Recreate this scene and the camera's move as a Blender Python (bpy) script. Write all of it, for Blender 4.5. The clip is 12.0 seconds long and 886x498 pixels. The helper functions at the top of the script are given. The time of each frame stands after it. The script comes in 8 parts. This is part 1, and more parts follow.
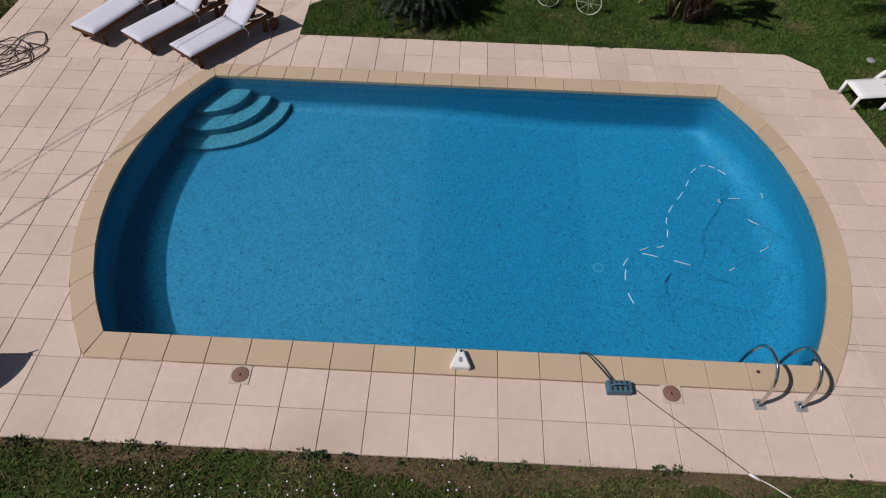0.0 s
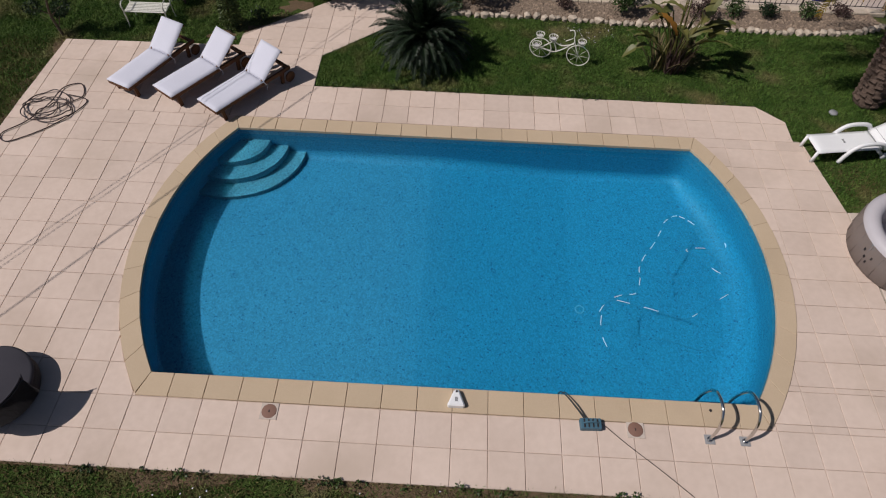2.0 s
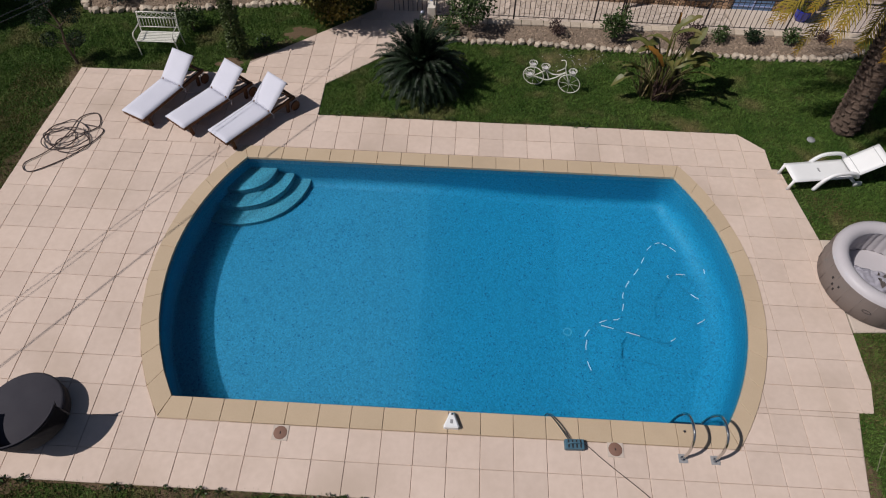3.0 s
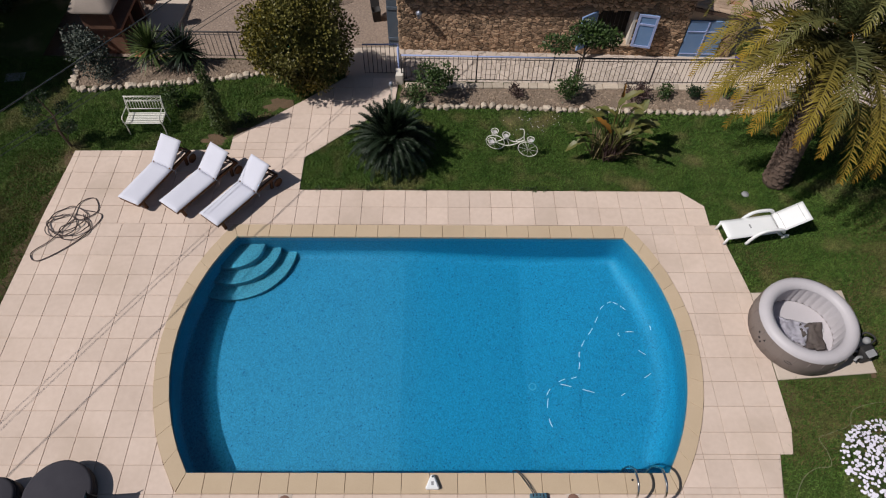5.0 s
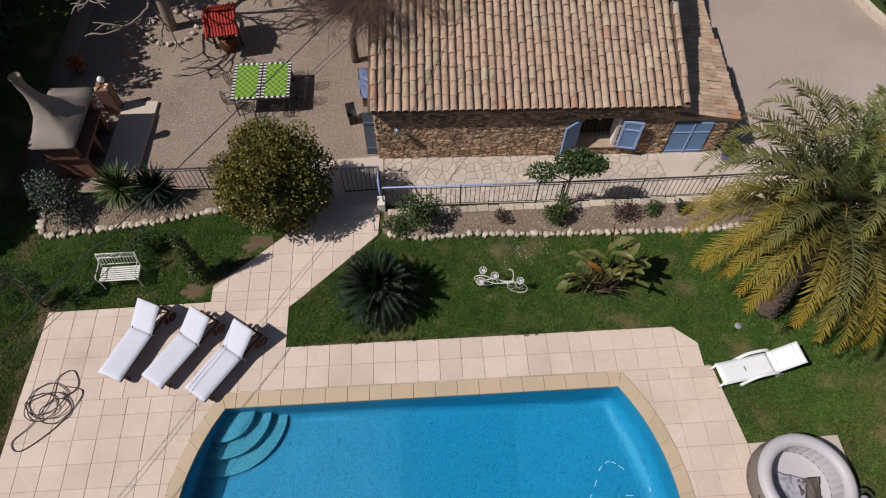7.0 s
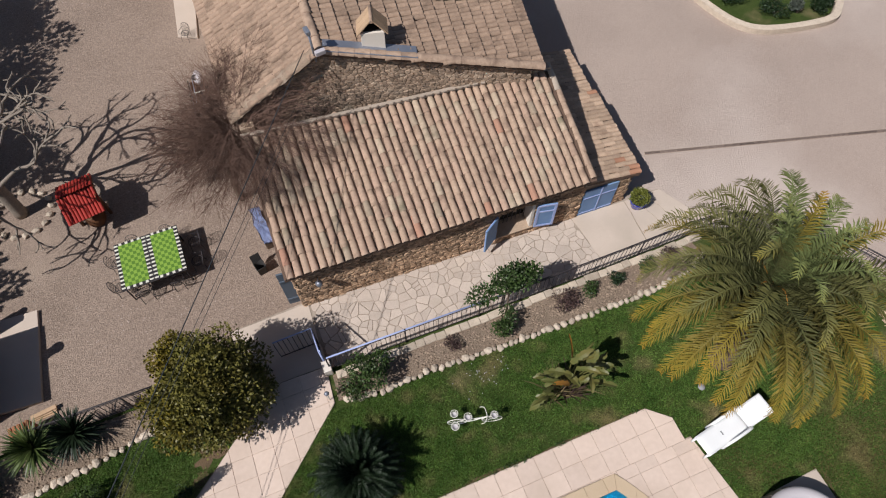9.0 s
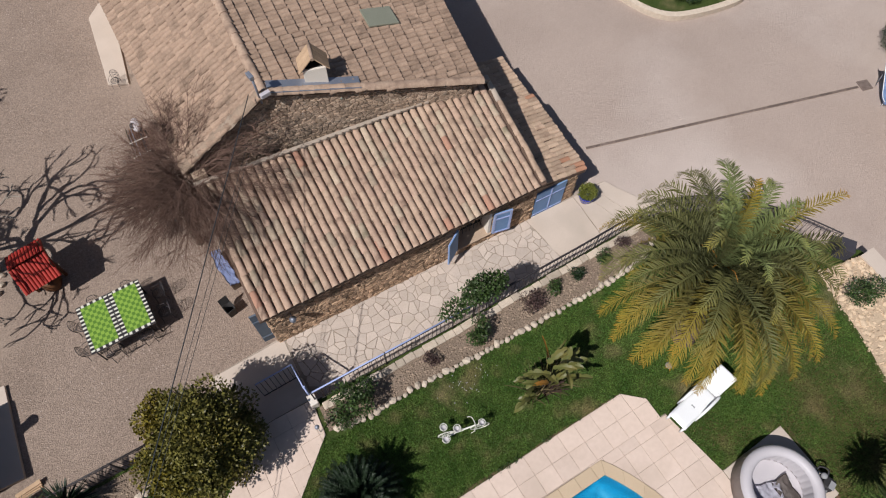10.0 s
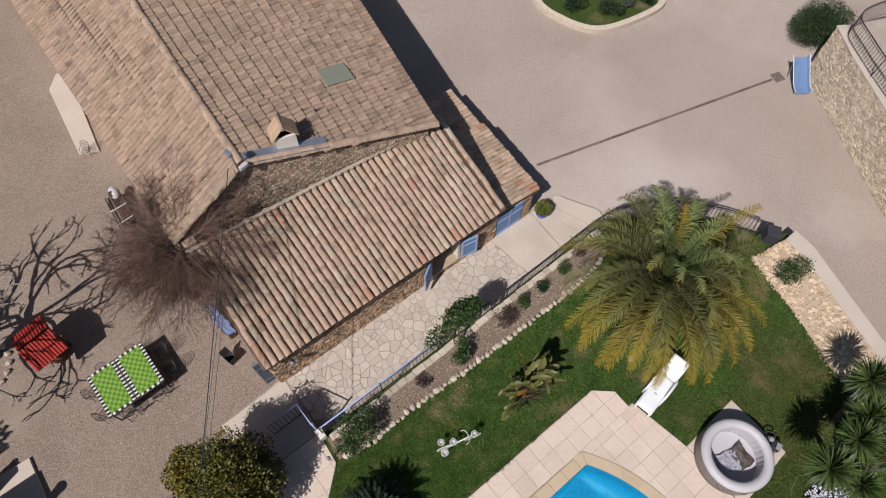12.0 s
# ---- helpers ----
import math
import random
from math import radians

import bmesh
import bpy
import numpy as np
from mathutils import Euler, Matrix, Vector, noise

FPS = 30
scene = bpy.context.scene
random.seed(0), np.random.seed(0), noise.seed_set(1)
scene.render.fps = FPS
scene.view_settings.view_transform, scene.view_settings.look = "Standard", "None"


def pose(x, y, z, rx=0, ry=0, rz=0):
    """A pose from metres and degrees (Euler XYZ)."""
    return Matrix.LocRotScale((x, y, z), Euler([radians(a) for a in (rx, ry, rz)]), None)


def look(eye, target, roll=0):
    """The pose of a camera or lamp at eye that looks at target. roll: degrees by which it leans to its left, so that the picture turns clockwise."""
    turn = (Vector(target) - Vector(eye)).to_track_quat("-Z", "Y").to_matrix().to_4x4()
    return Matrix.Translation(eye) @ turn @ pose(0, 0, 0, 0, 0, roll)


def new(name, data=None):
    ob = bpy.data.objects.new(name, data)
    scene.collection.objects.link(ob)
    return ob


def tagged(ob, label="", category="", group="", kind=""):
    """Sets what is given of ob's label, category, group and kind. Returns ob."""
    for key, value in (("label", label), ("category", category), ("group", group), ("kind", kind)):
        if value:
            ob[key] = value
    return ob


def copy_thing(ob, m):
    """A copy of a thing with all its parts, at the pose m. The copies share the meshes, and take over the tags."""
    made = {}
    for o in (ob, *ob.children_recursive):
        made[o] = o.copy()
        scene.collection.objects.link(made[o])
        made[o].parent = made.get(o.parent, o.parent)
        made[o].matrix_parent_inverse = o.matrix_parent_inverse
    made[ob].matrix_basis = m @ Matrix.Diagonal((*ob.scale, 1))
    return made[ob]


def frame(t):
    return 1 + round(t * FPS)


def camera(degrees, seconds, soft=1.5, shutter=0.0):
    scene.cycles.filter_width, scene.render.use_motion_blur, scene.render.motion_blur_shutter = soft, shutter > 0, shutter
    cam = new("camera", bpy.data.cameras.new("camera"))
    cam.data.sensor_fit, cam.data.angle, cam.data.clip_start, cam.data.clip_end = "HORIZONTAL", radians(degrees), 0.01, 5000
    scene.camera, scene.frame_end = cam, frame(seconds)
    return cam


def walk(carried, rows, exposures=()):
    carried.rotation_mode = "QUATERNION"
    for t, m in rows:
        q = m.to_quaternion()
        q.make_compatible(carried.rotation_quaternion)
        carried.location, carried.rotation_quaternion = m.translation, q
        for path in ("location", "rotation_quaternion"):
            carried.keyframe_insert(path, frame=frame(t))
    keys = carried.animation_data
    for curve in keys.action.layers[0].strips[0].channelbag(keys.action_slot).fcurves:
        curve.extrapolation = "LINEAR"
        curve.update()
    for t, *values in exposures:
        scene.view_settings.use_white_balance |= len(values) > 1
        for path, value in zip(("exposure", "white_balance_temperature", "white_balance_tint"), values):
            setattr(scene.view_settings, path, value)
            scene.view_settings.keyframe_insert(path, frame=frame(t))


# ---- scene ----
cam = camera(70.0, 12.0, 1.12)
PATH = [
    (0, (4.38, -2.992, 6.806), (4.353, -1.749, 5.24), 1.7),
    (0.5, (4.373, -3.023, 7.22), (4.343, -1.78, 5.653), 1.6),
    (1, (4.38, -3.032, 7.636), (4.351, -1.803, 6.059), 1.7),
    (1.5, (4.39, -3.032, 8.012), (4.359, -1.816, 6.425), 1.5),
    (2, (4.401, -2.981, 8.413), (4.368, -1.779, 6.815), 1.7),
    (2.5, (4.4, -2.941, 8.88), (4.366, -1.75, 7.273), 1.7),
    (3, (4.455, -2.831, 9.46), (4.42, -1.665, 7.835), 1.5),
    (5, (4.594, -2.101, 11.664), (4.616, -0.99, 10.002), 1.2),
    (5.5, (4.508, -1.586, 12.193), (4.543, -0.494, 10.518), 1.6),
    (6, (4.543, -0.828, 12.66), (4.578, 0.25, 10.976), 1.3),
    (6.5, (4.536, 0.277, 13.153), (4.592, 1.331, 11.455), 1.1),
    (7, (4.548, 1.63, 13.626), (4.62, 2.656, 11.911), 0.7),
    (7.5, (4.62, 2.993, 13.97), (4.744, 4.0, 12.246), -0.2),
    (9.5, (4.213, 5.931, 15.56), (4.655, 6.768, 13.798), 1.0),
    (10, (4.107, 6.054, 15.877), (4.611, 6.853, 14.114), 1.3),
    (10.5, (4.087, 6.089, 16.167), (4.63, 6.864, 14.405), 0.9),
    (11, (4.052, 6.266, 16.678), (4.607, 7.015, 14.909), 1.0),
    (11.5, (4.044, 6.444, 17.334), (4.608, 7.166, 15.556), 1.0),
    (12, (4.09, 6.521, 18.045), (4.661, 7.22, 16.26), 0.6),
]
EXPOSURE = [(0.0, -0.55, 6300, 16), (2.5, -0.51, 6300, 14), (5.5, -0.31, 6300, 12), (7.5, -0.21, 6250, 12), (9.5, -0.03, 6150, 12), (12.0, -0.09, 6130, 12)]
walk(cam, [(t, look(eye, target, roll)) for t, eye, target, roll in PATH], EXPOSURE)

# ---- light ----
SUN_WAY = Vector((0.77, 0.245, -1.0)).normalized()
SUN_UP = math.asin(-SUN_WAY.z)
world = bpy.data.worlds.new("sky")
scene.world = world
world.use_nodes = True
wn = world.node_tree
sky = wn.nodes.new("ShaderNodeTexSky")
sky.sky_type = "NISHITA"
sky.sun_disc = False
sky.sun_elevation = SUN_UP
sky.sun_rotation = math.atan2(-SUN_WAY.x, -SUN_WAY.y)
wn.nodes["Background"].inputs["Strength"].default_value = 0.05
wn.links.new(sky.outputs[0], wn.nodes["Background"].inputs["Color"])
sun_data = bpy.data.lights.new("sun", "SUN")
sun_data.energy = 4.9
sun_data.angle = radians(0.53)
sun_data.color = (1.0, 0.95, 0.88)
sun = new("sun", sun_data)
sun.matrix_world = look((0, 0, 30), Vector((0, 0, 30)) + SUN_WAY)

# ---- materials ----


def pmat(name, a, b, scale=3.0, fine=40.0, rough=0.8, bump=0.3, bump_scale=60.0, metal=0.0, vary=0.0, island=False, c=None, spec=0.3, fine_mix=0.5, dist=0.01, stain=(0.56, 0.75)):
    """A two-scale mottled surface: a to b by broad and fine noise, c as sparse stains; vary: brightness per piece."""
    m = bpy.data.materials.new(name)
    m.use_nodes = True
    t = m.node_tree
    N, L = t.nodes, t.links
    bs = N["Principled BSDF"]
    bs.inputs["Roughness"].default_value = rough
    bs.inputs["Metallic"].default_value = metal
    bs.inputs["Specular IOR Level"].default_value = spec
    geo = N.new("ShaderNodeNewGeometry")

    def nz(s, d=4.0):
        n = N.new("ShaderNodeTexNoise")
        n.inputs["Scale"].default_value = s
        n.inputs["Detail"].default_value = d
        L.new(geo.outputs["Position"], n.inputs["Vector"])
        return n.outputs["Fac"]

    def rng(src, lo, hi):
        r = N.new("ShaderNodeMapRange")
        r.inputs[1].default_value, r.inputs[2].default_value = lo, hi
        L.new(src, r.inputs[0])
        return r.outputs[0]

    def mix(f, x, y, kind="MIX"):
        n = N.new("ShaderNodeMix")
        n.data_type, n.blend_type = "RGBA", kind
        for sock, v in ((n.inputs[0], f), (n.inputs[6], x), (n.inputs[7], y)):
            if hasattr(v, "is_linked"):
                L.new(v, sock)
            else:
                sock.default_value = v if isinstance(v, float) else (*v, 1.0)
        return n.outputs[2]

    col = mix(rng(nz(scale), 0.3, 0.7), a, b)
    col = mix(fine_mix, col, mix(rng(nz(fine, 3.0), 0.3, 0.7), a, b))
    if c:
        col = mix(rng(nz(scale * 0.45, 6.0), *stain), col, c)
    if vary:
        if island:
            rnd = geo.outputs["Random Per Island"]
        else:
            rnd = N.new("ShaderNodeObjectInfo").outputs["Random"]
        hsv = N.new("ShaderNodeHueSaturation")
        L.new(rng(rnd, 0, 1), hsv.inputs["Value"])
        hsv.inputs["Value"].links[0].from_node.inputs[3].default_value = 1 - vary
        hsv.inputs["Value"].links[0].from_node.inputs[4].default_value = 1 + vary
        L.new(col, hsv.inputs["Color"])
        col = hsv.outputs["Color"]
    L.new(col, bs.inputs["Base Color"])
    if bump:
        bp = N.new("ShaderNodeBump")
        bp.inputs["Strength"].default_value = bump
        bp.inputs["Distance"].default_value = dist
        L.new(nz(bump_scale, 5.0), bp.inputs["Height"])
        L.new(bp.outputs[0], bs.inputs["Normal"])
    return m


M_TILE = pmat("cast stone paving", (0.66, 0.53, 0.445), (0.56, 0.44, 0.36), 1.1, 9, 0.85, 0.25, 90, vary=0.055, c=(0.50, 0.395, 0.315), fine_mix=0.42)
M_JOINT = pmat("dark paving joint", (0.285, 0.224, 0.176), (0.56, 0.455, 0.38), 0.9, 12, 0.95, fine_mix=0.4)
M_COPE = pmat("ochre coping stone", (0.53, 0.41, 0.283), (0.468, 0.358, 0.24), 1.5, 70, 0.8, 0.2, 80, vary=0.035, c=(0.45, 0.345, 0.235))
M_CONC = pmat("pale concrete", (0.565, 0.475, 0.40), (0.475, 0.395, 0.325), 1.2, 50, 0.9, 0.3, 50, c=(0.44, 0.37, 0.305))
M_GRASS = pmat("lawn turf", (0.030, 0.055, 0.011), (0.075, 0.098, 0.027), 2.2, 45, 0.9, 0.9, 55, c=(0.19, 0.155, 0.08), stain=(0.54, 0.74), dist=0.04, spec=0.1)
M_BLADE = pmat("grass blade", (0.030, 0.082, 0.010), (0.105, 0.160, 0.032), 2.2, 14, 0.7, 0, vary=0.5, island=True, c=(0.20, 0.17, 0.07), stain=(0.53, 0.72), spec=0.2)
M_SOIL = pmat("garden soil", (0.28, 0.212, 0.157), (0.175, 0.13, 0.094), 2.2, 60, 0.95, 0.9, 70, dist=0.03, c=(0.22, 0.16, 0.12))
M_GRAVEL = pmat("fine beige gravel", (0.455, 0.364, 0.308), (0.315, 0.247, 0.207), 0.28, 34, 0.95, 0.9, 45, c=(0.515, 0.43, 0.378), dist=0.025, fine_mix=0.6, stain=(0.50, 0.72))
M_COURT = pmat("brown court gravel", (0.385, 0.297, 0.236), (0.18, 0.133, 0.104), 0.5, 24, 0.95, 1.0, 42, c=(0.36, 0.28, 0.22), dist=0.03, fine_mix=0.75)
M_DRY = pmat("dry trodden earth", (0.17, 0.11, 0.065), (0.10, 0.07, 0.04), 4, 45, 0.95, 0.8, 60, c=(0.07, 0.065, 0.025), dist=0.03)
M_FLAG = pmat("pale flagstone", (0.55, 0.465, 0.398), (0.435, 0.362, 0.305), 3, 30, 0.85, 0.3, 60, vary=0.10, c=(0.45, 0.375, 0.305))
M_FLAGJ = pmat("brown flag joint", (0.46, 0.385, 0.32), (0.21, 0.17, 0.13), 1.6, 14, 0.95, 0.4, 60)
M_GROUT = pmat("flag mortar", (0.46, 0.385, 0.315), (0.30, 0.245, 0.195), 1.5, 60, 0.95, 0.4, 60)
M_STONE = pmat("warm rubble stone", (0.48, 0.33, 0.215), (0.29, 0.188, 0.118), 5, 30, 0.9, 0.6, 40, vary=0.5, island=True, c=(0.42, 0.30, 0.20), dist=0.02)
M_STONEG = pmat("pale gable stone", (0.41, 0.305, 0.22), (0.27, 0.195, 0.14), 5, 30, 0.9, 0.6, 40, vary=0.35, island=True, c=(0.44, 0.36, 0.28), dist=0.02)
M_MORTAR = pmat("lime mortar", (0.46, 0.345, 0.25), (0.33, 0.243, 0.175), 5, 50, 0.95, 0.6, 60)
M_ROCK = pmat("pale edging rock", (0.55, 0.465, 0.37), (0.38, 0.31, 0.24), 6, 40, 0.9, 0.6, 50, vary=0.2, island=False, dist=0.02)
M_ROCKS = pmat("rockery stone", (0.60, 0.49, 0.375), (0.44, 0.35, 0.255), 5, 40, 0.9, 0.6, 50, vary=0.25, island=True, dist=0.02)
M_RUBB = pmat("brown rockery stone", (0.56, 0.43, 0.30), (0.42, 0.315, 0.215), 5, 40, 0.9, 0.6, 50, vary=0.3, island=True, dist=0.02)
M_RTILE = pmat("weathered clay roof tile", (0.475, 0.345, 0.25), (0.335, 0.23, 0.166), 7, 18, 0.9, 0.4, 60, vary=0.08, c=(0.215, 0.145, 0.105), fine_mix=0.6, stain=(0.50, 0.74))
M_RTILE_I = pmat("old clay roof tile", (0.40, 0.283, 0.203), (0.255, 0.175, 0.124), 5, 18, 0.9, 0.4, 60, vary=0.15, island=True, c=(0.17, 0.118, 0.085))
M_RTILE_R = pmat("new red clay tile", (0.45, 0.13, 0.055), (0.36, 0.10, 0.045), 5, 30, 0.85, 0.3, 60, vary=0.1)
M_UNDER = pmat("roof bed", (0.17, 0.11, 0.08), (0.10, 0.065, 0.048), 5, 40, 0.95)
M_PLASTER = pmat("white lime plaster", (0.72, 0.66, 0.58), (0.62, 0.56, 0.49), 3, 40, 0.9, 0.2, 50)
M_BLUE = pmat("faded blue paint", (0.13, 0.235, 0.43), (0.17, 0.28, 0.47), 3, 60, 0.6, 0.1, 60, c=(0.20, 0.30, 0.46))
M_LBLUE = pmat("pale blue enamel", (0.30, 0.36, 0.60), (0.36, 0.42, 0.64), 3, 60, 0.45, 0.05, 60)
M_IRON = pmat("dark wrought iron", (0.025, 0.022, 0.025), (0.05, 0.04, 0.04), 8, 60, 0.6, 0.2, 80, spec=0.4)
M_DARK = pmat("dark rattan", (0.016, 0.014, 0.016), (0.035, 0.03, 0.032), 6, 90, 0.7, 0.7, 130, dist=0.01)
M_CUSH_D = pmat("charcoal cushion cloth", (0.035, 0.033, 0.042), (0.05, 0.047, 0.056), 4, 120, 0.9, 0.3, 160)
M_WOOD = pmat("oiled teak", (0.13, 0.055, 0.022), (0.075, 0.03, 0.013), 7, 60, 0.6, 0.3, 60, vary=0.15)
M_CLOTH = pmat("white canvas cushion", (0.63, 0.63, 0.70), (0.57, 0.57, 0.64), 2, 70, 0.9, 0.3, 60)
M_WPLAST = pmat("white resin", (0.80, 0.80, 0.80), (0.75, 0.75, 0.74), 2, 60, 0.35, 0.05, 60)
M_WPAINT = pmat("white paint on iron", (0.74, 0.73, 0.66), (0.62, 0.60, 0.52), 6, 60, 0.5, 0.1, 60)
M_STEEL = pmat("polished steel", (0.62, 0.60, 0.58), (0.55, 0.54, 0.52), 4, 60, 0.16, 0, 60, metal=1.0)
M_TAUPE = pmat("taupe vinyl", (0.20, 0.165, 0.15), (0.17, 0.14, 0.125), 3, 80, 0.5, 0.25, 90)
M_PALEV = pmat("pale grey vinyl", (0.50, 0.47, 0.485), (0.45, 0.42, 0.435), 3, 80, 0.45, 0.1, 90)
M_RUBBER = pmat("black rubber", (0.02, 0.02, 0.022), (0.035, 0.032, 0.03), 5, 60, 0.6, 0.1, 60)
M_HOSE = pmat("brown hose", (0.075, 0.05, 0.045), (0.05, 0.035, 0.032), 5, 60, 0.5, 0, 60)
M_CABLE = pmat("dark cable", (0.025, 0.03, 0.035), (0.04, 0.045, 0.05), 5, 60, 0.6, 0, 60)
M_TEAL = pmat("grey-blue moulded plastic", (0.05, 0.12, 0.17), (0.07, 0.15, 0.20), 6, 60, 0.5, 0.1, 60)
M_GREY = pmat("grey plastic", (0.24, 0.24, 0.25), (0.30, 0.30, 0.30), 6, 60, 0.6, 0.1, 60)
M_POT = pmat("cobalt glaze", (0.018, 0.03, 0.32), (0.025, 0.04, 0.40), 4, 60, 0.2, 0, 60, spec=0.5)
M_BARK = pmat("grey bark", (0.17, 0.125, 0.09), (0.10, 0.07, 0.05), 6, 40, 0.95, 0.8, 40, dist=0.02)
M_TWIG = pmat("brown twig", (0.20, 0.122, 0.092), (0.125, 0.076, 0.056), 6, 40, 0.9, 0, 40)
M_PALMB = pmat("palm trunk fibre", (0.155, 0.108, 0.083), (0.09, 0.062, 0.047), 8, 40, 0.95, 0.9, 45, dist=0.04, vary=0.2, island=True)
M_LEAF = pmat("citrus leaf", (0.15, 0.13, 0.026), (0.088, 0.086, 0.019), 1.2, 20, 0.5, 0, vary=0.4, island=True, c=(0.19, 0.13, 0.015))
M_LEAFY = pmat("sun-tinted citrus leaf", (0.19, 0.145, 0.014), (0.11, 0.095, 0.014), 1.6, 20, 0.5, 0, vary=0.4, island=True)
M_LEAFG = pmat("green shrub leaf", (0.052, 0.088, 0.022), (0.03, 0.053, 0.014), 2, 20, 0.5, 0, vary=0.45, island=True)
M_LEAFD = pmat("dark evergreen leaf", (0.02, 0.04, 0.012), (0.012, 0.026, 0.010), 2, 20, 0.55, 0, vary=0.5, island=True)
M_LEAFP = pmat("purple-brown leaf", (0.085, 0.05, 0.045), (0.05, 0.03, 0.026), 4, 20, 0.6, 0, vary=0.4, island=True)
M_LEAFS = pmat("silver-grey leaf", (0.085, 0.10, 0.08), (0.05, 0.06, 0.045), 3, 20, 0.6, 0, vary=0.4, island=True)
M_CYCAD = pmat("cycad leaf", (0.017, 0.030, 0.013), (0.010, 0.019, 0.009), 2, 20, 0.5, 0, vary=0.35, island=True, spec=0.25)
M_PALMY = pmat("yellow palm leaf", (0.33, 0.215, 0.022), (0.24, 0.165, 0.02), 1.5, 20, 0.5, 0, vary=0.3, island=True)
M_PALMO = pmat("dry orange palm leaf", (0.34, 0.16, 0.025), (0.26, 0.12, 0.02), 1.5, 20, 0.6, 0, vary=0.3, island=True)
M_YUCCA = pmat("yucca leaf", (0.085, 0.115, 0.032), (0.05, 0.075, 0.022), 2, 20, 0.45, 0, vary=0.4, island=True)
M_BANANA = pmat("broad leaf", (0.085, 0.104, 0.028), (0.14, 0.128, 0.036), 2, 30, 0.45, 0.1, vary=0.35, island=True, c=(0.20, 0.15, 0.04))
M_FLOWER = pmat("white petal", (0.62, 0.58, 0.68), (0.70, 0.68, 0.74), 5, 60, 0.7, 0)
M_GLASS = pmat("dusty roof glass", (0.20, 0.205, 0.15), (0.25, 0.25, 0.19), 2, 40, 0.15, 0.05, 30, spec=0.5)
M_VOID = pmat("shade-dark panel", (0.02, 0.017, 0.016), (0.03, 0.025, 0.022), 3, 30, 0.9)
M_ZINC = pmat("zinc flashing", (0.34, 0.36, 0.42), (0.26, 0.28, 0.33), 5, 60, 0.45, 0.1, 60, metal=0.6)
M_TERRA = pmat("terracotta", (0.36, 0.15, 0.075), (0.28, 0.115, 0.06), 5, 40, 0.85, 0.2, 60)
M_BRICKR = pmat("red barbecue brick", (0.25, 0.135, 0.092), (0.175, 0.09, 0.06), 5, 40, 0.9, 0.3, 60, vary=0.15)
M_LIME = pmat("lime check cloth", (0.20, 0.33, 0.045), (0.23, 0.37, 0.055), 4, 80, 0.9, 0.1, 90)
M_LIMED = pmat("dark green check cloth", (0.085, 0.18, 0.022), (0.10, 0.20, 0.026), 4, 80, 0.9, 0.1, 90)
M_WHITE = pmat("white cloth square", (0.66, 0.64, 0.56), (0.60, 0.58, 0.51), 4, 80, 0.9, 0.1, 90)
M_PURPLE = pmat("lilac cushion lining", (0.62, 0.60, 0.66), (0.55, 0.53, 0.60), 4, 80, 0.9, 0.2, 90)


def liner_mat(name, a, b, dark, depth_tint=None):
    """Glass mosaic: small mixed chips with scattered dark ones; the last colour puts deeper water's light loss into the
    tiles.
    """
    m = pmat(name, a, b, 1.5, 30, 0.5, 0.0)
    N, L = m.node_tree.nodes, m.node_tree.links
    bs = N["Principled BSDF"]
    geo = N.new("ShaderNodeNewGeometry")
    vo = N.new("ShaderNodeTexVoronoi")
    vo.inputs["Scale"].default_value = 44.0
    L.new(geo.outputs["Position"], vo.inputs["Vector"])
    sep = N.new("ShaderNodeSeparateColor")
    L.new(vo.outputs["Color"], sep.inputs[0])
    src = bs.inputs["Base Color"].links[0].from_socket
    if depth_tint:
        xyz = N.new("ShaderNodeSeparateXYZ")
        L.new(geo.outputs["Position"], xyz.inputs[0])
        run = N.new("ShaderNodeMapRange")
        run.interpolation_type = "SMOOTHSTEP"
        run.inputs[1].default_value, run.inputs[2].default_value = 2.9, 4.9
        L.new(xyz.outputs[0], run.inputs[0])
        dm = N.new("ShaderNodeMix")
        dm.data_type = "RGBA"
        dm.inputs[7].default_value = (*depth_tint, 1)
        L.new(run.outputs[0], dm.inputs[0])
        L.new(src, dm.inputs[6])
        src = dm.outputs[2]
    val = N.new("ShaderNodeMapRange")
    val.inputs[3].default_value, val.inputs[4].default_value = 0.79, 1.19
    L.new(sep.outputs[1], val.inputs[0])
    hs = N.new("ShaderNodeHueSaturation")
    L.new(val.outputs[0], hs.inputs["Value"])
    L.new(src, hs.inputs["Color"])
    th = N.new("ShaderNodeMapRange")
    th.inputs[1].default_value, th.inputs[2].default_value = 0.955, 0.98
    L.new(sep.outputs[0], th.inputs[0])
    mx = N.new("ShaderNodeMix")
    mx.data_type = "RGBA"
    mx.inputs[7].default_value = (*dark, 1)
    L.new(th.outputs[0], mx.inputs[0])
    L.new(hs.outputs[0], mx.inputs[6])
    L.new(mx.outputs[2], bs.inputs["Base Color"])
    return m


# bluer towards +x: light lost in deeper water is put into the colour
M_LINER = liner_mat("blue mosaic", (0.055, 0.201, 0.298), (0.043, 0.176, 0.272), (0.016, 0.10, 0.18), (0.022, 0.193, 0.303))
# paler steps: the weaker absorption of shallow water is put into their colour
M_LINERS = liner_mat("step mosaic lightened for shallow water", (0.118, 0.24, 0.29), (0.095, 0.21, 0.265), (0.03, 0.11, 0.17))

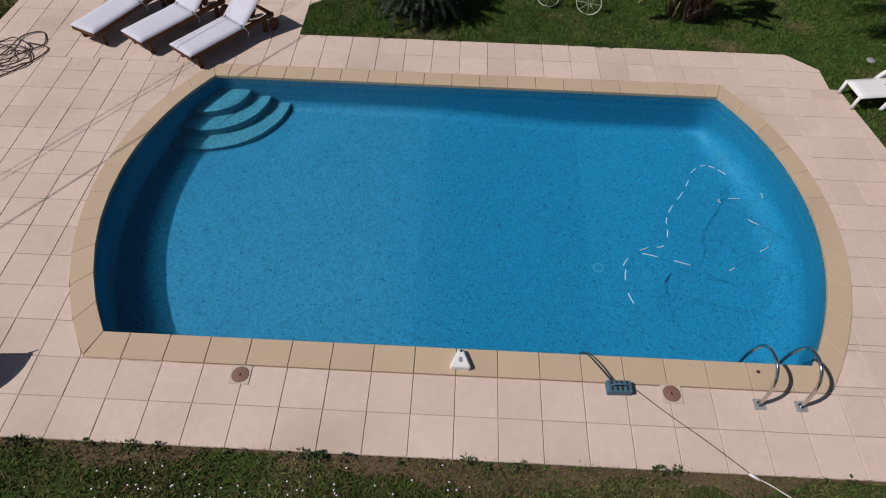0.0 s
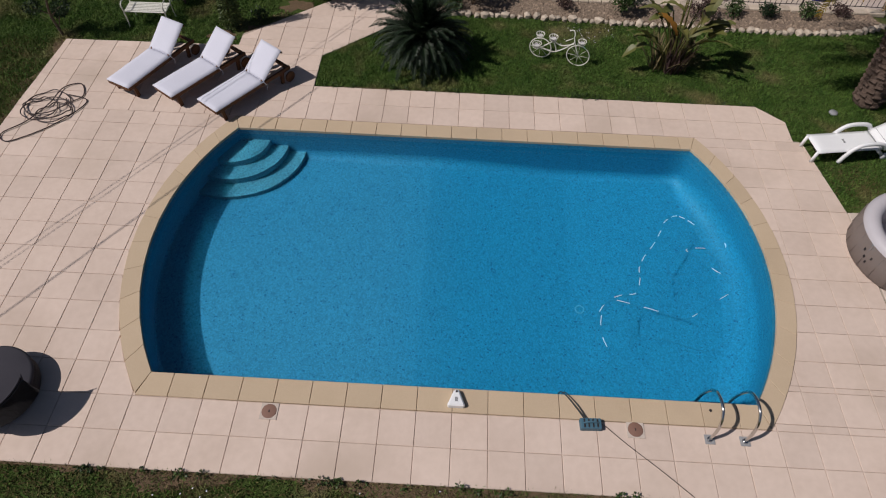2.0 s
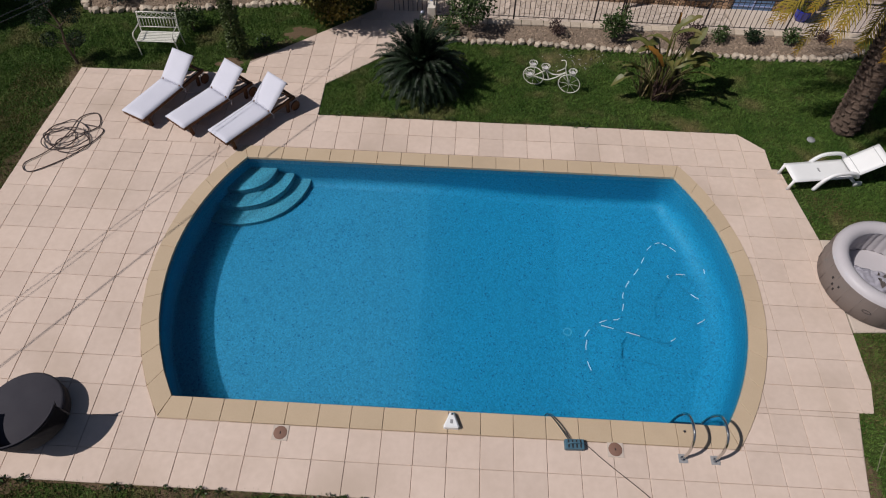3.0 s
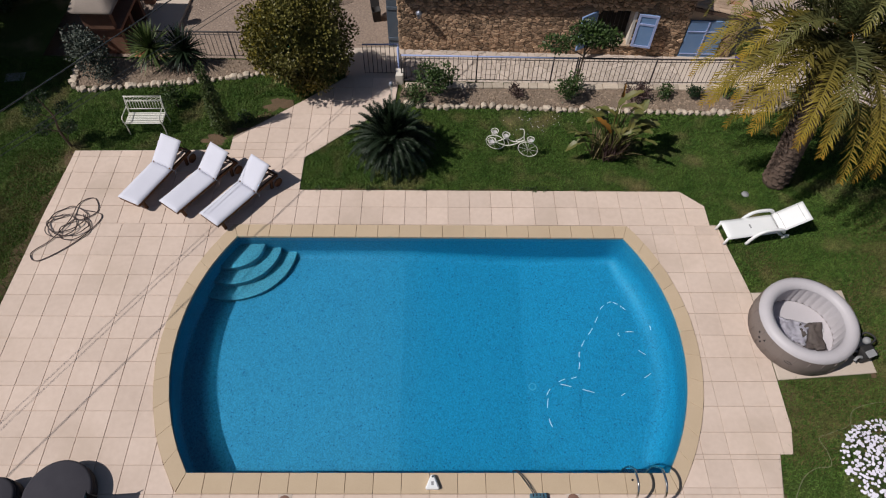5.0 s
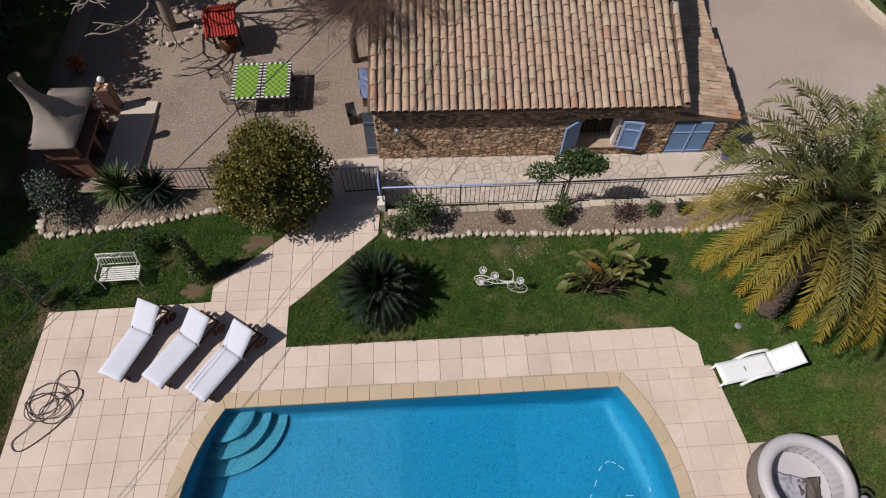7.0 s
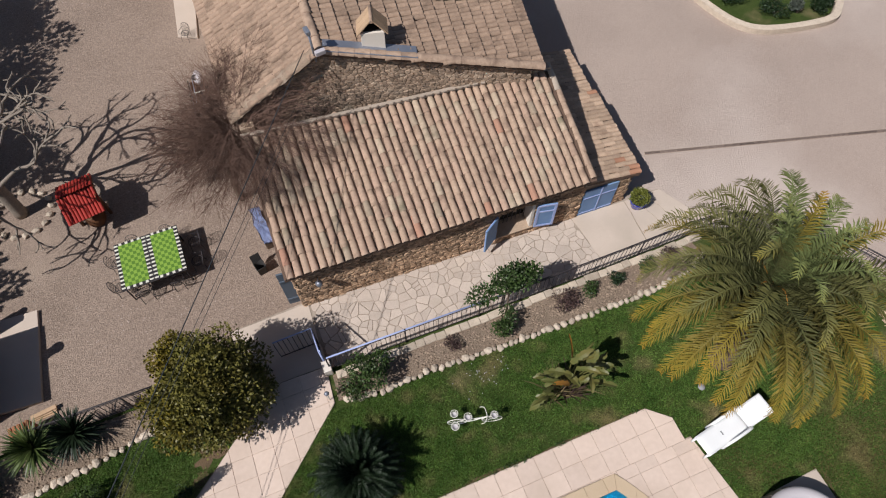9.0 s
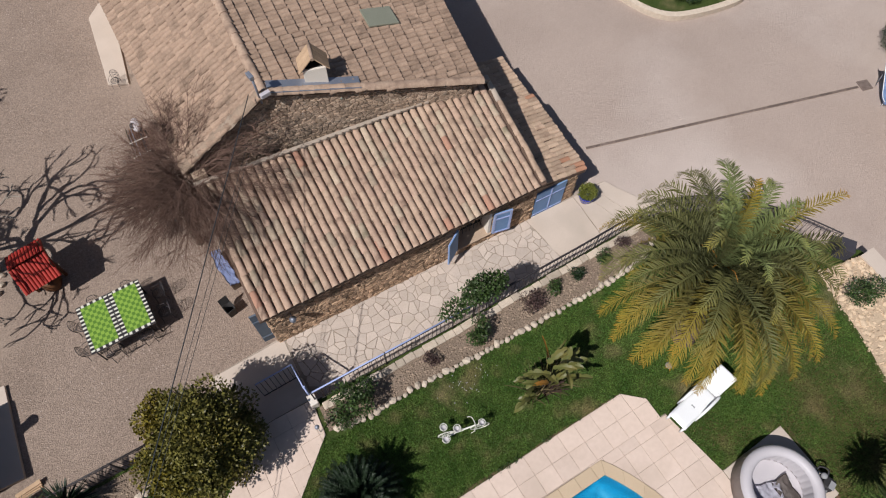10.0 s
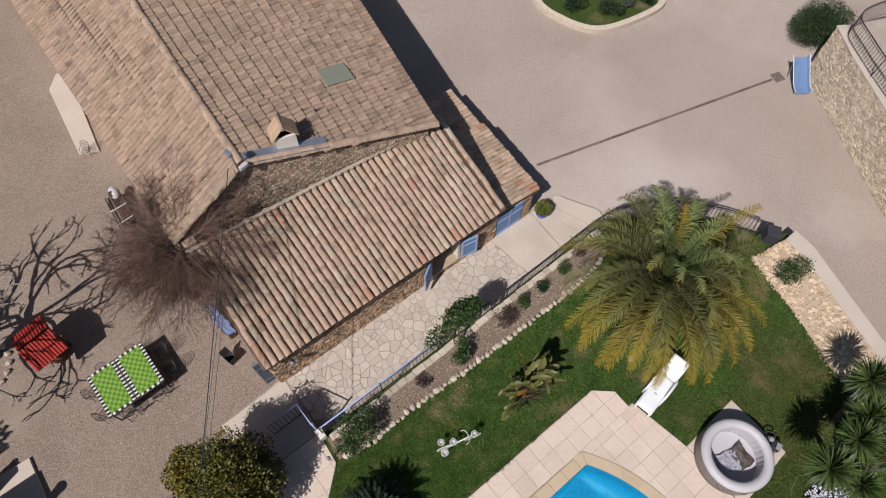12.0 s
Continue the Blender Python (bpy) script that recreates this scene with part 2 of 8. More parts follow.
M_CRIMSON = pmat("crimson painted tile", (0.34, 0.03, 0.02), (0.27, 0.022, 0.016), 5, 30, 0.7, 0.2, 60, vary=0.12)
M_SUNK = pmat("blue-grey sunken cable", (0.03, 0.165, 0.25), (0.035, 0.18, 0.27), 5, 60, 0.6, 0, 60)
M_CLAYB = pmat("dark brown cover", (0.24, 0.135, 0.10), (0.20, 0.11, 0.08), 5, 60, 0.7, 0.1, 60)
M_HOODT = pmat("ochre hood tile", (0.50, 0.345, 0.22), (0.40, 0.27, 0.165), 4, 30, 0.85, 0.3, 60, vary=0.1)


def frond_mat(name, green, yellow, orange, lo, hi):
    """A feather leaf that turns from green at the base to dry at its tip."""
    m = pmat(name, green, tuple(c * 0.62 for c in green), 1.5, 20, 0.55, 0, vary=0.35, island=True, spec=0.15)
    N, L = m.node_tree.nodes, m.node_tree.links
    bs = N["Principled BSDF"]
    src = bs.inputs["Base Color"].links[0].from_socket
    at = N.new("ShaderNodeAttribute")
    at.attribute_name = "along"
    last = src
    for a, b, col in ((lo, hi, yellow), (hi, 1.05, orange)):
        r = N.new("ShaderNodeMapRange")
        r.inputs[1].default_value, r.inputs[2].default_value = a, b
        L.new(at.outputs["Fac"], r.inputs[0])
        mx = N.new("ShaderNodeMix")
        mx.data_type = "RGBA"
        mx.inputs[7].default_value = (*col, 1)
        L.new(r.outputs[0], mx.inputs[0])
        L.new(last, mx.inputs[6])
        last = mx.outputs[2]
    L.new(last, bs.inputs["Base Color"])
    tr = N.new("ShaderNodeBsdfTranslucent")
    ms = N.new("ShaderNodeMixShader")
    ms.inputs[0].default_value = 0.12
    L.new(last, tr.inputs["Color"])
    L.new(bs.outputs[0], ms.inputs[1])
    L.new(tr.outputs[0], ms.inputs[2])
    L.new(ms.outputs[0], N["Material Output"].inputs["Surface"])
    return m


M_FR_Y = frond_mat("yellowing frond", (0.092, 0.092, 0.034), (0.27, 0.20, 0.028), (0.34, 0.19, 0.024), 0.28, 0.95)
M_FR_G = frond_mat("green frond", (0.112, 0.118, 0.047), (0.15, 0.145, 0.047), (0.24, 0.205, 0.044), 0.35, 0.9)
M_FR_N = frond_mat("young frond", (0.15, 0.185, 0.07), (0.17, 0.20, 0.07), (0.215, 0.22, 0.065), 0.3, 0.9)

M_WATER = bpy.data.materials.new("clear pool water")
M_WATER.use_nodes = True
wt = M_WATER.node_tree
wb = wt.nodes["Principled BSDF"]
wb.inputs["Base Color"].default_value = (0.16, 0.72, 0.95, 1)
wb.inputs["Roughness"].default_value = 0.0
wb.inputs["IOR"].default_value = 1.33
wb.inputs["Transmission Weight"].default_value = 1.0
wg = wt.nodes.new("ShaderNodeNewGeometry")
w1 = wt.nodes.new("ShaderNodeTexNoise")
w1.inputs["Scale"].default_value = 7.0
w1.inputs["Detail"].default_value = 3.0
wt.links.new(wg.outputs["Position"], w1.inputs["Vector"])
wbp = wt.nodes.new("ShaderNodeBump")
wbp.inputs["Strength"].default_value = 0.12
wbp.inputs["Distance"].default_value = 0.02
wt.links.new(w1.outputs["Fac"], wbp.inputs["Height"])
wt.links.new(wbp.outputs[0], wb.inputs["Normal"])

# ---- shape helpers ----


def mesh_of(name, bm, material):
    me = bpy.data.meshes.new(name)
    bm.to_mesh(me)
    bm.free()
    me.materials.append(material)
    return me


def part(name, bm, material, parent=None, label=""):
    """Links a bmesh (or a mesh) as one object, under parent where there is one."""
    me = bm if isinstance(bm, bpy.types.Mesh) else mesh_of(name, bm, material)
    ob = new(name, me)
    if parent:
        ob.parent = parent
    if label:
        ob["label"] = label
    return ob


def thing(name, m, label, category, group="", kind=""):
    e = new(name)
    e.empty_display_size = 0.2
    e.matrix_basis = m if isinstance(m, Matrix) else Matrix.Translation(m)
    return tagged(e, label, category, group, kind)


def box(bm, size, at=(0, 0, 0), rot=(0, 0, 0), bevel=0.0, m=None):
    """A box with its base centre at `at`."""
    r = bmesh.ops.create_cube(bm, size=1.0)
    vs = r["verts"]
    mat = pose(*at, *rot) @ Matrix.Diagonal((*size, 1)) @ Matrix.Translation((0, 0, 0.5))
    if m:
        mat = m @ mat
    bmesh.ops.transform(bm, matrix=mat, verts=vs)
    if bevel:
        es = {e for v in vs for e in v.link_edges}
        bmesh.ops.bevel(bm, geom=list(es), offset=bevel, segments=2, affect="EDGES", profile=0.6)
    return bm


def boxm(size, at=(0, 0, 0), rot=(0, 0, 0), bevel=0.0):
    return box(bmesh.new(), size, at, rot, bevel)


def tube(bm, pts, r, seg=8, cap=True, r_end=None):
    """A round bar along points; tapers to r_end."""
    pts = [Vector(p) for p in pts]
    rings = []
    n = len(pts)
    side = None
    for i, p in enumerate(pts):
        d = (pts[min(i + 1, n - 1)] - pts[max(i - 1, 0)]).normalized()
        if side is None:
            side = d.orthogonal().normalized()
        side = (side - d * side.dot(d)).normalized()
        up = d.cross(side)
        rr = r if r_end is None else r + (r_end - r) * i / (n - 1)
        rings.append([bm.verts.new(p + rr * (math.cos(a) * side + math.sin(a) * up)) for a in (2 * math.pi * k / seg for k in range(seg))])
    for a, b in zip(rings, rings[1:]):
        for k in range(seg):
            bm.faces.new((a[k], a[(k + 1) % seg], b[(k + 1) % seg], b[k])).smooth = True
    if cap:
        bm.faces.new(rings[0][::-1])
        bm.faces.new(rings[-1])
    return bm


def curve_pts(pts, steps=6, closed=False):
    """Smooth points through the given ones."""
    P = [Vector(p) for p in pts]
    n, out = len(P), []
    for i in range(n if closed else n - 1):
        a, b, c, d = (P[(i + k) % n] if closed else P[min(max(i + k, 0), n - 1)] for k in (-1, 0, 1, 2))
        for s in range(steps):
            t = s / steps
            out.append(0.5 * (2 * b + (c - a) * t + (2 * a - 5 * b + 4 * c - d) * t * t + (3 * b - a - 3 * c + d) * t**3))
    if not closed:
        out.append(P[-1])
    return out


def prism(bm, poly, z0, z1, bevel=0.0):
    """An upright slab over a polygon of (x, y), counter-clockwise."""
    lo = [bm.verts.new((x, y, z0)) for x, y in poly]
    hi = [bm.verts.new((x, y, z1)) for x, y in poly]
    n = len(poly)
    top = bm.faces.new(hi)
    bm.faces.new(lo[::-1])
    for i in range(n):
        bm.faces.new((lo[i], lo[(i + 1) % n], hi[(i + 1) % n], hi[i]))
    if bevel:
        bmesh.ops.bevel(bm, geom=list(top.edges), offset=bevel, segments=1, affect="EDGES")
    return bm


def lathe(bm, profile, seg=32, m=None, caps=True):
    """Turns (radius, z) points round z."""
    rings = []
    for r, z in profile:
        rings.append([bm.verts.new((r * math.cos(a), r * math.sin(a), z)) for a in (2 * math.pi * k / seg for k in range(seg))])
    for a, b in zip(rings, rings[1:]):
        for k in range(seg):
            bm.faces.new((a[k], a[(k + 1) % seg], b[(k + 1) % seg], b[k])).smooth = True
    if caps and profile[0][0] > 1e-4:
        bm.faces.new(rings[0][::-1])
    if caps and profile[-1][0] > 1e-4:
        bm.faces.new(rings[-1])
    bmesh.ops.remove_doubles(bm, verts=bm.verts, dist=1e-5)
    if m:
        bmesh.ops.transform(bm, matrix=m, verts=bm.verts)
    return bm


def rock(bm, at, size, rnd, sub=1, block=1.0):
    """An uneven boulder resting at `at`; a block below 1 squares it."""
    r = bmesh.ops.create_icosphere(bm, subdivisions=sub, radius=0.5)
    spin = Matrix.Rotation(rnd.uniform(0, 6.28), 4, "Z")
    for v in r["verts"]:
        k = 1 + rnd.uniform(-0.24, 0.20)
        if block < 1.0:
            v.co = Vector([math.copysign((2 * abs(c)) ** block / 2, c) for c in v.co])
            k = 1 + (k - 1) * 0.6
        p = spin @ Vector((v.co.x * size[0] * k, v.co.y * size[1] * k, v.co.z * size[2] * k))
        v.co = p + Vector(at) + Vector((0, 0, size[2] * 0.35))
    return bm


def poly_mesh(name, verts, faces, material, smooth=False):
    me = bpy.data.meshes.new(name)
    me.from_pydata([tuple(v) for v in verts], [], faces)
    me.materials.append(material)
    if smooth:
        for f in me.polygons:
            f.use_smooth = True
    return me


def leaf_cloud(name, centres, n, leaf, material, rnd, shell=0.55, flat=0.0, drop=0.0, ragged=0.22):
    """Small folded leaves in a lumpy crown: centres of (x, y, z, rx, ry, rz); each leaf two triangles."""
    V, F = [], []
    w = np.array([c[3] * c[4] * c[5] for c in centres]) ** (2 / 3)
    pick = rnd.choices(range(len(centres)), weights=list(w), k=n)
    for i in pick:
        cx, cy, cz, rx, ry, rz = centres[i]
        d = Vector((rnd.gauss(0, 1), rnd.gauss(0, 1), rnd.gauss(0, 1))).normalized()
        lump = 1 + ragged * noise.noise(d * 2.3 + Vector((cx, cy, cz))) + ragged * 0.6 * noise.noise(d * 6.1 + Vector((cy, cz, cx)))
        k = (shell + (1 - shell) * rnd.random() ** 0.5) * lump
        p = Vector((cx + d.x * rx * k, cy + d.y * ry * k, cz + d.z * rz * k))
        t = (d + 0.9 * Vector((rnd.gauss(0, 1), rnd.gauss(0, 1), rnd.gauss(0, 1) - drop))).normalized()
        s = t.cross(Vector((rnd.gauss(0, 1), rnd.gauss(0, 1), rnd.gauss(0, 1) + flat))).normalized()
        ln, wd = leaf * rnd.uniform(0.7, 1.25), leaf * 0.32 * rnd.uniform(0.8, 1.2)
        b = len(V)
        V += [p, p + t * ln * 0.5 + s * wd, p + t * ln, p + t * ln * 0.5 - s * wd]
        F += [(b, b + 1, b + 2, b + 3)]
    return poly_mesh(name, V, F, material)


def frond(V, F, base, yaw, pitch, length, droop, leaflet, rnd, pairs=34, width=0.016, vee=0.5, rach=0.012, taper=0.35, start=0.1, along=None, curl=0.0, twist=0.0, tidy=False):
    """A feather leaf: a bent rachis with paired narrow leaflets."""
    d = Vector((math.cos(yaw) * math.cos(pitch), math.sin(yaw) * math.cos(pitch), math.sin(pitch)))
    side = Vector((-math.sin(yaw), math.cos(yaw), 0))
    p = Vector(base)
    steps = pairs
    seg = length / steps
    for i in range(steps):
        f = i / steps
        end = max(0.0, (f - 0.55) / 0.45) ** 2
        d = (d + Vector((0, 0, -droop * seg * (0.25 + 1.5 * f) - curl * seg * end)) + side * twist * seg * end).normalized()
        q = p + d * seg
        up = side.cross(d).normalized()
        if up.z < 0:
            up = -up
        rr = rach * (1 - 0.8 * f)
        b = len(V)
        V += [p - side * rr, p + side * rr, q + side * rr, q - side * rr]
        F.append((b, b + 1, b + 2, b + 3))
        if along is not None:
            along += [f] * 4
        if f > start:
            env = math.sin(math.pi * min(1.0, 0.16 + 0.80 * f)) ** 0.6
            ll = leaflet * env * rnd.uniform(0.88, 1.1) * (1 - taper * f)
            for sgn in (1, -1):
                if tidy:
                    out = (side * sgn * rnd.uniform(0.62, 0.82) + d * rnd.uniform(0.42, 0.9) + up * vee * rnd.uniform(0.2, 1.3)).normalized()
                else:
                    out = (side * sgn * 0.8 + d * rnd.uniform(0.5, 0.75) + up * vee * rnd.uniform(0.5, 1.2)).normalized()
                tip = p + out * ll + Vector((0, 0, -ll * rnd.uniform(0.12, 0.42)))
                mid = p + out * ll * 0.45
                w = d * width
                b = len(V)
                V += [p - w * 0.6, p + w * 0.6, mid + w, tip, mid - w]
                if along is not None:
                    along += [f, f, f + 0.05, f + 0.15, f + 0.05]
                F.append((b, b + 1, b + 2, b + 3, b + 4))
        p = q
    return p


def sword(V, F, base, yaw, pitch, length, width, droop, seg=3):
    """A stiff strap leaf that narrows to a point, folded along its middle."""
    d = Vector((math.cos(yaw) * math.cos(pitch), math.sin(yaw) * math.cos(pitch), math.sin(pitch)))
    side = Vector((-math.sin(yaw), math.cos(yaw), 0))
    p = Vector(base)
    last = None
    for i in range(seg + 1):
        f = i / seg
        w = width * (1 - f) ** 0.7 * (0.75 + 0.6 * min(f * 3, 1)) if i < seg else 0.002
        b = len(V)
        V += [p - side * w, p + side * w]
        if last is not None:
            F.append((last, last + 1, b + 1, b))
        last = b
        d = (d + Vector((0, 0, -droop / seg))).normalized()
        p = p + d * (length / seg)


def clip_convex(poly, convex):
    """The part of a polygon inside a convex counter-clockwise one."""
    out = list(poly)
    n = len(convex)
    for i in range(n):
        (ax, ay), (bx, by) = convex[i], convex[(i + 1) % n]
        inside = lambda p: (bx - ax) * (p[1] - ay) - (by - ay) * (p[0] - ax) >= -1e-9
        src, out = out, []
        for k, p in enumerate(src):
            q = src[(k + 1) % len(src)]
            ip, iq = inside(p), inside(q)
            if ip:
                out.append(p)
            if ip != iq:
                dp = (bx - ax) * (p[1] - ay) - (by - ay) * (p[0] - ax)
                dq = (bx - ax) * (q[1] - ay) - (by - ay) * (q[0] - ax)
                t = dp / (dp - dq)
                out.append((p[0] + t * (q[0] - p[0]), p[1] + t * (q[1] - p[1])))
        if len(out) < 3:
            return []
    return out


def area(poly):
    return 0.5 * sum(poly[i][0] * poly[(i + 1) % len(poly)][1] - poly[(i + 1) % len(poly)][0] * poly[i][1] for i in range(len(poly)))


def inset(poly, d):
    """A convex polygon drawn in by d."""
    out = list(poly)
    n = len(poly)
    lines = []
    for i in range(n):
        (ax, ay), (bx, by) = poly[i], poly[(i + 1) % n]
        ln = math.hypot(bx - ax, by - ay)
        if ln < 1e-6:
            continue
        nx, ny = -(by - ay) / ln * d, (bx - ax) / ln * d
        lines.append(((ax + nx, ay + ny), (bx + nx, by + ny)))
    for (a, b) in lines:
        big = 50.0
        ux, uy = (b[0] - a[0]), (b[1] - a[1])
        ln = math.hypot(ux, uy)
        ux, uy = ux / ln, uy / ln
        half = [(a[0] - ux * big, a[1] - uy * big), (a[0] + ux * big, a[1] + uy * big), (a[0] + ux * big - uy * big, a[1] + uy * big + ux * big), (a[0] - ux * big - uy * big, a[1] - uy * big + ux * big)]
        out = clip_convex(out, half)
        if not out:
            return []
    return out

# ---- pool outline ----
PX0, PX1, PY0, PY1 = 0.157, 8.81, 0.865, 6.0
SAG = 0.79
PYC, HALF = (PY0 + PY1) / 2, (PY1 - PY0) / 2
PR = (HALF**2 + SAG**2) / (2 * SAG)
CXL, CXR = PX0 - SAG + PR, PX1 + SAG - PR


def pool_line(grow, n=14):
    """The pool's outline (counter-clockwise) grown outwards."""
    r, h = PR + grow, HALF + grow
    a = math.asin(h / r)
    right = [(CXR + r * math.cos(t), PYC + r * math.sin(t)) for t in (-a + 2 * a * k / n for k in range(n + 1))]
    left = [(CXL - r * math.cos(t), PYC - r * math.sin(t)) for t in (-a + 2 * a * k / n for k in range(n + 1))]
    return right + left


# ---- ground: gravel sheet to the horizon, lawn terrace above it ----
ZG = -0.90
bm = bmesh.new()
rings = []
for ring in ([(-900, -900), (900, -900), (900, 900), (-900, 900)], pool_line(0.25)):
    vs = [bm.verts.new((x, y, 0)) for x, y in ring]
    rings.append([bm.edges.new((vs[i], vs[(i + 1) % len(vs)])) for i in range(len(vs))])
bmesh.ops.triangle_fill(bm, use_beauty=True, use_dissolve=False, edges=[e for r in rings for e in r], normal=(0, 0, 1))
ground = tagged(part("ground", bm, M_GRAVEL), "beige fine gravel court and drive", "gravel ground", kind="structure")
ground.location = (0, 0, ZG)

bm = bmesh.new()
bm.faces.new([bm.verts.new((x, y, ZG + 0.006)) for x, y in ((-6.3, 12.1), (2.1, 12.0), (2.0, 13.42), (4.2, 13.45), (4.2, 40.0), (2.0, 60.0), (-6.3, 60.0))])
tagged(part("court_gravel", bm, M_COURT), "brown gravel of the shaded court beside the house", "gravel", kind="structure")

LAWN = [(-60, -60), (26, -60), (18.3, -4), (18.0, 1.5), (18.0, 3.1), (18.45, 4.6), (18.95, 6.2), (18.95, 7.1), (18.2, 7.65), (17.5, 8.9), (16.3, 10.2), (15.0, 10.95), (14.0, 11.12), (8.8, 11.1), (3.62, 11.2), (3.58, 11.28), (2.12, 11.3), (2.1, 12.0), (-6.3, 12.1), (-6.3, 60), (-60, 60)]
ZL = -0.035
bm = bmesh.new()
rings = []
for ring in (LAWN, pool_line(0.2)):
    vs = [bm.verts.new((x, y, ZL)) for x, y in ring]
    rings.append([bm.edges.new((vs[i], vs[(i + 1) % len(vs)])) for i in range(len(vs))])
bmesh.ops.triangle_fill(bm, use_beauty=True, use_dissolve=False, edges=[e for r in rings for e in r], normal=(0, 0, 1))
bmesh.ops.recalc_face_normals(bm, faces=bm.faces)
lawn = tagged(part("lawn", bm, M_GRASS), "mown green lawn with bare and dry patches", "lawn", kind="structure")


def wall_strip(name, pts, z0, z1, thick, material, label, inward=1):
    bm = bmesh.new()
    for a, b in zip(pts, pts[1:]):
        a, b = Vector((*a, 0)), Vector((*b, 0))
        d = (b - a).normalized()
        n = Vector((-d.y, d.x, 0)) * thick * inward
        q = [a, b, b + n, a + n]
        if inward < 0:
            q = q[::-1]
        prism(bm, [(p.x, p.y) for p in q], z0, z1)
    return tagged(part(name, bm, material), label, "wall", kind="structure")


RET = LAWN[3:19]
wall_strip("retaining_wall", RET, -1.4, -0.04, 0.28, M_MORTAR, "rubble retaining wall below the garden", 1)

# ---- pool shell ----
pool = thing("swimming_pool", (0, 0, 0), "blue mosaic swimming pool with two bowed ends, full of clear water", "swimming pool")
ZW = -0.13
Z_SH, Z_DP = -0.88, -1.2


def floor_z(x):
    return Z_SH if x < 3.9 else max(Z_DP, Z_SH + (x - 3.9) / 2.6 * (Z_DP - Z_SH))


line = []
for (ax, ay), (bx, by) in zip(pool_line(0.0, 20), pool_line(0.0, 20)[1:] + pool_line(0.0, 20)[:1]):
    line.append((ax, ay))
    if abs(bx - ax) > 2:
        n = 24
        line += [(ax + (bx - ax) * k / n, ay) for k in range(1, n)]
bm = bmesh.new()
cols = []
mid_x = (PX0 + PX1) / 2
for (x, y) in line:
    zb = floor_z(x)
    east = min(1.0, max(0.0, (x - PX1 + 0.15) / 0.5))
    rc = 0.05 + 0.18 * min(1.0, max(0.0, (x - PX0) / 0.6)) + 0.28 * east * east * (3 - 2 * east)
    col = [bm.verts.new((x, y, -0.03)), bm.verts.new((x, y, zb + rc + 0.002))]
    d = Vector((mid_x - x, (PYC - y) * 1.7)).normalized()
    for k in range(1, 9):
        a = math.pi / 2 * k / 8
        col.append(bm.verts.new((x + d.x * rc * (1 - math.cos(a)), y + d.y * rc * (1 - math.cos(a)), zb + rc + 0.002 - (rc - 0.002) * math.sin(a))))
    cols.append(col)
for i in range(len(cols)):
    a, b = cols[i], cols[(i + 1) % len(cols)]
    for k in range(len(a) - 1):
        bm.faces.new((a[k], b[k], b[k + 1], a[k + 1])).smooth = True
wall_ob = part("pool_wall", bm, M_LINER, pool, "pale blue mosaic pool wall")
for nm, lo, hi in (("shallow_floor", -2.0, 3.9), ("sloping_floor", 3.9, 6.5), ("deep_floor", 6.5, 12.0)):
    poly = clip_convex(line, [(lo, 0), (hi, 0), (hi, 7), (lo, 7)])
    bm = bmesh.new()
    bm.faces.new([bm.verts.new((x, y, floor_z(x))) for x, y in poly])
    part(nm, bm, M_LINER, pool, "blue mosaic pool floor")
for k, (rad, zt) in enumerate(((0.66, -0.36), (0.99, -0.56), (1.32, -0.76))):
    pts = [(PX0 - 0.25, PY1 + 0.05)] + [(PX0 - 0.12 + rad * 1.02 * math.cos(t), PY1 + 0.02 + rad * 1.0 * math.sin(t)) for t in (radians(-128 + 128 * j / 18) for j in range(19))]
    pts = clip_convex(pts, pool_line(-0.003, 20))
    if area(pts) < 0:
        pts = pts[::-1]
    bm = prism(bmesh.new(), pts, Z_SH, zt)
    part("pool_step", bm, M_LINERS, pool, "rounded mosaic step under water, colour lightened for the shallow depth")
bm = bmesh.new()
bm.faces.new([bm.verts.new((x, y, ZW)) for x, y in pool_line(-0.002, 20)])
water = part("water", bm, M_WATER, pool, "clear turquoise water with faint ripples")
water.visible_shadow = False
bm = lathe(bmesh.new(), [(0.06, 0), (0.085, 0.0), (0.085, 0.02), (0.06, 0.02), (0.06, 0)], 24, pose(6.62, 2.85, floor_z(6.62) - 0.008), False)
part("drain_ring", bm, pmat("faint blue ring", (0.11, 0.30, 0.40), (0.09, 0.27, 0.37), 5, 50, 0.6, 0, 50), pool, "pale round floor drain")

# coping
coping = tagged(new("pool_coping"), "ochre stone coping round the pool", "coping", kind="structure")
CW = 0.335
GAP = 0.0032


def slab_piece(poly, z0, z1, name, material, parent, bevel=0.006, vary_z=0.0):
    poly = inset(poly, GAP)
    if len(poly) < 3 or area(poly) < 0.004:
        return None
    cx, cy = sum(p[0] for p in poly) / len(poly), sum(p[1] for p in poly) / len(poly)
    bm = prism(bmesh.new(), [(x - cx, y - cy) for x, y in poly], z0, z1, bevel)
    ob = part(name, bm, material, parent)
    ob.location = (cx, cy, vary_z)
    return ob


def strip_stones(x0, x1, y0, y1, n):
    for k in range(n):
        a, b = x0 + (x1 - x0) * k / n, x0 + (x1 - x0) * (k + 1) / n
        slab_piece([(a, y0), (b, y0), (b, y1), (a, y1)], -0.06, 0.022, "coping_stone", M_COPE, coping)


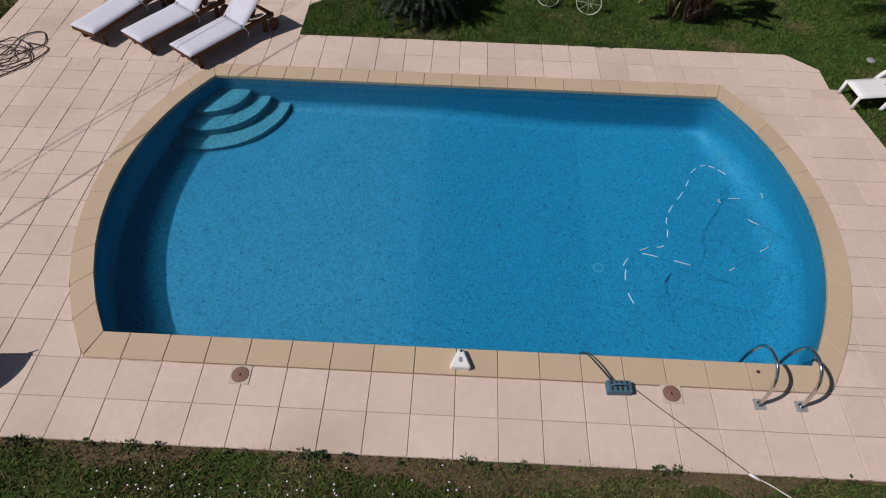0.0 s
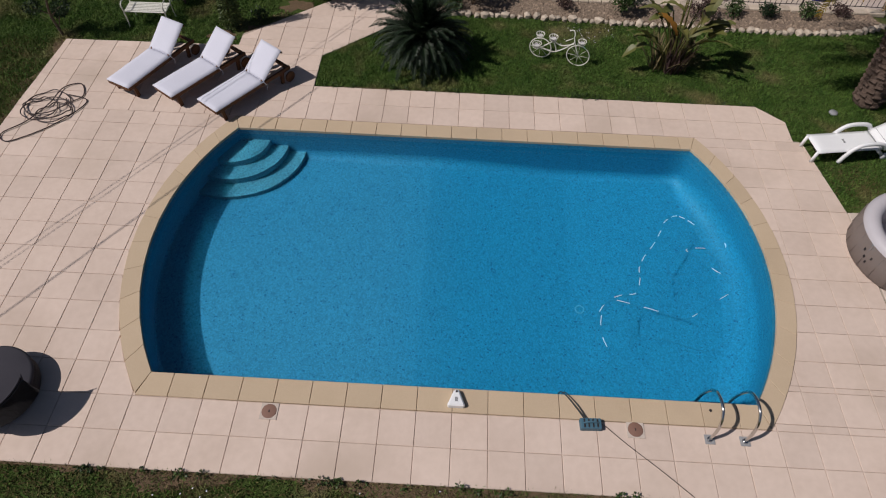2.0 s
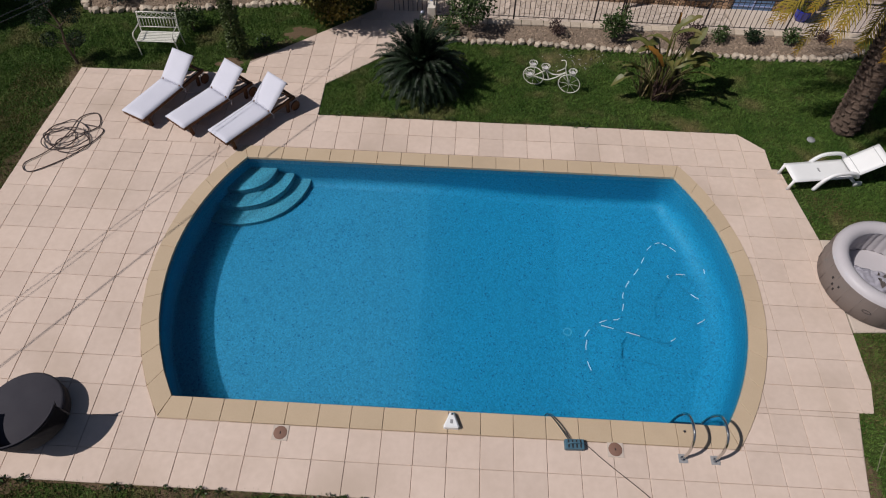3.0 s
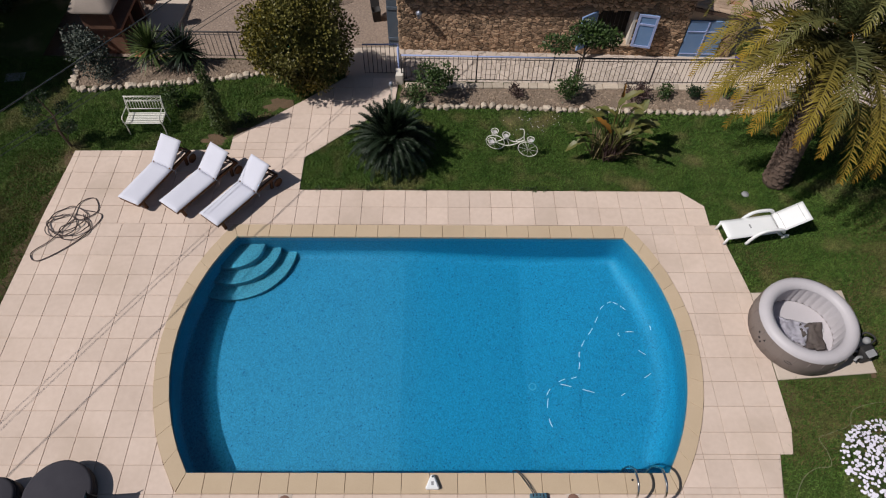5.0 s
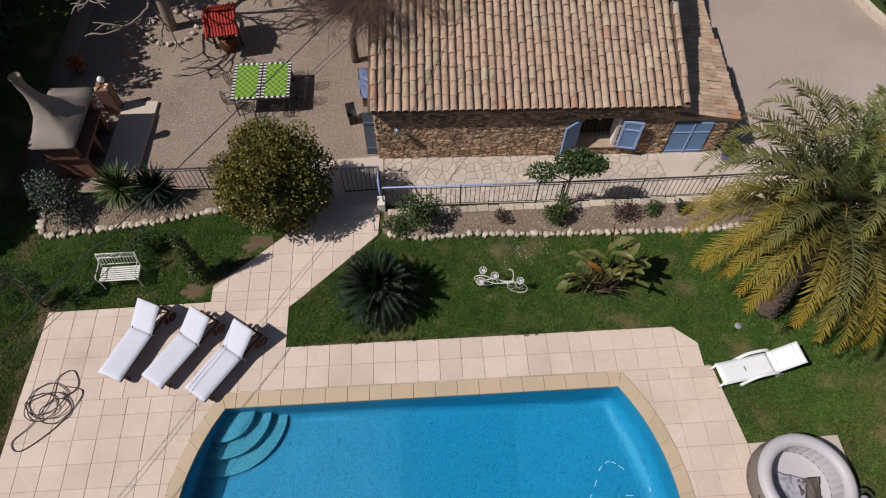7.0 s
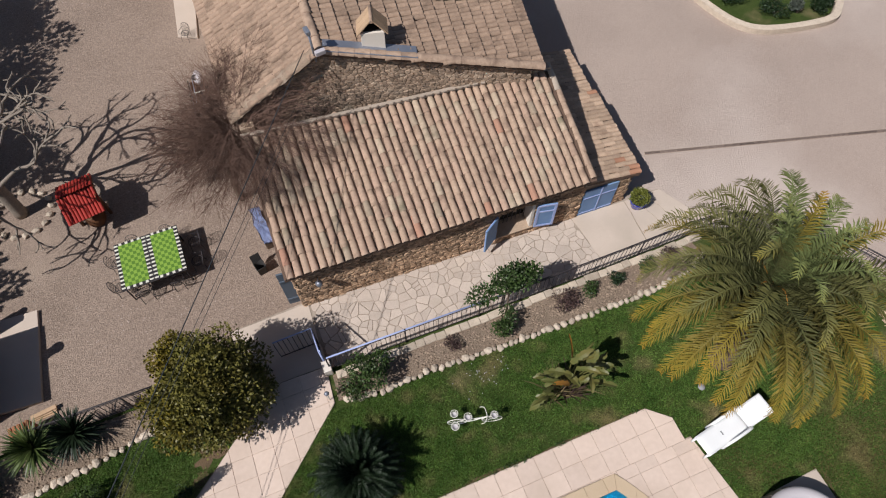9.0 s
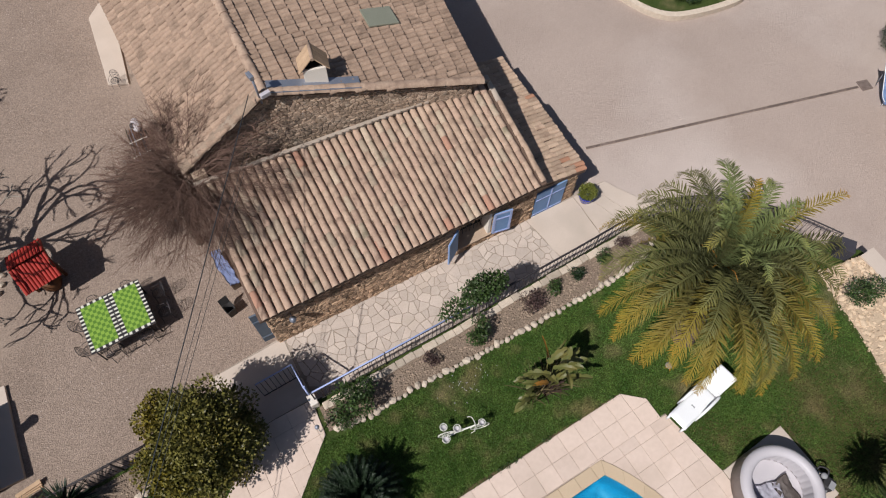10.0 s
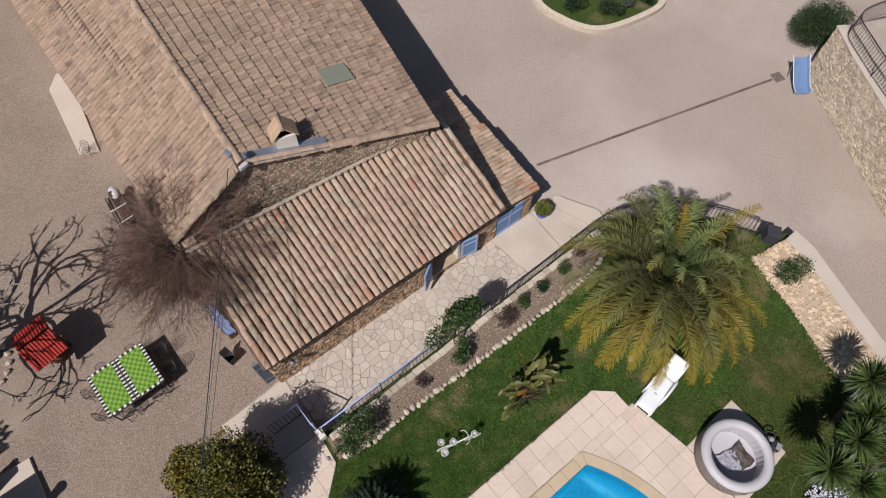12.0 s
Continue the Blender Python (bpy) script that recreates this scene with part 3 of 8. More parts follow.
RC = PR + 0.295
AC = math.asin((HALF + CW) / RC)
XO0, XO1 = CXL - RC * math.cos(AC), CXR + RC * math.cos(AC)
strip_stones(0.5, 8.5, PY0 - 0.362, PY0, 16)
strip_stones(0.37, 8.62, PY1, PY1 + CW, 17)
for sx in (0, 1):
    for sy in (0, 1):
        e = ((0.5, 8.5), (0.37, 8.62))[sy][sx]
        o, i = (XO0, PX0) if sx == 0 else (XO1, PX1)
        yo, yi = (PY0 - 0.362, PY0) if sy == 0 else (PY1 + CW, PY1)
        q = [(o, yo), (e, yo), (e, yi), (i, yi)]
        slab_piece(q if area(q) > 0 else q[::-1], -0.06, 0.022, "coping_stone", M_COPE, coping)
AI = math.asin(HALF / PR)
for side in (0, 1):
    n = 11
    for k in range(n):
        q = []
        for r, aa in ((PR, AI), (RC, AC)):
            row = [(-aa + 2 * aa * (k + s / 3) / n) for s in range(4)]
            row = [(CXR + r * math.cos(t), PYC + r * math.sin(t)) if side else (CXL - r * math.cos(t), PYC - r * math.sin(t)) for t in row]
            q += row[::-1] if r == PR else row
        if area(q) < 0:
            q = q[::-1]
        cx, cy = sum(p[0] for p in q) / 8, sum(p[1] for p in q) / 8
        q = [(cx + (x - cx) * 0.9965, cy + (y - cy) * 0.9965) for x, y in q]
        bm = prism(bmesh.new(), [(x - cx, y - cy) for x, y in q], -0.06, 0.022, 0.005)
        part("coping_stone", bm, M_COPE, coping).location = (cx, cy, 0)

# ---- deck of square slabs ----
deck = tagged(new("pool_deck"), "pinkish-beige square slab paving round the pool", "paving", kind="structure")
path = tagged(new("garden_path"), "pinkish-beige slab path to the garden gate", "path", kind="structure")
T = 0.5
OUTER = pool_line(0.295, 28)
full_tile = None


def outside_pool(poly):
    """Cuts a cell back to the coping's outer line."""
    if all(clip_convex([(p[0] - 1e-3, p[1] - 1e-3), (p[0] + 1e-3, p[1] - 1e-3), (p[0], p[1] + 1e-3)], OUTER) for p in poly):
        return []
    if not clip_convex(poly, OUTER):
        return [poly]
    best = None
    n = len(OUTER)
    for i in range(n):
        (ax, ay), (bx, by) = OUTER[i], OUTER[(i + 1) % n]
        ln = math.hypot(bx - ax, by - ay)
        ux, uy = (bx - ax) / ln, (by - ay) / ln
        h = [(ax - ux * 30, ay - uy * 30), (ax - ux * 30 + uy * 30, ay - uy * 30 - ux * 30), (ax + ux * 30 + uy * 30, ay + uy * 30 - ux * 30), (ax + ux * 30, ay + uy * 30)]
        got = clip_convex(poly, h if area(h) > 0 else h[::-1])
        if got and (best is None or area(got) > area(best)):
            best = got
    return [best] if best else []


def pave(region, ox, oy, parent, rnd):
    global full_tile
    xs, ys = [p[0] for p in region], [p[1] for p in region]
    for i in range(math.floor((min(xs) - ox) / T), math.ceil((max(xs) - ox) / T)):
        for j in range(math.floor((min(ys) - oy) / T), math.ceil((max(ys) - oy) / T)):
            x, y = ox + i * T, oy + j * T
            cell = [(x, y), (x + T, y), (x + T, y + T), (x, y + T)]
            c = clip_convex(cell, region)
            if not c:
                continue
            for p in outside_pool(c):
                dz = rnd.uniform(-0.003, 0.003)
                if area(p) > T * T - 1e-6:
                    if full_tile is None:
                        ob = slab_piece(p, -0.045, 0.0, "slab", M_TILE, parent, 0.005)
                        full_tile = ob.data
                    else:
                        ob = part("slab", full_tile, None, parent)
                        ob.location = (x + T / 2, y + T / 2, dz)
                    ob.rotation_euler = (rnd.uniform(-0.003, 0.003), rnd.uniform(-0.003, 0.003), 0)
                else:
                    slab_piece(p, -0.045, 0.0, "slab", M_TILE, parent, 0.005, dz)


YF = 6.365
rnd = random.Random(5)
JOINT_BED = [(-4.66, -0.5), (10.58, -0.5), (10.93, 1.2), (11.17, 1.2), (11.29, 1.7), (11.31, 4.61), (11.02, 6.39), (10.86, 6.4), (10.86, 6.93), (10.36, 7.37), (1.37, 7.37), (1.37, 8.38), (3.5, 10.3), (3.58, 11.26), (2.12, 11.28), (0.9, 10.2), (-0.5, 9.05), (-0.5, 8.62), (-4.27, 8.56)]
bm = bmesh.new()
rings = []
for ring in (JOINT_BED, pool_line(0.15)):
    vs = [bm.verts.new((x, y, -0.014)) for x, y in ring]
    rings.append([bm.edges.new((vs[i], vs[(i + 1) % len(vs)])) for i in range(len(vs))])
bmesh.ops.triangle_fill(bm, use_beauty=True, use_dissolve=False, edges=[e for r in rings for e in r], normal=(0, 0, 1))
part("joint_bed", bm, M_JOINT, deck, "dark sunken joints")
pave([(-4.65, -0.5), (10.6, -0.5), (10.77, 0.5), (-4.58, 0.5)], 0, 0, deck, rnd)
pave([(-4.58, 0.5), (1.2, 0.5), (1.2, YF), (-4.38, YF)], 0, 0, deck, rnd)
pave([(-4.38, YF), (1.37, YF), (1.37, 8.62), (-0.5, 8.62), (-4.27, 8.56)], 1.37, YF, deck, rnd)
pave([(1.37, YF), (10.36, YF), (10.36, 7.37), (1.37, 7.37)], 1.37, YF, deck, rnd)
pave([(10.36, YF), (10.86, YF), (10.86, 6.93), (10.36, 7.37)], 1.37, YF, deck, rnd)
pave([(8.6, 1.2), (11.17, 1.2), (11.29, 1.7), (11.31, 4.61), (11.02, YF), (8.6, YF)], 0, 0.11, deck, rnd)
pave([(8.6, 0.5), (10.77, 0.5), (10.93, 1.2), (8.6, 1.2)], 0, 0.11, deck, rnd)
pave([(-0.5, 8.62), (1.66, 8.62), (3.5, 10.3), (3.58, 11.26), (2.12, 11.28), (0.9, 10.2), (-0.5, 9.05)], 1.37, YF, path, rnd)
pave([(1.37, 8.38), (1.66, 8.62), (1.37, 8.62)], 1.37, YF, path, rnd)
bm = prism(bmesh.new(), [(11.325, 2.64), (13.33, 2.8), (13.29, 4.68), (11.325, 4.61)], -0.12, 0.004, 0.01)
tagged(part("pad", bm, M_CONC), "pale concrete pad under the inflatable spa", "slab", kind="structure")

# ---- lower terrace along the house ----
ZT = -0.75
TERR = [(1.5, 12.05), (3.0, 11.95), (3.62, 11.25), (14.0, 11.15), (15.0, 11.0), (15.25, 11.7), (14.5, 13.08), (13.5, 13.3), (3.4, 13.5), (1.45, 13.42)]
bm = prism(bmesh.new(), TERR, -1.1, ZT - 0.012)
tagged(part("terrace", bm, M_FLAGJ), "mortared flagstone terrace in front of the house", "terrace", kind="structure")
terrace_flags = tagged(new("terrace_paving"), "irregular pale flagstones set in mortar", "paving", kind="structure")


def crazy(rnd, x0, x1, y0, y1, size, keep):
    """Irregular flags: cells of scattered points."""
    nx, ny = round((x1 - x0) / size), round((y1 - y0) / size)
    pts = {}
    for i in range(-1, nx + 1):
        for j in range(-1, ny + 1):
            pts[i, j] = (x0 + (i + 0.5 + rnd.uniform(-0.6, 0.6)) * size, y0 + (j + 0.5 + rnd.uniform(-0.6, 0.6)) * size)
            if rnd.random() < 0.2:
                del pts[i, j]
    for (i, j), p in pts.items():
        if not (x0 < p[0] < x1 and y0 < p[1] < y1 and keep(p)):
            continue
        w = size * 1.6
        cell = [(p[0] - w, p[1] - w), (p[0] + w, p[1] - w), (p[0] + w, p[1] + w), (p[0] - w, p[1] + w)]
        for di in range(-3, 4):
            for dj in range(-3, 4):
                q = pts.get((i + di, j + dj))
                if q is None or (di == 0 and dj == 0) or not cell:
                    continue
                d = math.hypot(q[0] - p[0], q[1] - p[1])
                mx, my = (p[0] + q[0]) / 2, (p[1] + q[1]) / 2
                ux, uy = (q[0] - p[0]) / d, (q[1] - p[1]) / d
                h = [(mx + uy * 9, my - ux * 9), (mx - uy * 9, my + ux * 9), (mx - uy * 9 - ux * 9, my + ux * 9 - uy * 9), (mx + uy * 9 - ux * 9, my - ux * 9 - uy * 9)]
                cell = clip_convex(cell, h if area(h) > 0 else h[::-1])
        if cell:
            yield cell


rnd = random.Random(11)
for cell in crazy(rnd, 3.7, 11.9, 11.25, 13.45, 0.225, lambda p: True):
    cell = clip_convex(cell, [(3.65, 11.24), (11.75, 11.2), (11.55, 13.2), (3.65, 13.4)])
    cell = inset(cell, rnd.uniform(0.005, 0.017)) if cell else []
    if len(cell) > 2 and area(cell) > 0.01:
        cx, cy = sum(p[0] for p in cell) / len(cell), sum(p[1] for p in cell) / len(cell)
        ob = part("flagstone", prism(bmesh.new(), [(x - cx, y - cy) for x, y in cell], -0.03, 0.0, 0.004), M_FLAG, terrace_flags)
        ob.location = (cx, cy, ZT + rnd.uniform(-0.003, 0.003))


def ragged(a, b, seed, n=9, amp=0.018):
    """Points from a to b along a hand-broken joint."""
    r = random.Random(seed)
    return [(a[0] + (b[0] - a[0]) * k / n + (r.uniform(-amp, amp) if 0 < k < n else 0), a[1] + (b[1] - a[1]) * k / n + (r.uniform(-amp, amp) if 0 < k < n else 0)) for k in range(n + 1)]


# poured concrete slabs with dark ragged joints beside the flags
J0, J1, J2, J3 = ((11.55, 13.2), (11.75, 11.2)), ((13.29, 13.08), (13.22, 11.18)), ((13.62, 13.07), (14.22, 11.14)), ((14.02, 13.07), (14.72, 11.06))
for k, (p, q) in enumerate(((J0, J1), (J1, J2), (J2, J3), (J3, ((14.5, 13.06), (15.24, 11.7))))):
    west, east_ = ragged(*p, 100 + k), ragged(*q, 101 + k)
    west = [(x + (0.034 if k == 1 else 0.014), y) for x, y in west]
    rim = [(15.0, 11.02)] if k == 3 else []
    bm = prism(bmesh.new(), west[::-1][:1] + rim + east_[::-1] + west[:-1], -0.03, 0.0)
    ob = part("concrete_slab", bm, M_CONC, terrace_flags)
    ob.location = (0, 0, ZT)
slab_piece([(1.5, 12.08), (3.55, 11.95), (3.62, 13.45), (1.47, 13.4)], -0.03, 0.0, "concrete_slab", M_CONC, terrace_flags, 0.006, ZT)
steps = thing("garden_steps", (0, 0, 0), "shaded concrete steps between path and terrace", "steps", kind="structure")
for k in range(3):
    bm = boxm((1.46, 0.28, 0.56 - 0.19 * k + 0.3), (2.86, 11.43 + 0.27 * k, ZT - 0.3), bevel=0.008)
    part("step", bm, M_CONC, steps)

M_DRYP = pmat("dry straw patch", (0.19, 0.165, 0.08), (0.07, 0.085, 0.026), 6, 40, 0.95, 0.8, 60, c=(0.24, 0.20, 0.115), dist=0.03)
# trodden dry earth along the paving's edges
dry = tagged(new("bare_earth"), "dry bare earth strips along the paving", "earth", kind="structure")
for k, (a, b, sx, sy, w) in enumerate((((-4.7, -0.5), (10.6, -0.5), 0, -1, 0.26), ((-4.66, -0.5), (-4.27, 8.56), -1, 0, 0.34), ((1.66, 7.37), (10.3, 7.37), 0, 1, 0.07), ((10.75, 0.5), (10.6, -0.6), 1, 0, 0.3), ((11.33, 1.7), (11.33, 2.6), 1, 0, 0.3), ((13.2, 2.7), (13.4, 4.7), 1, 0, 0.10), ((11.33, 4.75), (13.3, 4.85), 0, 1, 0.06))):
    n = 70
    V, F = [], []
    for i in range(n + 1):
        f = i / n
        x, y = a[0] + (b[0] - a[0]) * f, a[1] + (b[1] - a[1]) * f
        ww = w * max(0.12, 0.75 + 1.3 * noise.noise(Vector((x * 0.7, y * 0.7, k))) + 0.7 * noise.noise(Vector((x * 3.1, y * 3.1, k + 9))))
        V += [(x, y, ZL + 0.009), (x + sx * ww * 0.6, y + sy * ww * 0.6, ZL + 0.014), (x + sx * ww, y + sy * ww, ZL - 0.004)]
        if i:
            c = 3 * i
            F += [(c - 3, c - 2, c + 1, c), (c - 2, c - 1, c + 2, c + 1)]
    part("strip", poly_mesh("strip", V, F, M_DRY), None, dry)
for k, (px, py, pr) in enumerate(((-5.0, 9.4, 0.4), (1.9, 9.2, 0.25), (-1.2, -1.2, 0.35), (6.8, -1.3, 0.4), (9.3, -0.95, 0.35), (0.45, 10.25, 0.42), (-0.25, 9.12, 0.4), (-0.95, 8.95, 0.35), (0.2, 9.75, 0.3))):
    V = [(px, py, ZL + 0.012)]
    for i in range(26):
        t = 2 * math.pi * i / 26
        r = pr * (0.75 + 0.55 * noise.noise(Vector((2.2 * math.cos(t), 2.2 * math.sin(t), k * 3.1))) + 0.3 * noise.noise(Vector((5 * math.cos(t), 5 * math.sin(t), k))))
        V.append((px + r * math.cos(t) * 1.3, py + r * math.sin(t), ZL - 0.003))
    part("patch", poly_mesh("patch", V, [(0, 1 + i, 1 + (i + 1) % 26) for i in range(26)], M_DRYP if k < 5 else M_DRY), None, dry)

# ---- house ----
TH = -1.70
HM = pose(3.475, 13.396, 0, 0, 0, TH)


def rubble(name, w, h, parent, m, rnd, size=0.17, holes=(), cut=None, low=-1.0):
    """A face of uneven stones in the plane v = 0, u from 0 to w, z from 0 to h, set under parent by m."""
    V, F = [], []
    k = 0.66
    for cell in crazy(rnd, 0.0, w, 0.0, h / k, size * 0.9, lambda p: True):
        cell = clip_convex([(x, z * k) for x, z in cell], [(0, 0), (w, 0), (w, h), (0, h)])
        if not cell:
            continue
        mx, mz = sum(p[0] for p in cell) / len(cell), sum(p[1] for p in cell) / len(cell)
        if any(a < mx < b and c < mz < d for a, b, c, d in holes):
            continue
        if mz < low or cut and mz > cut(mx) - 0.07:
            continue
        g = rnd.uniform(0.86, 0.97)
        out = rnd.uniform(0.008, 0.032)
        b, n = len(V), len(cell)
        V += [(mx + (x - mx) * g, 0.012, mz + (z - mz) * g) for x, z in cell]
        V += [(mx + (x - mx) * g * 0.82 + rnd.uniform(-0.008, 0.008), -out, mz + (z - mz) * g * 0.82 + rnd.uniform(-0.008, 0.008)) for x, z in cell]
        F += [tuple(range(b + n, b + 2 * n))] + [(b + i, b + (i + 1) % n, b + n + (i + 1) % n, b + n + i) for i in range(n)]
    ob = part(name, poly_mesh(name, V, F, M_STONE), None, parent, "small warm rubble stones in mortar")
    ob["kind"] = "stuff"
    ob.matrix_basis = m
    return ob


def slab_box(name, a, b, material, parent, label="", bevel=0.0):
    sx, sy, sz = (b[i] - a[i] for i in range(3))
    ob = part(name, boxm((sx, sy, sz), ((a[0] + b[0]) / 2, (a[1] + b[1]) / 2, a[2]), bevel=bevel), material, parent, label)
    return ob


EV, EZ = -0.26, 1.43
TZ = 2.42


def top_v(u):
    return 3.50 - 0.068 * u


front = thing("stone_cottage", HM, "low stone cottage with a clay tile roof and blue shutters", "house")
GZ = -0.92
WIN = (5.64, 6.75, -0.36, 0.74)
LW = 8.27
# front wall in pieces round the window opening
slab_box("front_wall", (0, 0.02, GZ), (WIN[0], 0.42, 1.40), M_MORTAR, front, "stone front wall")
slab_box("front_wall", (WIN[1], 0.02, GZ), (LW, 0.42, 1.40), M_MORTAR, front, "stone front wall")
slab_box("front_wall", (WIN[0], 0.02, GZ), (WIN[1], 0.42, WIN[2] - 0.03), M_MORTAR, front, "stone front wall")
slab_box("front_wall", (WIN[0], 0.02, WIN[3]), (WIN[1], 0.42, 1.40), M_MORTAR, front, "stone front wall")
slab_box("side_wall", (0, 0.42, GZ), (0.4, 3.4, 1.40), M_MORTAR, front, "stone side wall")
slab_box("side_wall", (LW - 0.4, 0.42, GZ), (LW, 3.0, 1.40), M_MORTAR, front, "stone side wall")
rubble("rubble_facing", LW, 2.30, front, pose(0, 0, GZ + 0.02), random.Random(3), 0.135, holes=((WIN[0] - 0.03, WIN[1] + 0.03, WIN[2] - GZ - 0.05, WIN[3] - GZ),))
rubble("rubble_facing", 3.3, 2.30, front, pose(0, 3.35, GZ + 0.02, 0, 0, -90), random.Random(4), 0.14)
# gable triangles under the slope
for u in (0.0, LW - 0.4):
    bm = bmesh.new()
    q = [(0.05, 1.40), (3.35, 1.40), (3.35, 2.30)]
    lo = [bm.verts.new((u, v, z)) for v, z in q]
    hi = [bm.verts.new((u + 0.4, v, z)) for v, z in q]
    bm.faces.new(lo[::-1])
    bm.faces.new(hi)
    for i in range(3):
        bm.faces.new((lo[i], lo[(i + 1) % 3], hi[(i + 1) % 3], hi[i]))
    part("gable_wall", bm, M_MORTAR, front)
# window: plastered reveal, sloping sill, iron grille, panel coloured dark as the room's shade
win = slab_box("window", (WIN[0], 0.40, WIN[2] - 0.03), (WIN[1], 0.46, WIN[3]), M_VOID, front, "barred window in a white plastered recess")
slab_box("reveal", (WIN[0], 0.03, WIN[2]), (WIN[0] + 0.03, 0.40, WIN[3]), M_PLASTER, win)
slab_box("reveal", (WIN[1] - 0.09, -0.02, WIN[2]), (WIN[1] - 0.005, 0.40, WIN[3]), M_PLASTER, win)
bm = bmesh.new()
prism(bm, [(-0.06, 0.0), (0.40, 0.0), (0.40, 0.16), (-0.06, 0.03)], WIN[0], WIN[1] + 0.02)
bmesh.ops.transform(bm, matrix=Matrix(((0, 0, 1, 0), (1, 0, 0, 0), (0, 1, 0, 0), (0, 0, 0, 1))), verts=bm.verts)
sill = part("sill", bm, M_MORTAR, win, "sloping mortar sill")
sill.location = (0, 0, WIN[2] - 0.04)
for k in range(9):
    u = WIN[0] + 0.10 + k * 0.125
    part("grille_bar", tube(bmesh.new(), [(u, 0.30, WIN[2] + 0.05), (u, 0.30, WIN[3])], 0.010, 6), M_IRON, win)


def shutter(w, h, parent, m):
    e = part("shutter", boxm((w, 0.035, h), (w / 2, 0, 0), bevel=0.004), M_BLUE, parent, "faded blue wooden shutter, open")
    e.matrix_basis = m
    for at, size in (((w / 2, -0.026, 0), (w, 0.02, 0.07)), ((w / 2, -0.026, h - 0.07), (w, 0.02, 0.07)), ((0.035, -0.026, 0.07), (0.07, 0.02, h - 0.14)), ((w - 0.035, -0.026, 0.07), (0.07, 0.02, h - 0.14)), ((w / 2, -0.026, h * 0.68), (w - 0.14, 0.02, 0.06))):
        part("rail", boxm(size, at, bevel=0.004), M_LBLUE, e)
    return e


shutter(0.56, 1.08, front, pose(WIN[1] + 0.03, -0.06, WIN[2], 0, 0, -10))
shutter(0.56, 1.12, front, pose(WIN[0] - 0.01, -0.03, WIN[2] - 0.02, 0, 0, -146))
lamp = part("wall_lamp", lathe(bmesh.new(), [(0.0, -0.16), (0.05, -0.14), (0.085, 0.0), (0.10, 0.03), (0.03, 0.09), (0.0, 0.10)], 8, pose(0.62, -0.20, 0.62)), M_ZINC, front, "grey lantern on the wall")
part("bracket", tube(bmesh.new(), [(0.62, 0.03, 0.62), (0.62, -0.10, 0.74), (0.62, -0.20, 0.72)], 0.012, 6), M_IRON, lamp)


def barrel(l, r0, r1, thick=0.014, seg=7, rise=0.85):
    """A tapered half-round tile, its low end at the origin, running up +y; the rim is split off to stay crisp."""
    bm = bmesh.new()

    def ring(y, r):
        return [bm.verts.new((r * math.cos(math.pi * k / seg), y, r * math.sin(math.pi * k / seg) * rise)) for k in range(seg + 1)]

    a, b = ring(0, r0), ring(l, r1)
    c, d = ring(0, r0), ring(0, r0 - thick)
    for k in range(seg):
        bm.faces.new((a[k], b[k], b[k + 1], a[k + 1])).smooth = True
        bm.faces.new((c[k], c[k + 1], d[k + 1], d[k]))
    return mesh_of("roof_tile", bm, M_RTILE)


def roof_bed(parent, quad, drop=0.05, thick=0.10, name="roof_bed"):
    bm = bmesh.new()
    hi = [bm.verts.new(Vector(p) - Vector((0, 0, drop))) for p in quad]
    lo = [bm.verts.new(Vector(p) - Vector((0, 0, drop + thick))) for p in quad]
    bm.faces.new(hi)
    bm.faces.new(lo[::-1])
    for i in range(4):
        bm.faces.new((lo[i], lo[(i + 1) % 4], hi[(i + 1) % 4], hi[i]))
    bmesh.ops.recalc_face_normals(bm, faces=bm.faces)
    return part(name, bm, M_UNDER, parent, "dark bed under the tiles")


roof = roof_bed(front, [(-0.12, EV + 0.03, EZ), (LW + 0.05, EV + 0.03, EZ), (LW + 0.0, top_v(LW), TZ), (-0.10, top_v(0), TZ)], name="roof")
roof["label"] = "weathered barrel-tile roof of the cottage"
tile_a = barrel(0.50, 0.096, 0.080)
red_tile = tile_a.copy()
red_tile.materials[0] = pmat("reddish clay tile", (0.42, 0.235, 0.16), (0.33, 0.18, 0.125), 5, 30, 0.9, 0.3, 60)
brown_tile, grey_tile = tile_a.copy(), tile_a.copy()
brown_tile.materials[0] = pmat("brown-pink clay tile", (0.45, 0.315, 0.232), (0.315, 0.212, 0.155), 7, 18, 0.9, 0.4, 60, vary=0.14, c=(0.17, 0.11, 0.08))
grey_tile.materials[0] = pmat("lichen-grey clay tile", (0.46, 0.36, 0.265), (0.30, 0.23, 0.165), 6, 16, 0.9, 0.35, 60, vary=0.2, c=(0.20, 0.165, 0.11))
rnd = random.Random(21)
mixer = random.Random(77)
NCOL = 40
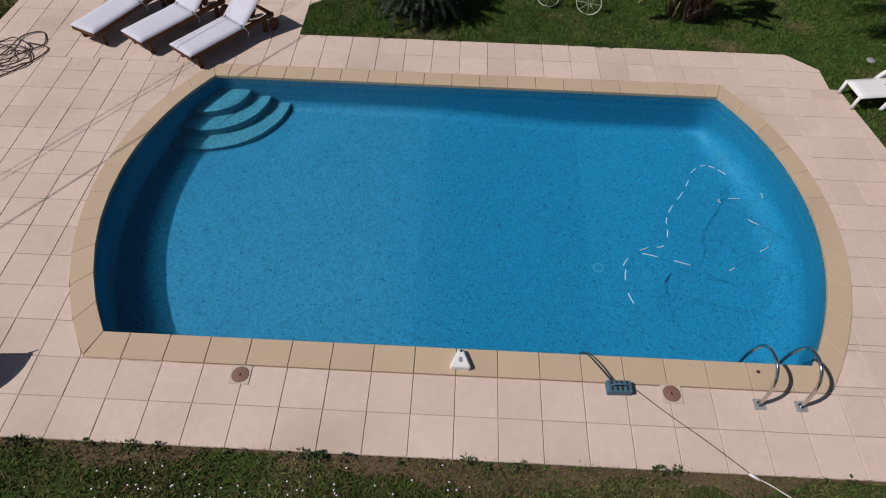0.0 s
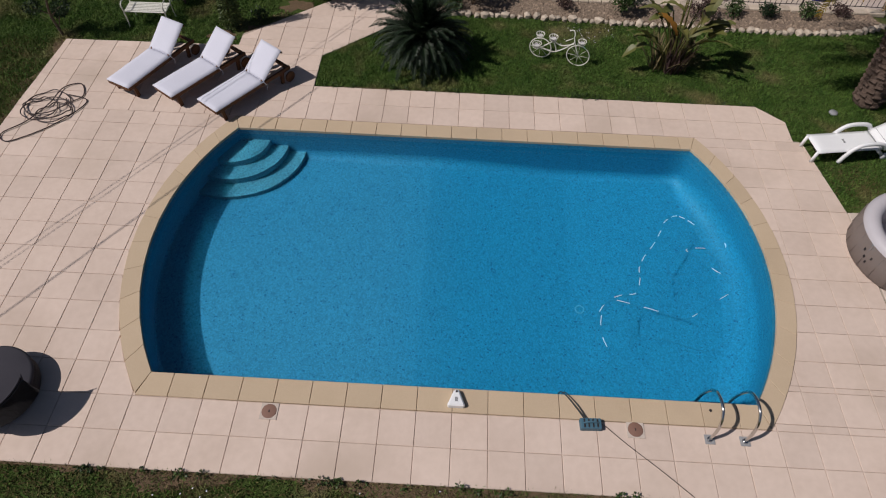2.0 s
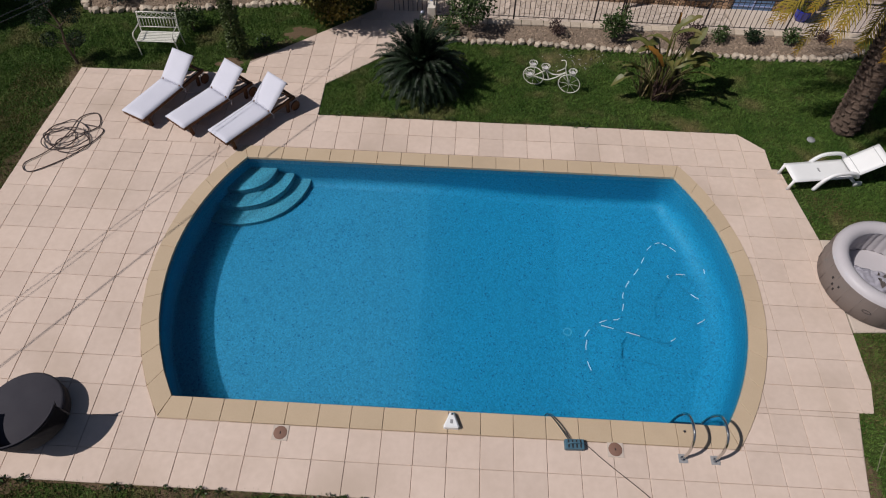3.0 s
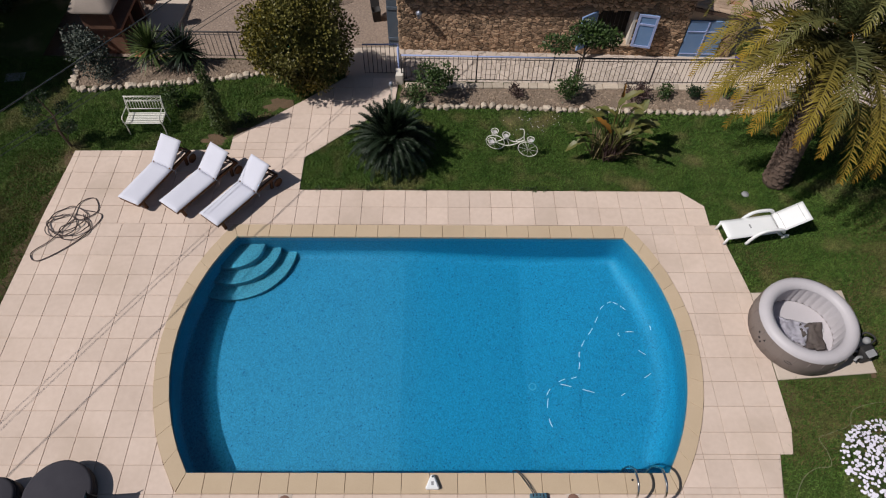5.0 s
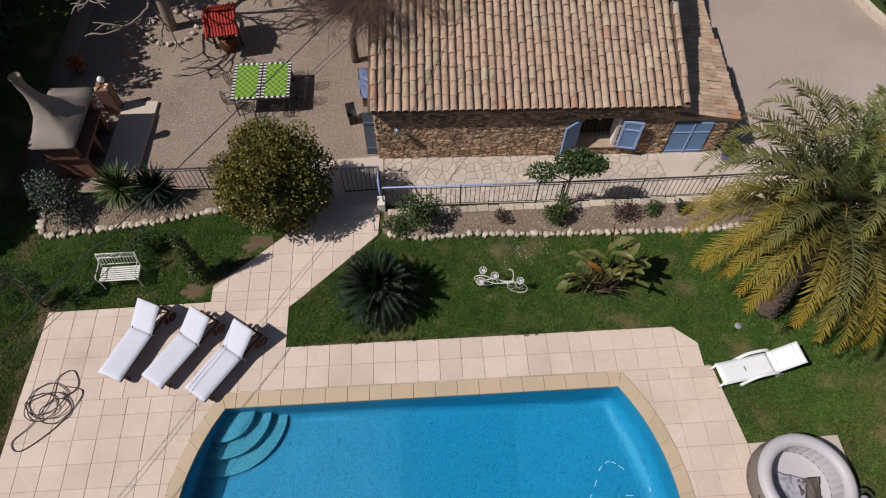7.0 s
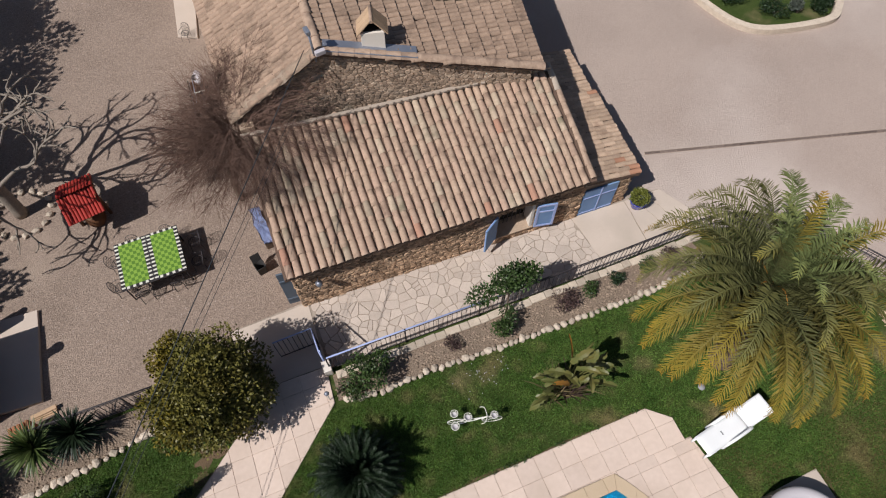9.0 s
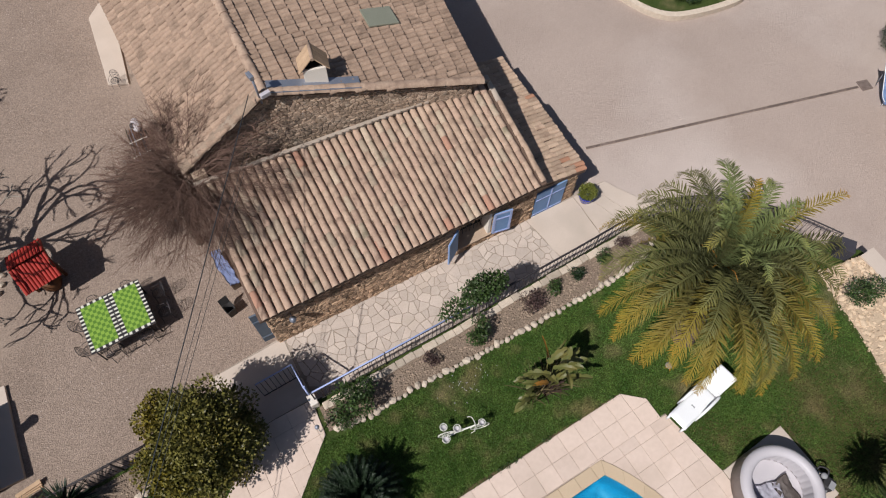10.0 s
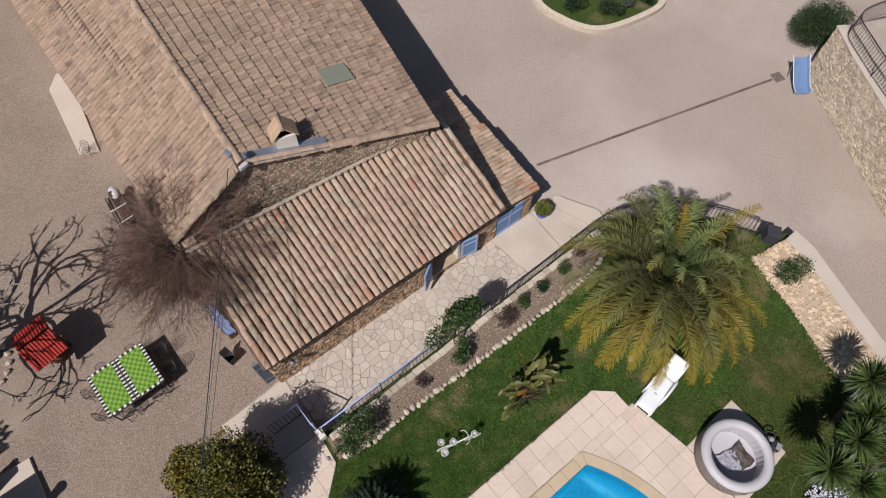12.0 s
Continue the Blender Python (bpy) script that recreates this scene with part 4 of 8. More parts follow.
for i in range(NCOL - 1):
    u = -0.06 + (LW + 0.10) * (i + 0.5) / NCOL
    vt = top_v(u)
    ln = math.hypot(vt - EV, TZ - EZ)
    slope = math.atan2(TZ - EZ, vt - EV)
    n = 9
    slip = rnd.uniform(-0.3, 0.3)
    for k in range(n):
        f = (k + (slip if k else 0.0)) / n
        v, z = EV + (vt - EV) * f, EZ + (TZ - EZ) * f
        pick = mixer.random() + 0.35 * noise.noise(Vector((u * 0.6, k * 0.35, 3.0)))
        ob = part("roof_tile", tile_a if pick < 0.6 else (brown_tile if pick < 0.86 else grey_tile), None, roof)
        m = pose(u + rnd.uniform(-0.008, 0.008), v + rnd.uniform(-0.012, 0.012), z + rnd.uniform(0, 0.008) - 0.02, math.degrees(slope) + rnd.uniform(-1.2, 0.6) - 2.0, rnd.uniform(-3, 3), rnd.uniform(-1.6, 1.6))
        if (i, k) in ((0, 1), (16, 0), (25, 0), (31, 0), (12, 8), (30, 5)):
            ob.data = red_tile
        ob.matrix_basis = m @ Matrix.Diagonal((1, (ln / n * (1.34 if k == 0 else 1.0) + 0.06) / 0.50, 1, 1))
# verge row and flashing along the top
bm = bmesh.new()
prism(bm, [(-0.1, top_v(0) - 0.02), (LW, top_v(LW) - 0.02), (LW, top_v(LW) + 0.08), (-0.1, top_v(0) + 0.08)], TZ + 0.0, TZ + 0.075)
part("flashing", bm, M_GROUT, front, "pale mortar fillet along the top of the roof")
for i in range(NCOL):
    u = -0.06 + (LW + 0.10) * (i + 0.5) / NCOL
    bm = box(bmesh.new(), (rnd.uniform(0.10, 0.14), rnd.uniform(0.05, 0.08), 0.06), (u, top_v(u) - 0.045, TZ + 0.075 + rnd.uniform(-0.01, 0.01)), (0, 0, rnd.uniform(-16, 0)), 0.012)
    part("mortar_plug", bm, M_GROUT, front)
pale_tile = tile_a.copy()
pale_tile.materials[0] = M_GROUT
slope = math.degrees(math.atan2(TZ - EZ, top_v(LW) - EV))
for k in range(9):
    f = (k + 0.2) / 9
    ob = part("verge_tile", pale_tile if k > 6 else tile_a, None, roof, "pale verge tile" if k > 6 else "")
    ob.matrix_basis = pose(LW - 0.04 + rnd.uniform(-0.01, 0.01), EV + (top_v(LW) - EV) * f, EZ + (TZ - EZ) * f + 0.02, slope - 2, 14, rnd.uniform(-1.5, 1.5)) @ Matrix.Diagonal((1, 0.95, 0.9, 1))

# ---- lean-to with the blue double door ----
lean = thing("lean_to", HM, "narrow stone lean-to with a tiled roof and blue double door", "shed")
LU0, LZ0, LZ1, LV0, LVM, LV1, STEP = LW + 0.02, 0.95, 0.62, 0.0, 3.2, 5.15, 0.16


def lean_out(v):
    """The lean-to's eave, which runs slightly away from the house."""
    return 10.0 + 0.05 * v


def up_prism(quad, u0, u1):
    """A slab between two u planes over a (v, z) outline."""
    bm = prism(bmesh.new(), quad, u0, u1)
    bmesh.ops.transform(bm, matrix=Matrix(((0, 0, 1, 0), (1, 0, 0, 0), (0, 1, 0, 0), (0, 0, 0, 1))), verts=bm.verts)
    return bm


slab_box("front_wall", (LU0 + 1.08, 0.06, GZ), (9.82, 0.36, 0.48), M_MORTAR, lean)
bm = prism(bmesh.new(), [(LU0, 0.482), (9.82, 0.482), (9.82, 0.60), (LU0, 0.90)], -0.36, -0.06)
bmesh.ops.transform(bm, matrix=Matrix(((1, 0, 0, 0), (0, 0, -1, 0), (0, 1, 0, 0), (0, 0, 0, 1))), verts=bm.verts)
part("front_gable", bm, M_MORTAR, lean)
part("side_wall", up_prism([(0.36, GZ), (LVM, GZ), (LVM, 0.50), (0.36, 0.50)], 9.5, 9.82), M_MORTAR, lean)
part("side_wall", up_prism([(LVM, GZ), (5.05, GZ), (5.05, 0.24), (LVM, 0.24)], 9.55, 9.9), M_MORTAR, lean)
slab_box("side_wall", (LU0, 0.36, GZ), (LU0 + 0.05, 5.0, 0.55), M_MORTAR, lean)
rubble("rubble_facing", 0.46, 1.38, lean, pose(LU0 + 1.08, 0.045, GZ + 0.02), random.Random(8), 0.13)
rubble("rubble_facing", LVM, 1.40, lean, pose(9.83, 0.06, GZ + 0.02, 0, 0, 90), random.Random(9), 0.15)
for k in range(2):
    d = slab_box("door", (LU0 + 0.01 + 0.535 * k, 0.0, ZT), (LU0 + 0.542 + 0.535 * k, 0.045, 0.48), M_BLUE, lean, "blue plank door leaf, closed")
    for z in (ZT + 0.10, 0.12):
        slab_box("batten", (LU0 + 0.02 + 0.535 * k, -0.018, z), (LU0 + 0.53 + 0.535 * k, -0.001, z + 0.028), M_LBLUE, d)
    if k:
        slab_box("cover_strip", (LU0 + 0.535, -0.022, ZT + 0.01), (LU0 + 0.565, -0.001, 0.47), M_LBLUE, d)
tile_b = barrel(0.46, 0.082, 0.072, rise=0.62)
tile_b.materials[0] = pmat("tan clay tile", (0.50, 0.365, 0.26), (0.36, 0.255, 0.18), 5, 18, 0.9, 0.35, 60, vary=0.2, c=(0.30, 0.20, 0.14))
rust_tile = tile_b.copy()
rust_tile.materials[0] = pmat("rust clay tile", (0.43, 0.225, 0.14), (0.35, 0.18, 0.11), 5, 30, 0.9, 0.3, 60, vary=0.15)
rnd = random.Random(31)
for va, vb, dz, rows_ in ((LV0, LVM, 0.0, 21), (LVM, LV1, -STEP, 13)):
    lroof = roof_bed(lean, [(LU0, va, LZ0 + dz), (lean_out(va), va, LZ1 + dz), (lean_out(vb), vb, LZ1 + dz), (LU0, vb, LZ0 + dz)], name="roof")
    for i in range(rows_):
        v = va + (vb - va) * (i + 0.5) / rows_
        uo = lean_out(v)
        sl = math.degrees(math.atan2(LZ0 - LZ1, uo - LU0))
        slip = rnd.uniform(-0.06, 0.06)
        for k in range(5):
            f = k / 5
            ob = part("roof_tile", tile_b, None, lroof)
            if dz == 0.0 and (i, k) in ((0, 0), (1, 0), (3, 1), (20, 0)):
                ob.data = rust_tile
            ob.matrix_basis = pose(uo + (LU0 - uo) * f + 0.03 + (slip if k else rnd.uniform(-0.02, 0.02)), v + rnd.uniform(-0.012, 0.012), LZ1 + dz + (LZ0 - LZ1) * f - 0.01 + rnd.uniform(0, 0.012), 0, 0, 90 + rnd.uniform(-3, 3)) @ pose(0, 0, 0, sl - 2 + rnd.uniform(-2, 1), rnd.uniform(-3, 3), 0)

# ---- tall house behind, gable towards the garden ----
back = thing("farmhouse", HM, "taller old stone house with a weathered clay tile roof", "house")


def ridge_u(v):
    return 2.32 + 0.035 * (v - 3.5)


def right_u(v):
    return 7.85 + 0.17 * (v - 2.6)


def left_u(v):
    return -0.22 - 0.022 * (v - 4.4)


RZ, REZ, LEZ, VB = 4.25, 2.95, 2.75, 22.0


def gable_v(u):
    return 4.31 - 0.2175 * u if u > 2.32 else 3.805 - 0.01 * (u - 2.32)


UL, UR = left_u(4.4) + 0.15, right_u(2.6) - 0.25


def gable_top(u):
    return REZ - 0.08 + (RZ - REZ) * (UR - u) / (UR - 2.32) if u > 2.32 else LEZ - 0.08 + (RZ - LEZ) * (u - UL) / (2.32 - UL)


for ua, ub, sd in ((UL, 2.32, 13), (2.32, UR, 14)):
    bm = bmesh.new()
    pts = [(ua, GZ), (ub, GZ), (ub, gable_top(ub) - 0.04), (ua, gable_top(ua) - 0.04)]
    va, vb = gable_v(ua + 1e-3), gable_v(ub - 1e-3 if ub < 3 else ub)
    lo = [bm.verts.new((u, (va if u == ua else vb) + 0.12, z)) for u, z in pts]
    hi = [bm.verts.new((u, (va if u == ua else vb) + 0.55, z)) for u, z in pts]
    bm.faces.new(lo)
    bm.faces.new(hi[::-1])
    for i in range(4):
        bm.faces.new((lo[i], hi[i], hi[(i + 1) % 4], lo[(i + 1) % 4]))
    bmesh.ops.recalc_face_normals(bm, faces=bm.faces)
    part("gable_wall", bm, M_MORTAR, back, "rubble gable wall")
    ang = math.atan2(vb - va, ub - ua)
    rubble("rubble_facing", (ub - ua) / math.cos(ang), RZ - GZ, back, pose(ua, va + 0.11, GZ, 0, 0, math.degrees(ang)), random.Random(sd), 0.125, low=2.6, cut=lambda d: gable_top(ua + d * math.cos(ang)) - GZ).data.materials[0] = M_STONEG
for nm, uf, zz in (("side_wall", lambda v: right_u(v) - 0.55, REZ - 0.15), ("side_wall", lambda v: left_u(v) + 0.15, LEZ - 0.15)):
    bm = bmesh.new()
    vs_ = 3.2 if uf(3.2) > 3 else 3.6
    q = [(uf(vs_), vs_), (uf(vs_) + 0.35, vs_), (uf(VB) + 0.35, VB), (uf(VB), VB)]
    prism(bm, q, GZ, zz)
    part(nm, bm, M_MORTAR, back, "rubble side wall")


def tile_field(name, eave, ridge, ez, rz, v0f, v1, pitch, parent, rnd, course=0.29, r=0.104):
    """Rows of overlapping half-round tiles running from eave line to ridge line, joined."""
    V, F = [], []
    seg = 7
    v = 2.6
    while v < v1:
        ue, ur = eave(v), ridge(v)
        ln = math.hypot(ur - ue, rz - ez)
        n = round(ln / course)
        for k in range(n):
            f0, f1 = k / n, (k + 1.3) / n
            vj = v + rnd.uniform(-0.02, 0.02)
            um = ue + (ur - ue) * f0
            if vj < v0f(um):
                continue
            a = Vector((um, vj, ez + (rz - ez) * f0 + 0.022 + rnd.uniform(0, 0.014)))
            b = Vector((ue + (ur - ue) * min(f1, 1.02), vj + rnd.uniform(-0.02, 0.02), ez + (rz - ez) * min(f1, 1.02) - 0.018))
            d = (b - a).normalized()
            side = Vector((0, 1, 0))
            up = side.cross(d)
            if up.z < 0:
                up = -up
            base = len(V)
            for p, rr in ((a, r), (b, r * 0.85)):
                for s in range(seg + 1):
                    t = math.pi * s / seg
                    V.append(p + side * rr * math.cos(t) + up * rr * 0.8 * math.sin(t))
            for s in range(seg):
                F.append((base + s, base + s + 1, base + seg + 2 + s, base + seg + 1 + s))
            F.append(tuple(base + s for s in range(seg + 1)))
        v += pitch * rnd.uniform(0.96, 1.04)
    me = poly_mesh(name, V, F, M_RTILE_I)
    ob = part(name, me, None, parent, "old clay barrel tiles, uneven and stained")
    ob["kind"] = "stuff"
    return ob


vg0, vg1, vgr = gable_v(right_u(2.6)), gable_v(left_u(4.4)), gable_v(2.32)
rr = roof_bed(back, [(right_u(2.6), vg0, REZ), (right_u(VB), VB, REZ), (ridge_u(VB), VB, RZ), (ridge_u(vgr), vgr, RZ)], name="roof_slope")
rr["label"] = "old clay-tiled roof slope"
rl = roof_bed(back, [(ridge_u(vgr), vgr, RZ), (ridge_u(VB), VB, RZ), (left_u(VB), VB, LEZ), (left_u(4.4), vg1, LEZ)], name="roof_slope")
rl["label"] = "old clay-tiled roof slope"
tile_field("tile_field", right_u, ridge_u, REZ, RZ, gable_v, VB, 0.162, rr, random.Random(41), 0.33, 0.091)
tile_field("tile_field", left_u, ridge_u, LEZ, RZ, gable_v, VB, 0.178, rl, random.Random(42), 0.33, 0.097)
tile_r = barrel(0.50, 0.13, 0.115)
for k in range(44):
    v = vgr + k * 0.42
    ob = part("ridge_tile", tile_r, None, back, "mortared ridge tile")
    ob.matrix_basis = pose(ridge_u(v), v, RZ + 0.03, rnd.uniform(-2, 2), 0, rnd.uniform(-3, 3) - 2)
# verge tiles along the gable
for (ua, za, ub, zb, n) in ((right_u(2.6), REZ, 2.4, RZ, 15),):
    for k in range(n):
        f = k / n
        u, z = ua + (ub - ua) * f, za + (zb - za) * f
        ob = part("verge_tile", tile_r, None, back, "verge tile")
        d = Vector((ub - ua, gable_v(ub) - gable_v(ua), zb - za))
        ob.matrix_basis = Matrix.Translation((u, gable_v(u) + 0.02, z + 0.01)) @ d.to_track_quat("Y", "Z").to_matrix().to_4x4()
ca, cb = Vector((left_u(4.4), gable_v(left_u(4.4)) + 0.08, LEZ)), Vector((2.3, gable_v(2.3) + 0.08, RZ))
bm = bmesh.new()
vrow = []
for k in range(25):
    p = ca.lerp(cb, k / 24)
    w = 0.15 + 0.05 * noise.noise(Vector((k * 0.5, 2.0, 7.0)))
    h = 0.09 + 0.02 * noise.noise(Vector((k * 0.9, 5.0, 1.0)))
    vrow.append([bm.verts.new(p + Vector((0, dy, dz))) for dy, dz in ((-w, -0.05), (-w * 0.7, h * 0.8), (0, h), (w * 0.7, h * 0.8), (w, -0.02))])
for r0, r1 in zip(vrow, vrow[1:]):
    for k in range(4):
        bm.faces.new((r0[k], r1[k], r1[k + 1], r0[k + 1])).smooth = True
part("verge_coping", bm, M_STONEG, back, "pale rough mortar verge")
# chimney, zinc strip, roof light
chim = part("chimney", boxm((0.66, 0.48, 0.80), (0, 0, 0), bevel=0.012), M_PLASTER, back, "white plastered chimney stack with a tiled hood")
chim.matrix_basis = pose(3.70, 3.90, 3.80, 0, 0, -14) @ Matrix.Scale(0.86, 4)
# the stack is solid: this plate's dark colour stands for shade in the flue
part("flue", boxm((0.50, 0.34, 0.02), (0, 0, 0.792)), M_VOID, chim, "dark plate standing for the shaded flue opening")
part("hood_back", prism(bmesh.new(), [(-0.34, 0.0), (0.34, 0.0), (0.0, 0.42)], -0.02, 0.02), M_RTILE, chim).matrix_basis = pose(0, 0.24, 0.80, 90, 0, 0)
for s_ in (-1, 1):
    for j in range(3):
        bm = boxm((0.62, 0.20, 0.035), (0, 0, 0), bevel=0.008)
        part("hood_tile", bm, M_HOODT, chim, "leaning ochre hood tile").matrix_basis = pose(s_ * 0.215, -0.19 + j * 0.205, 0.99, 0, s_ * 50, 0)
part("hood_ridge", tube(bmesh.new(), [(0, -0.30, 1.225), (0, 0.34, 1.225)], 0.055, 8), M_RTILE, chim)
sl_r = math.degrees(math.atan2(RZ - REZ, 5.6))
bm = boxm((2.3, 0.40, 0.02), (3.55, 3.66, 4.055), (0, sl_r, -12.3))
part("lead_flashing", bm, M_ZINC, back, "blue-grey zinc flashing")
bm = boxm((0.9, 0.72, 0.05), (6.24, 5.56, 3.50), (0, sl_r, -4), 0.01)
part("roof_light", bm, M_GLASS, back, "dull green roof light flush with the tiles")
mast = part("service_bracket", tube(bmesh.new(), [(2.22, 3.78, 4.0), (2.18, 3.72, 4.95)], 0.03, 8), M_ZINC, back, "grey cable bracket on the ridge")
part("insulator_box", boxm((0.26, 0.11, 0.12), (2.34, 3.62, 4.34), (0, 0, 10), 0.02), M_PALEV, mast)
part("insulator_box", boxm((0.11, 0.22, 0.12), (2.16, 3.74, 4.92), (0, 0, 10), 0.02), M_ZINC, mast)

# ---- things round the pool ----


def ring_tube(bm, c, r, tr, seg=28, axis="Z", minor=6):
    pts = []
    for k in range(seg):
        a = 2 * math.pi * k / seg
        p = {"Z": (math.cos(a), math.sin(a), 0), "Y": (math.cos(a), 0, math.sin(a)), "X": (0, math.cos(a), math.sin(a))}[axis]
        pts.append(Vector(c) + r * Vector(p))
    rings = []
    for k, p in enumerate(pts):
        d = (pts[(k + 1) % seg] - pts[k - 1]).normalized()
        s = (p - Vector(c)).normalized()
        u = d.cross(s)
        rings.append([bm.verts.new(p + tr * (math.cos(b) * s + math.sin(b) * u)) for b in (2 * math.pi * j / minor for j in range(minor))])
    for k in range(seg):
        a, b = rings[k], rings[(k + 1) % seg]
        for j in range(minor):
            bm.faces.new((a[j], a[(j + 1) % minor], b[(j + 1) % minor], b[j])).smooth = True
    return bm


def pad_shape(bm, lx, ly, lz, at, rot, puff=0.02, nx=14, ny=6):
    """A soft cushion with rounded edges."""
    m = pose(*at, *rot)
    grid = {}
    for top in (0, 1):
        for i in range(nx + 1):
            for j in range(ny + 1):
                fx, fy = i / nx, j / ny
                e = min(min(fx, 1 - fx) * lx, min(fy, 1 - fy) * ly, 0.03) / 0.03
                h = lz * (0.35 + 0.65 * math.sqrt(max(e, 0.0)) if e < 1 else 1.0)
                h += puff * 0.25 * noise.noise(Vector((fx * 6 + at[0], fy * 4 + at[1], 0)))
                z = h if top else 0.0
                grid[top, i, j] = bm.verts.new(m @ Vector((fx * lx, (fy - 0.5) * ly, z)))
    for i in range(nx):
        for j in range(ny):
            bm.faces.new((grid[1, i, j], grid[1, i + 1, j], grid[1, i + 1, j + 1], grid[1, i, j + 1])).smooth = True
            bm.faces.new((grid[0, i, j], grid[0, i, j + 1], grid[0, i + 1, j + 1], grid[0, i + 1, j]))
    for i in range(nx):
        for j, s in ((0, 1), (ny, -1)):
            q = (grid[0, i, j], grid[0, i + 1, j], grid[1, i + 1, j], grid[1, i, j])
            bm.faces.new(q if s > 0 else q[::-1]).smooth = True
    for j in range(ny):
        for i, s in ((0, -1), (nx, 1)):
            q = (grid[0, i, j], grid[0, i, j + 1], grid[1, i, j + 1], grid[1, i, j])
            bm.faces.new(q if s > 0 else q[::-1]).smooth = True
    return bm


def sun_lounger(m, back=36.0):
    """Wooden lounger: foot end at the origin, head along +x."""
    e = thing("sun_lounger", m, "teak sun lounger with a white canvas cushion, back raised", "sun lounger", "loungers by the pool")
    W, SL, Z = 0.58, 1.16, 0.27
    for s in (-1, 1):
        part("side_rail", boxm((1.86, 0.045, 0.075), (0.93, s * (W / 2 - 0.03), Z - 0.04), bevel=0.006), M_WOOD, e)
    for x in (0.02, 0.62, 1.24, 1.84):
        part("cross_rail", boxm((0.05, W - 0.1, 0.05), (x, 0, Z - 0.04), bevel=0.005), M_WOOD, e)
    for k in range(12):
        part("slat", boxm((0.06, W - 0.07, 0.016), (0.07 + k * 0.098, 0, Z + 0.02), bevel=0.003), M_WOOD, e)
    for x, lean in ((0.16, -6), (1.62, 6)):
        for s in (-1, 1):
            part("leg", boxm((0.07, 0.05, Z + 0.0), (x, s * (W / 2 - 0.03), 0.0), (0, lean, 0), 0.006), M_WOOD, e)
    for s in (-1, 1):
        w = part("wheel", lathe(bmesh.new(), [(0.0, -0.02), (0.10, -0.02), (0.115, -0.012), (0.115, 0.012), (0.10, 0.02), (0.0, 0.02)], 20, pose(1.78, s * (W / 2 + 0.04), 0.115, 90, 0, 0)), M_WOOD, e, "turned wooden wheel")
    a = radians(back)
    for s in (-1, 1):
        part("back_rail", boxm((0.70, 0.04, 0.05), (SL + 0.34 * math.cos(a), s * (W / 2 - 0.06), Z + 0.34 * math.sin(a)), (0, -back, 0), 0.005), M_WOOD, e)
        part("strut", tube(bmesh.new(), [(SL + 0.5 * math.cos(a), s * 0.2, Z + 0.5 * math.sin(a)), (SL + 0.62, s * 0.2, Z)], 0.016, 6), M_WOOD, e)
    for k in range(6):
        d = 0.06 + 0.115 * k
        part("back_slat", boxm((0.06, W - 0.12, 0.016), (SL + d * math.cos(a), 0, Z + 0.03 + d * math.sin(a)), (0, -back, 0), 0.003), M_WOOD, e)
    part("handle_bar", tube(bmesh.new(), [(SL + 0.71 * math.cos(a), -W / 2, Z + 0.71 * math.sin(a)), (SL + 0.71 * math.cos(a), W / 2, Z + 0.71 * math.sin(a))], 0.018, 8), M_WOOD, e)
    part("seat_cushion", pad_shape(bmesh.new(), SL + 0.03, W + 0.0, 0.034, (-0.01, 0, Z + 0.040), (0, 0, 0)), M_CLOTH, e, "white canvas seat cushion")
    part("back_cushion", pad_shape(bmesh.new(), 0.70, W, 0.034, (SL + 0.01, 0, Z + 0.05), (0, -back, 0)), M_CLOTH, e, "white canvas back cushion")
    for s in (-1, 1):
        part("tie", tube(bmesh.new(), [(SL, s * W / 2, Z + 0.05), (SL + 0.05, s * (W / 2 + 0.03), Z - 0.05), (SL + 0.03, s * (W / 2 + 0.02), Z - 0.14)], 0.007, 5), M_CLOTH, e)
    return e


l3 = sun_lounger(pose(-0.45, 6.25, 0, 0, 0, 53.5), 37)
copy_thing(l3, pose(-1.425, 6.60, 0, 0, 0, 54.8))
copy_thing(l3, pose(-2.36, 6.76, 0, 0, 0, 64.5))


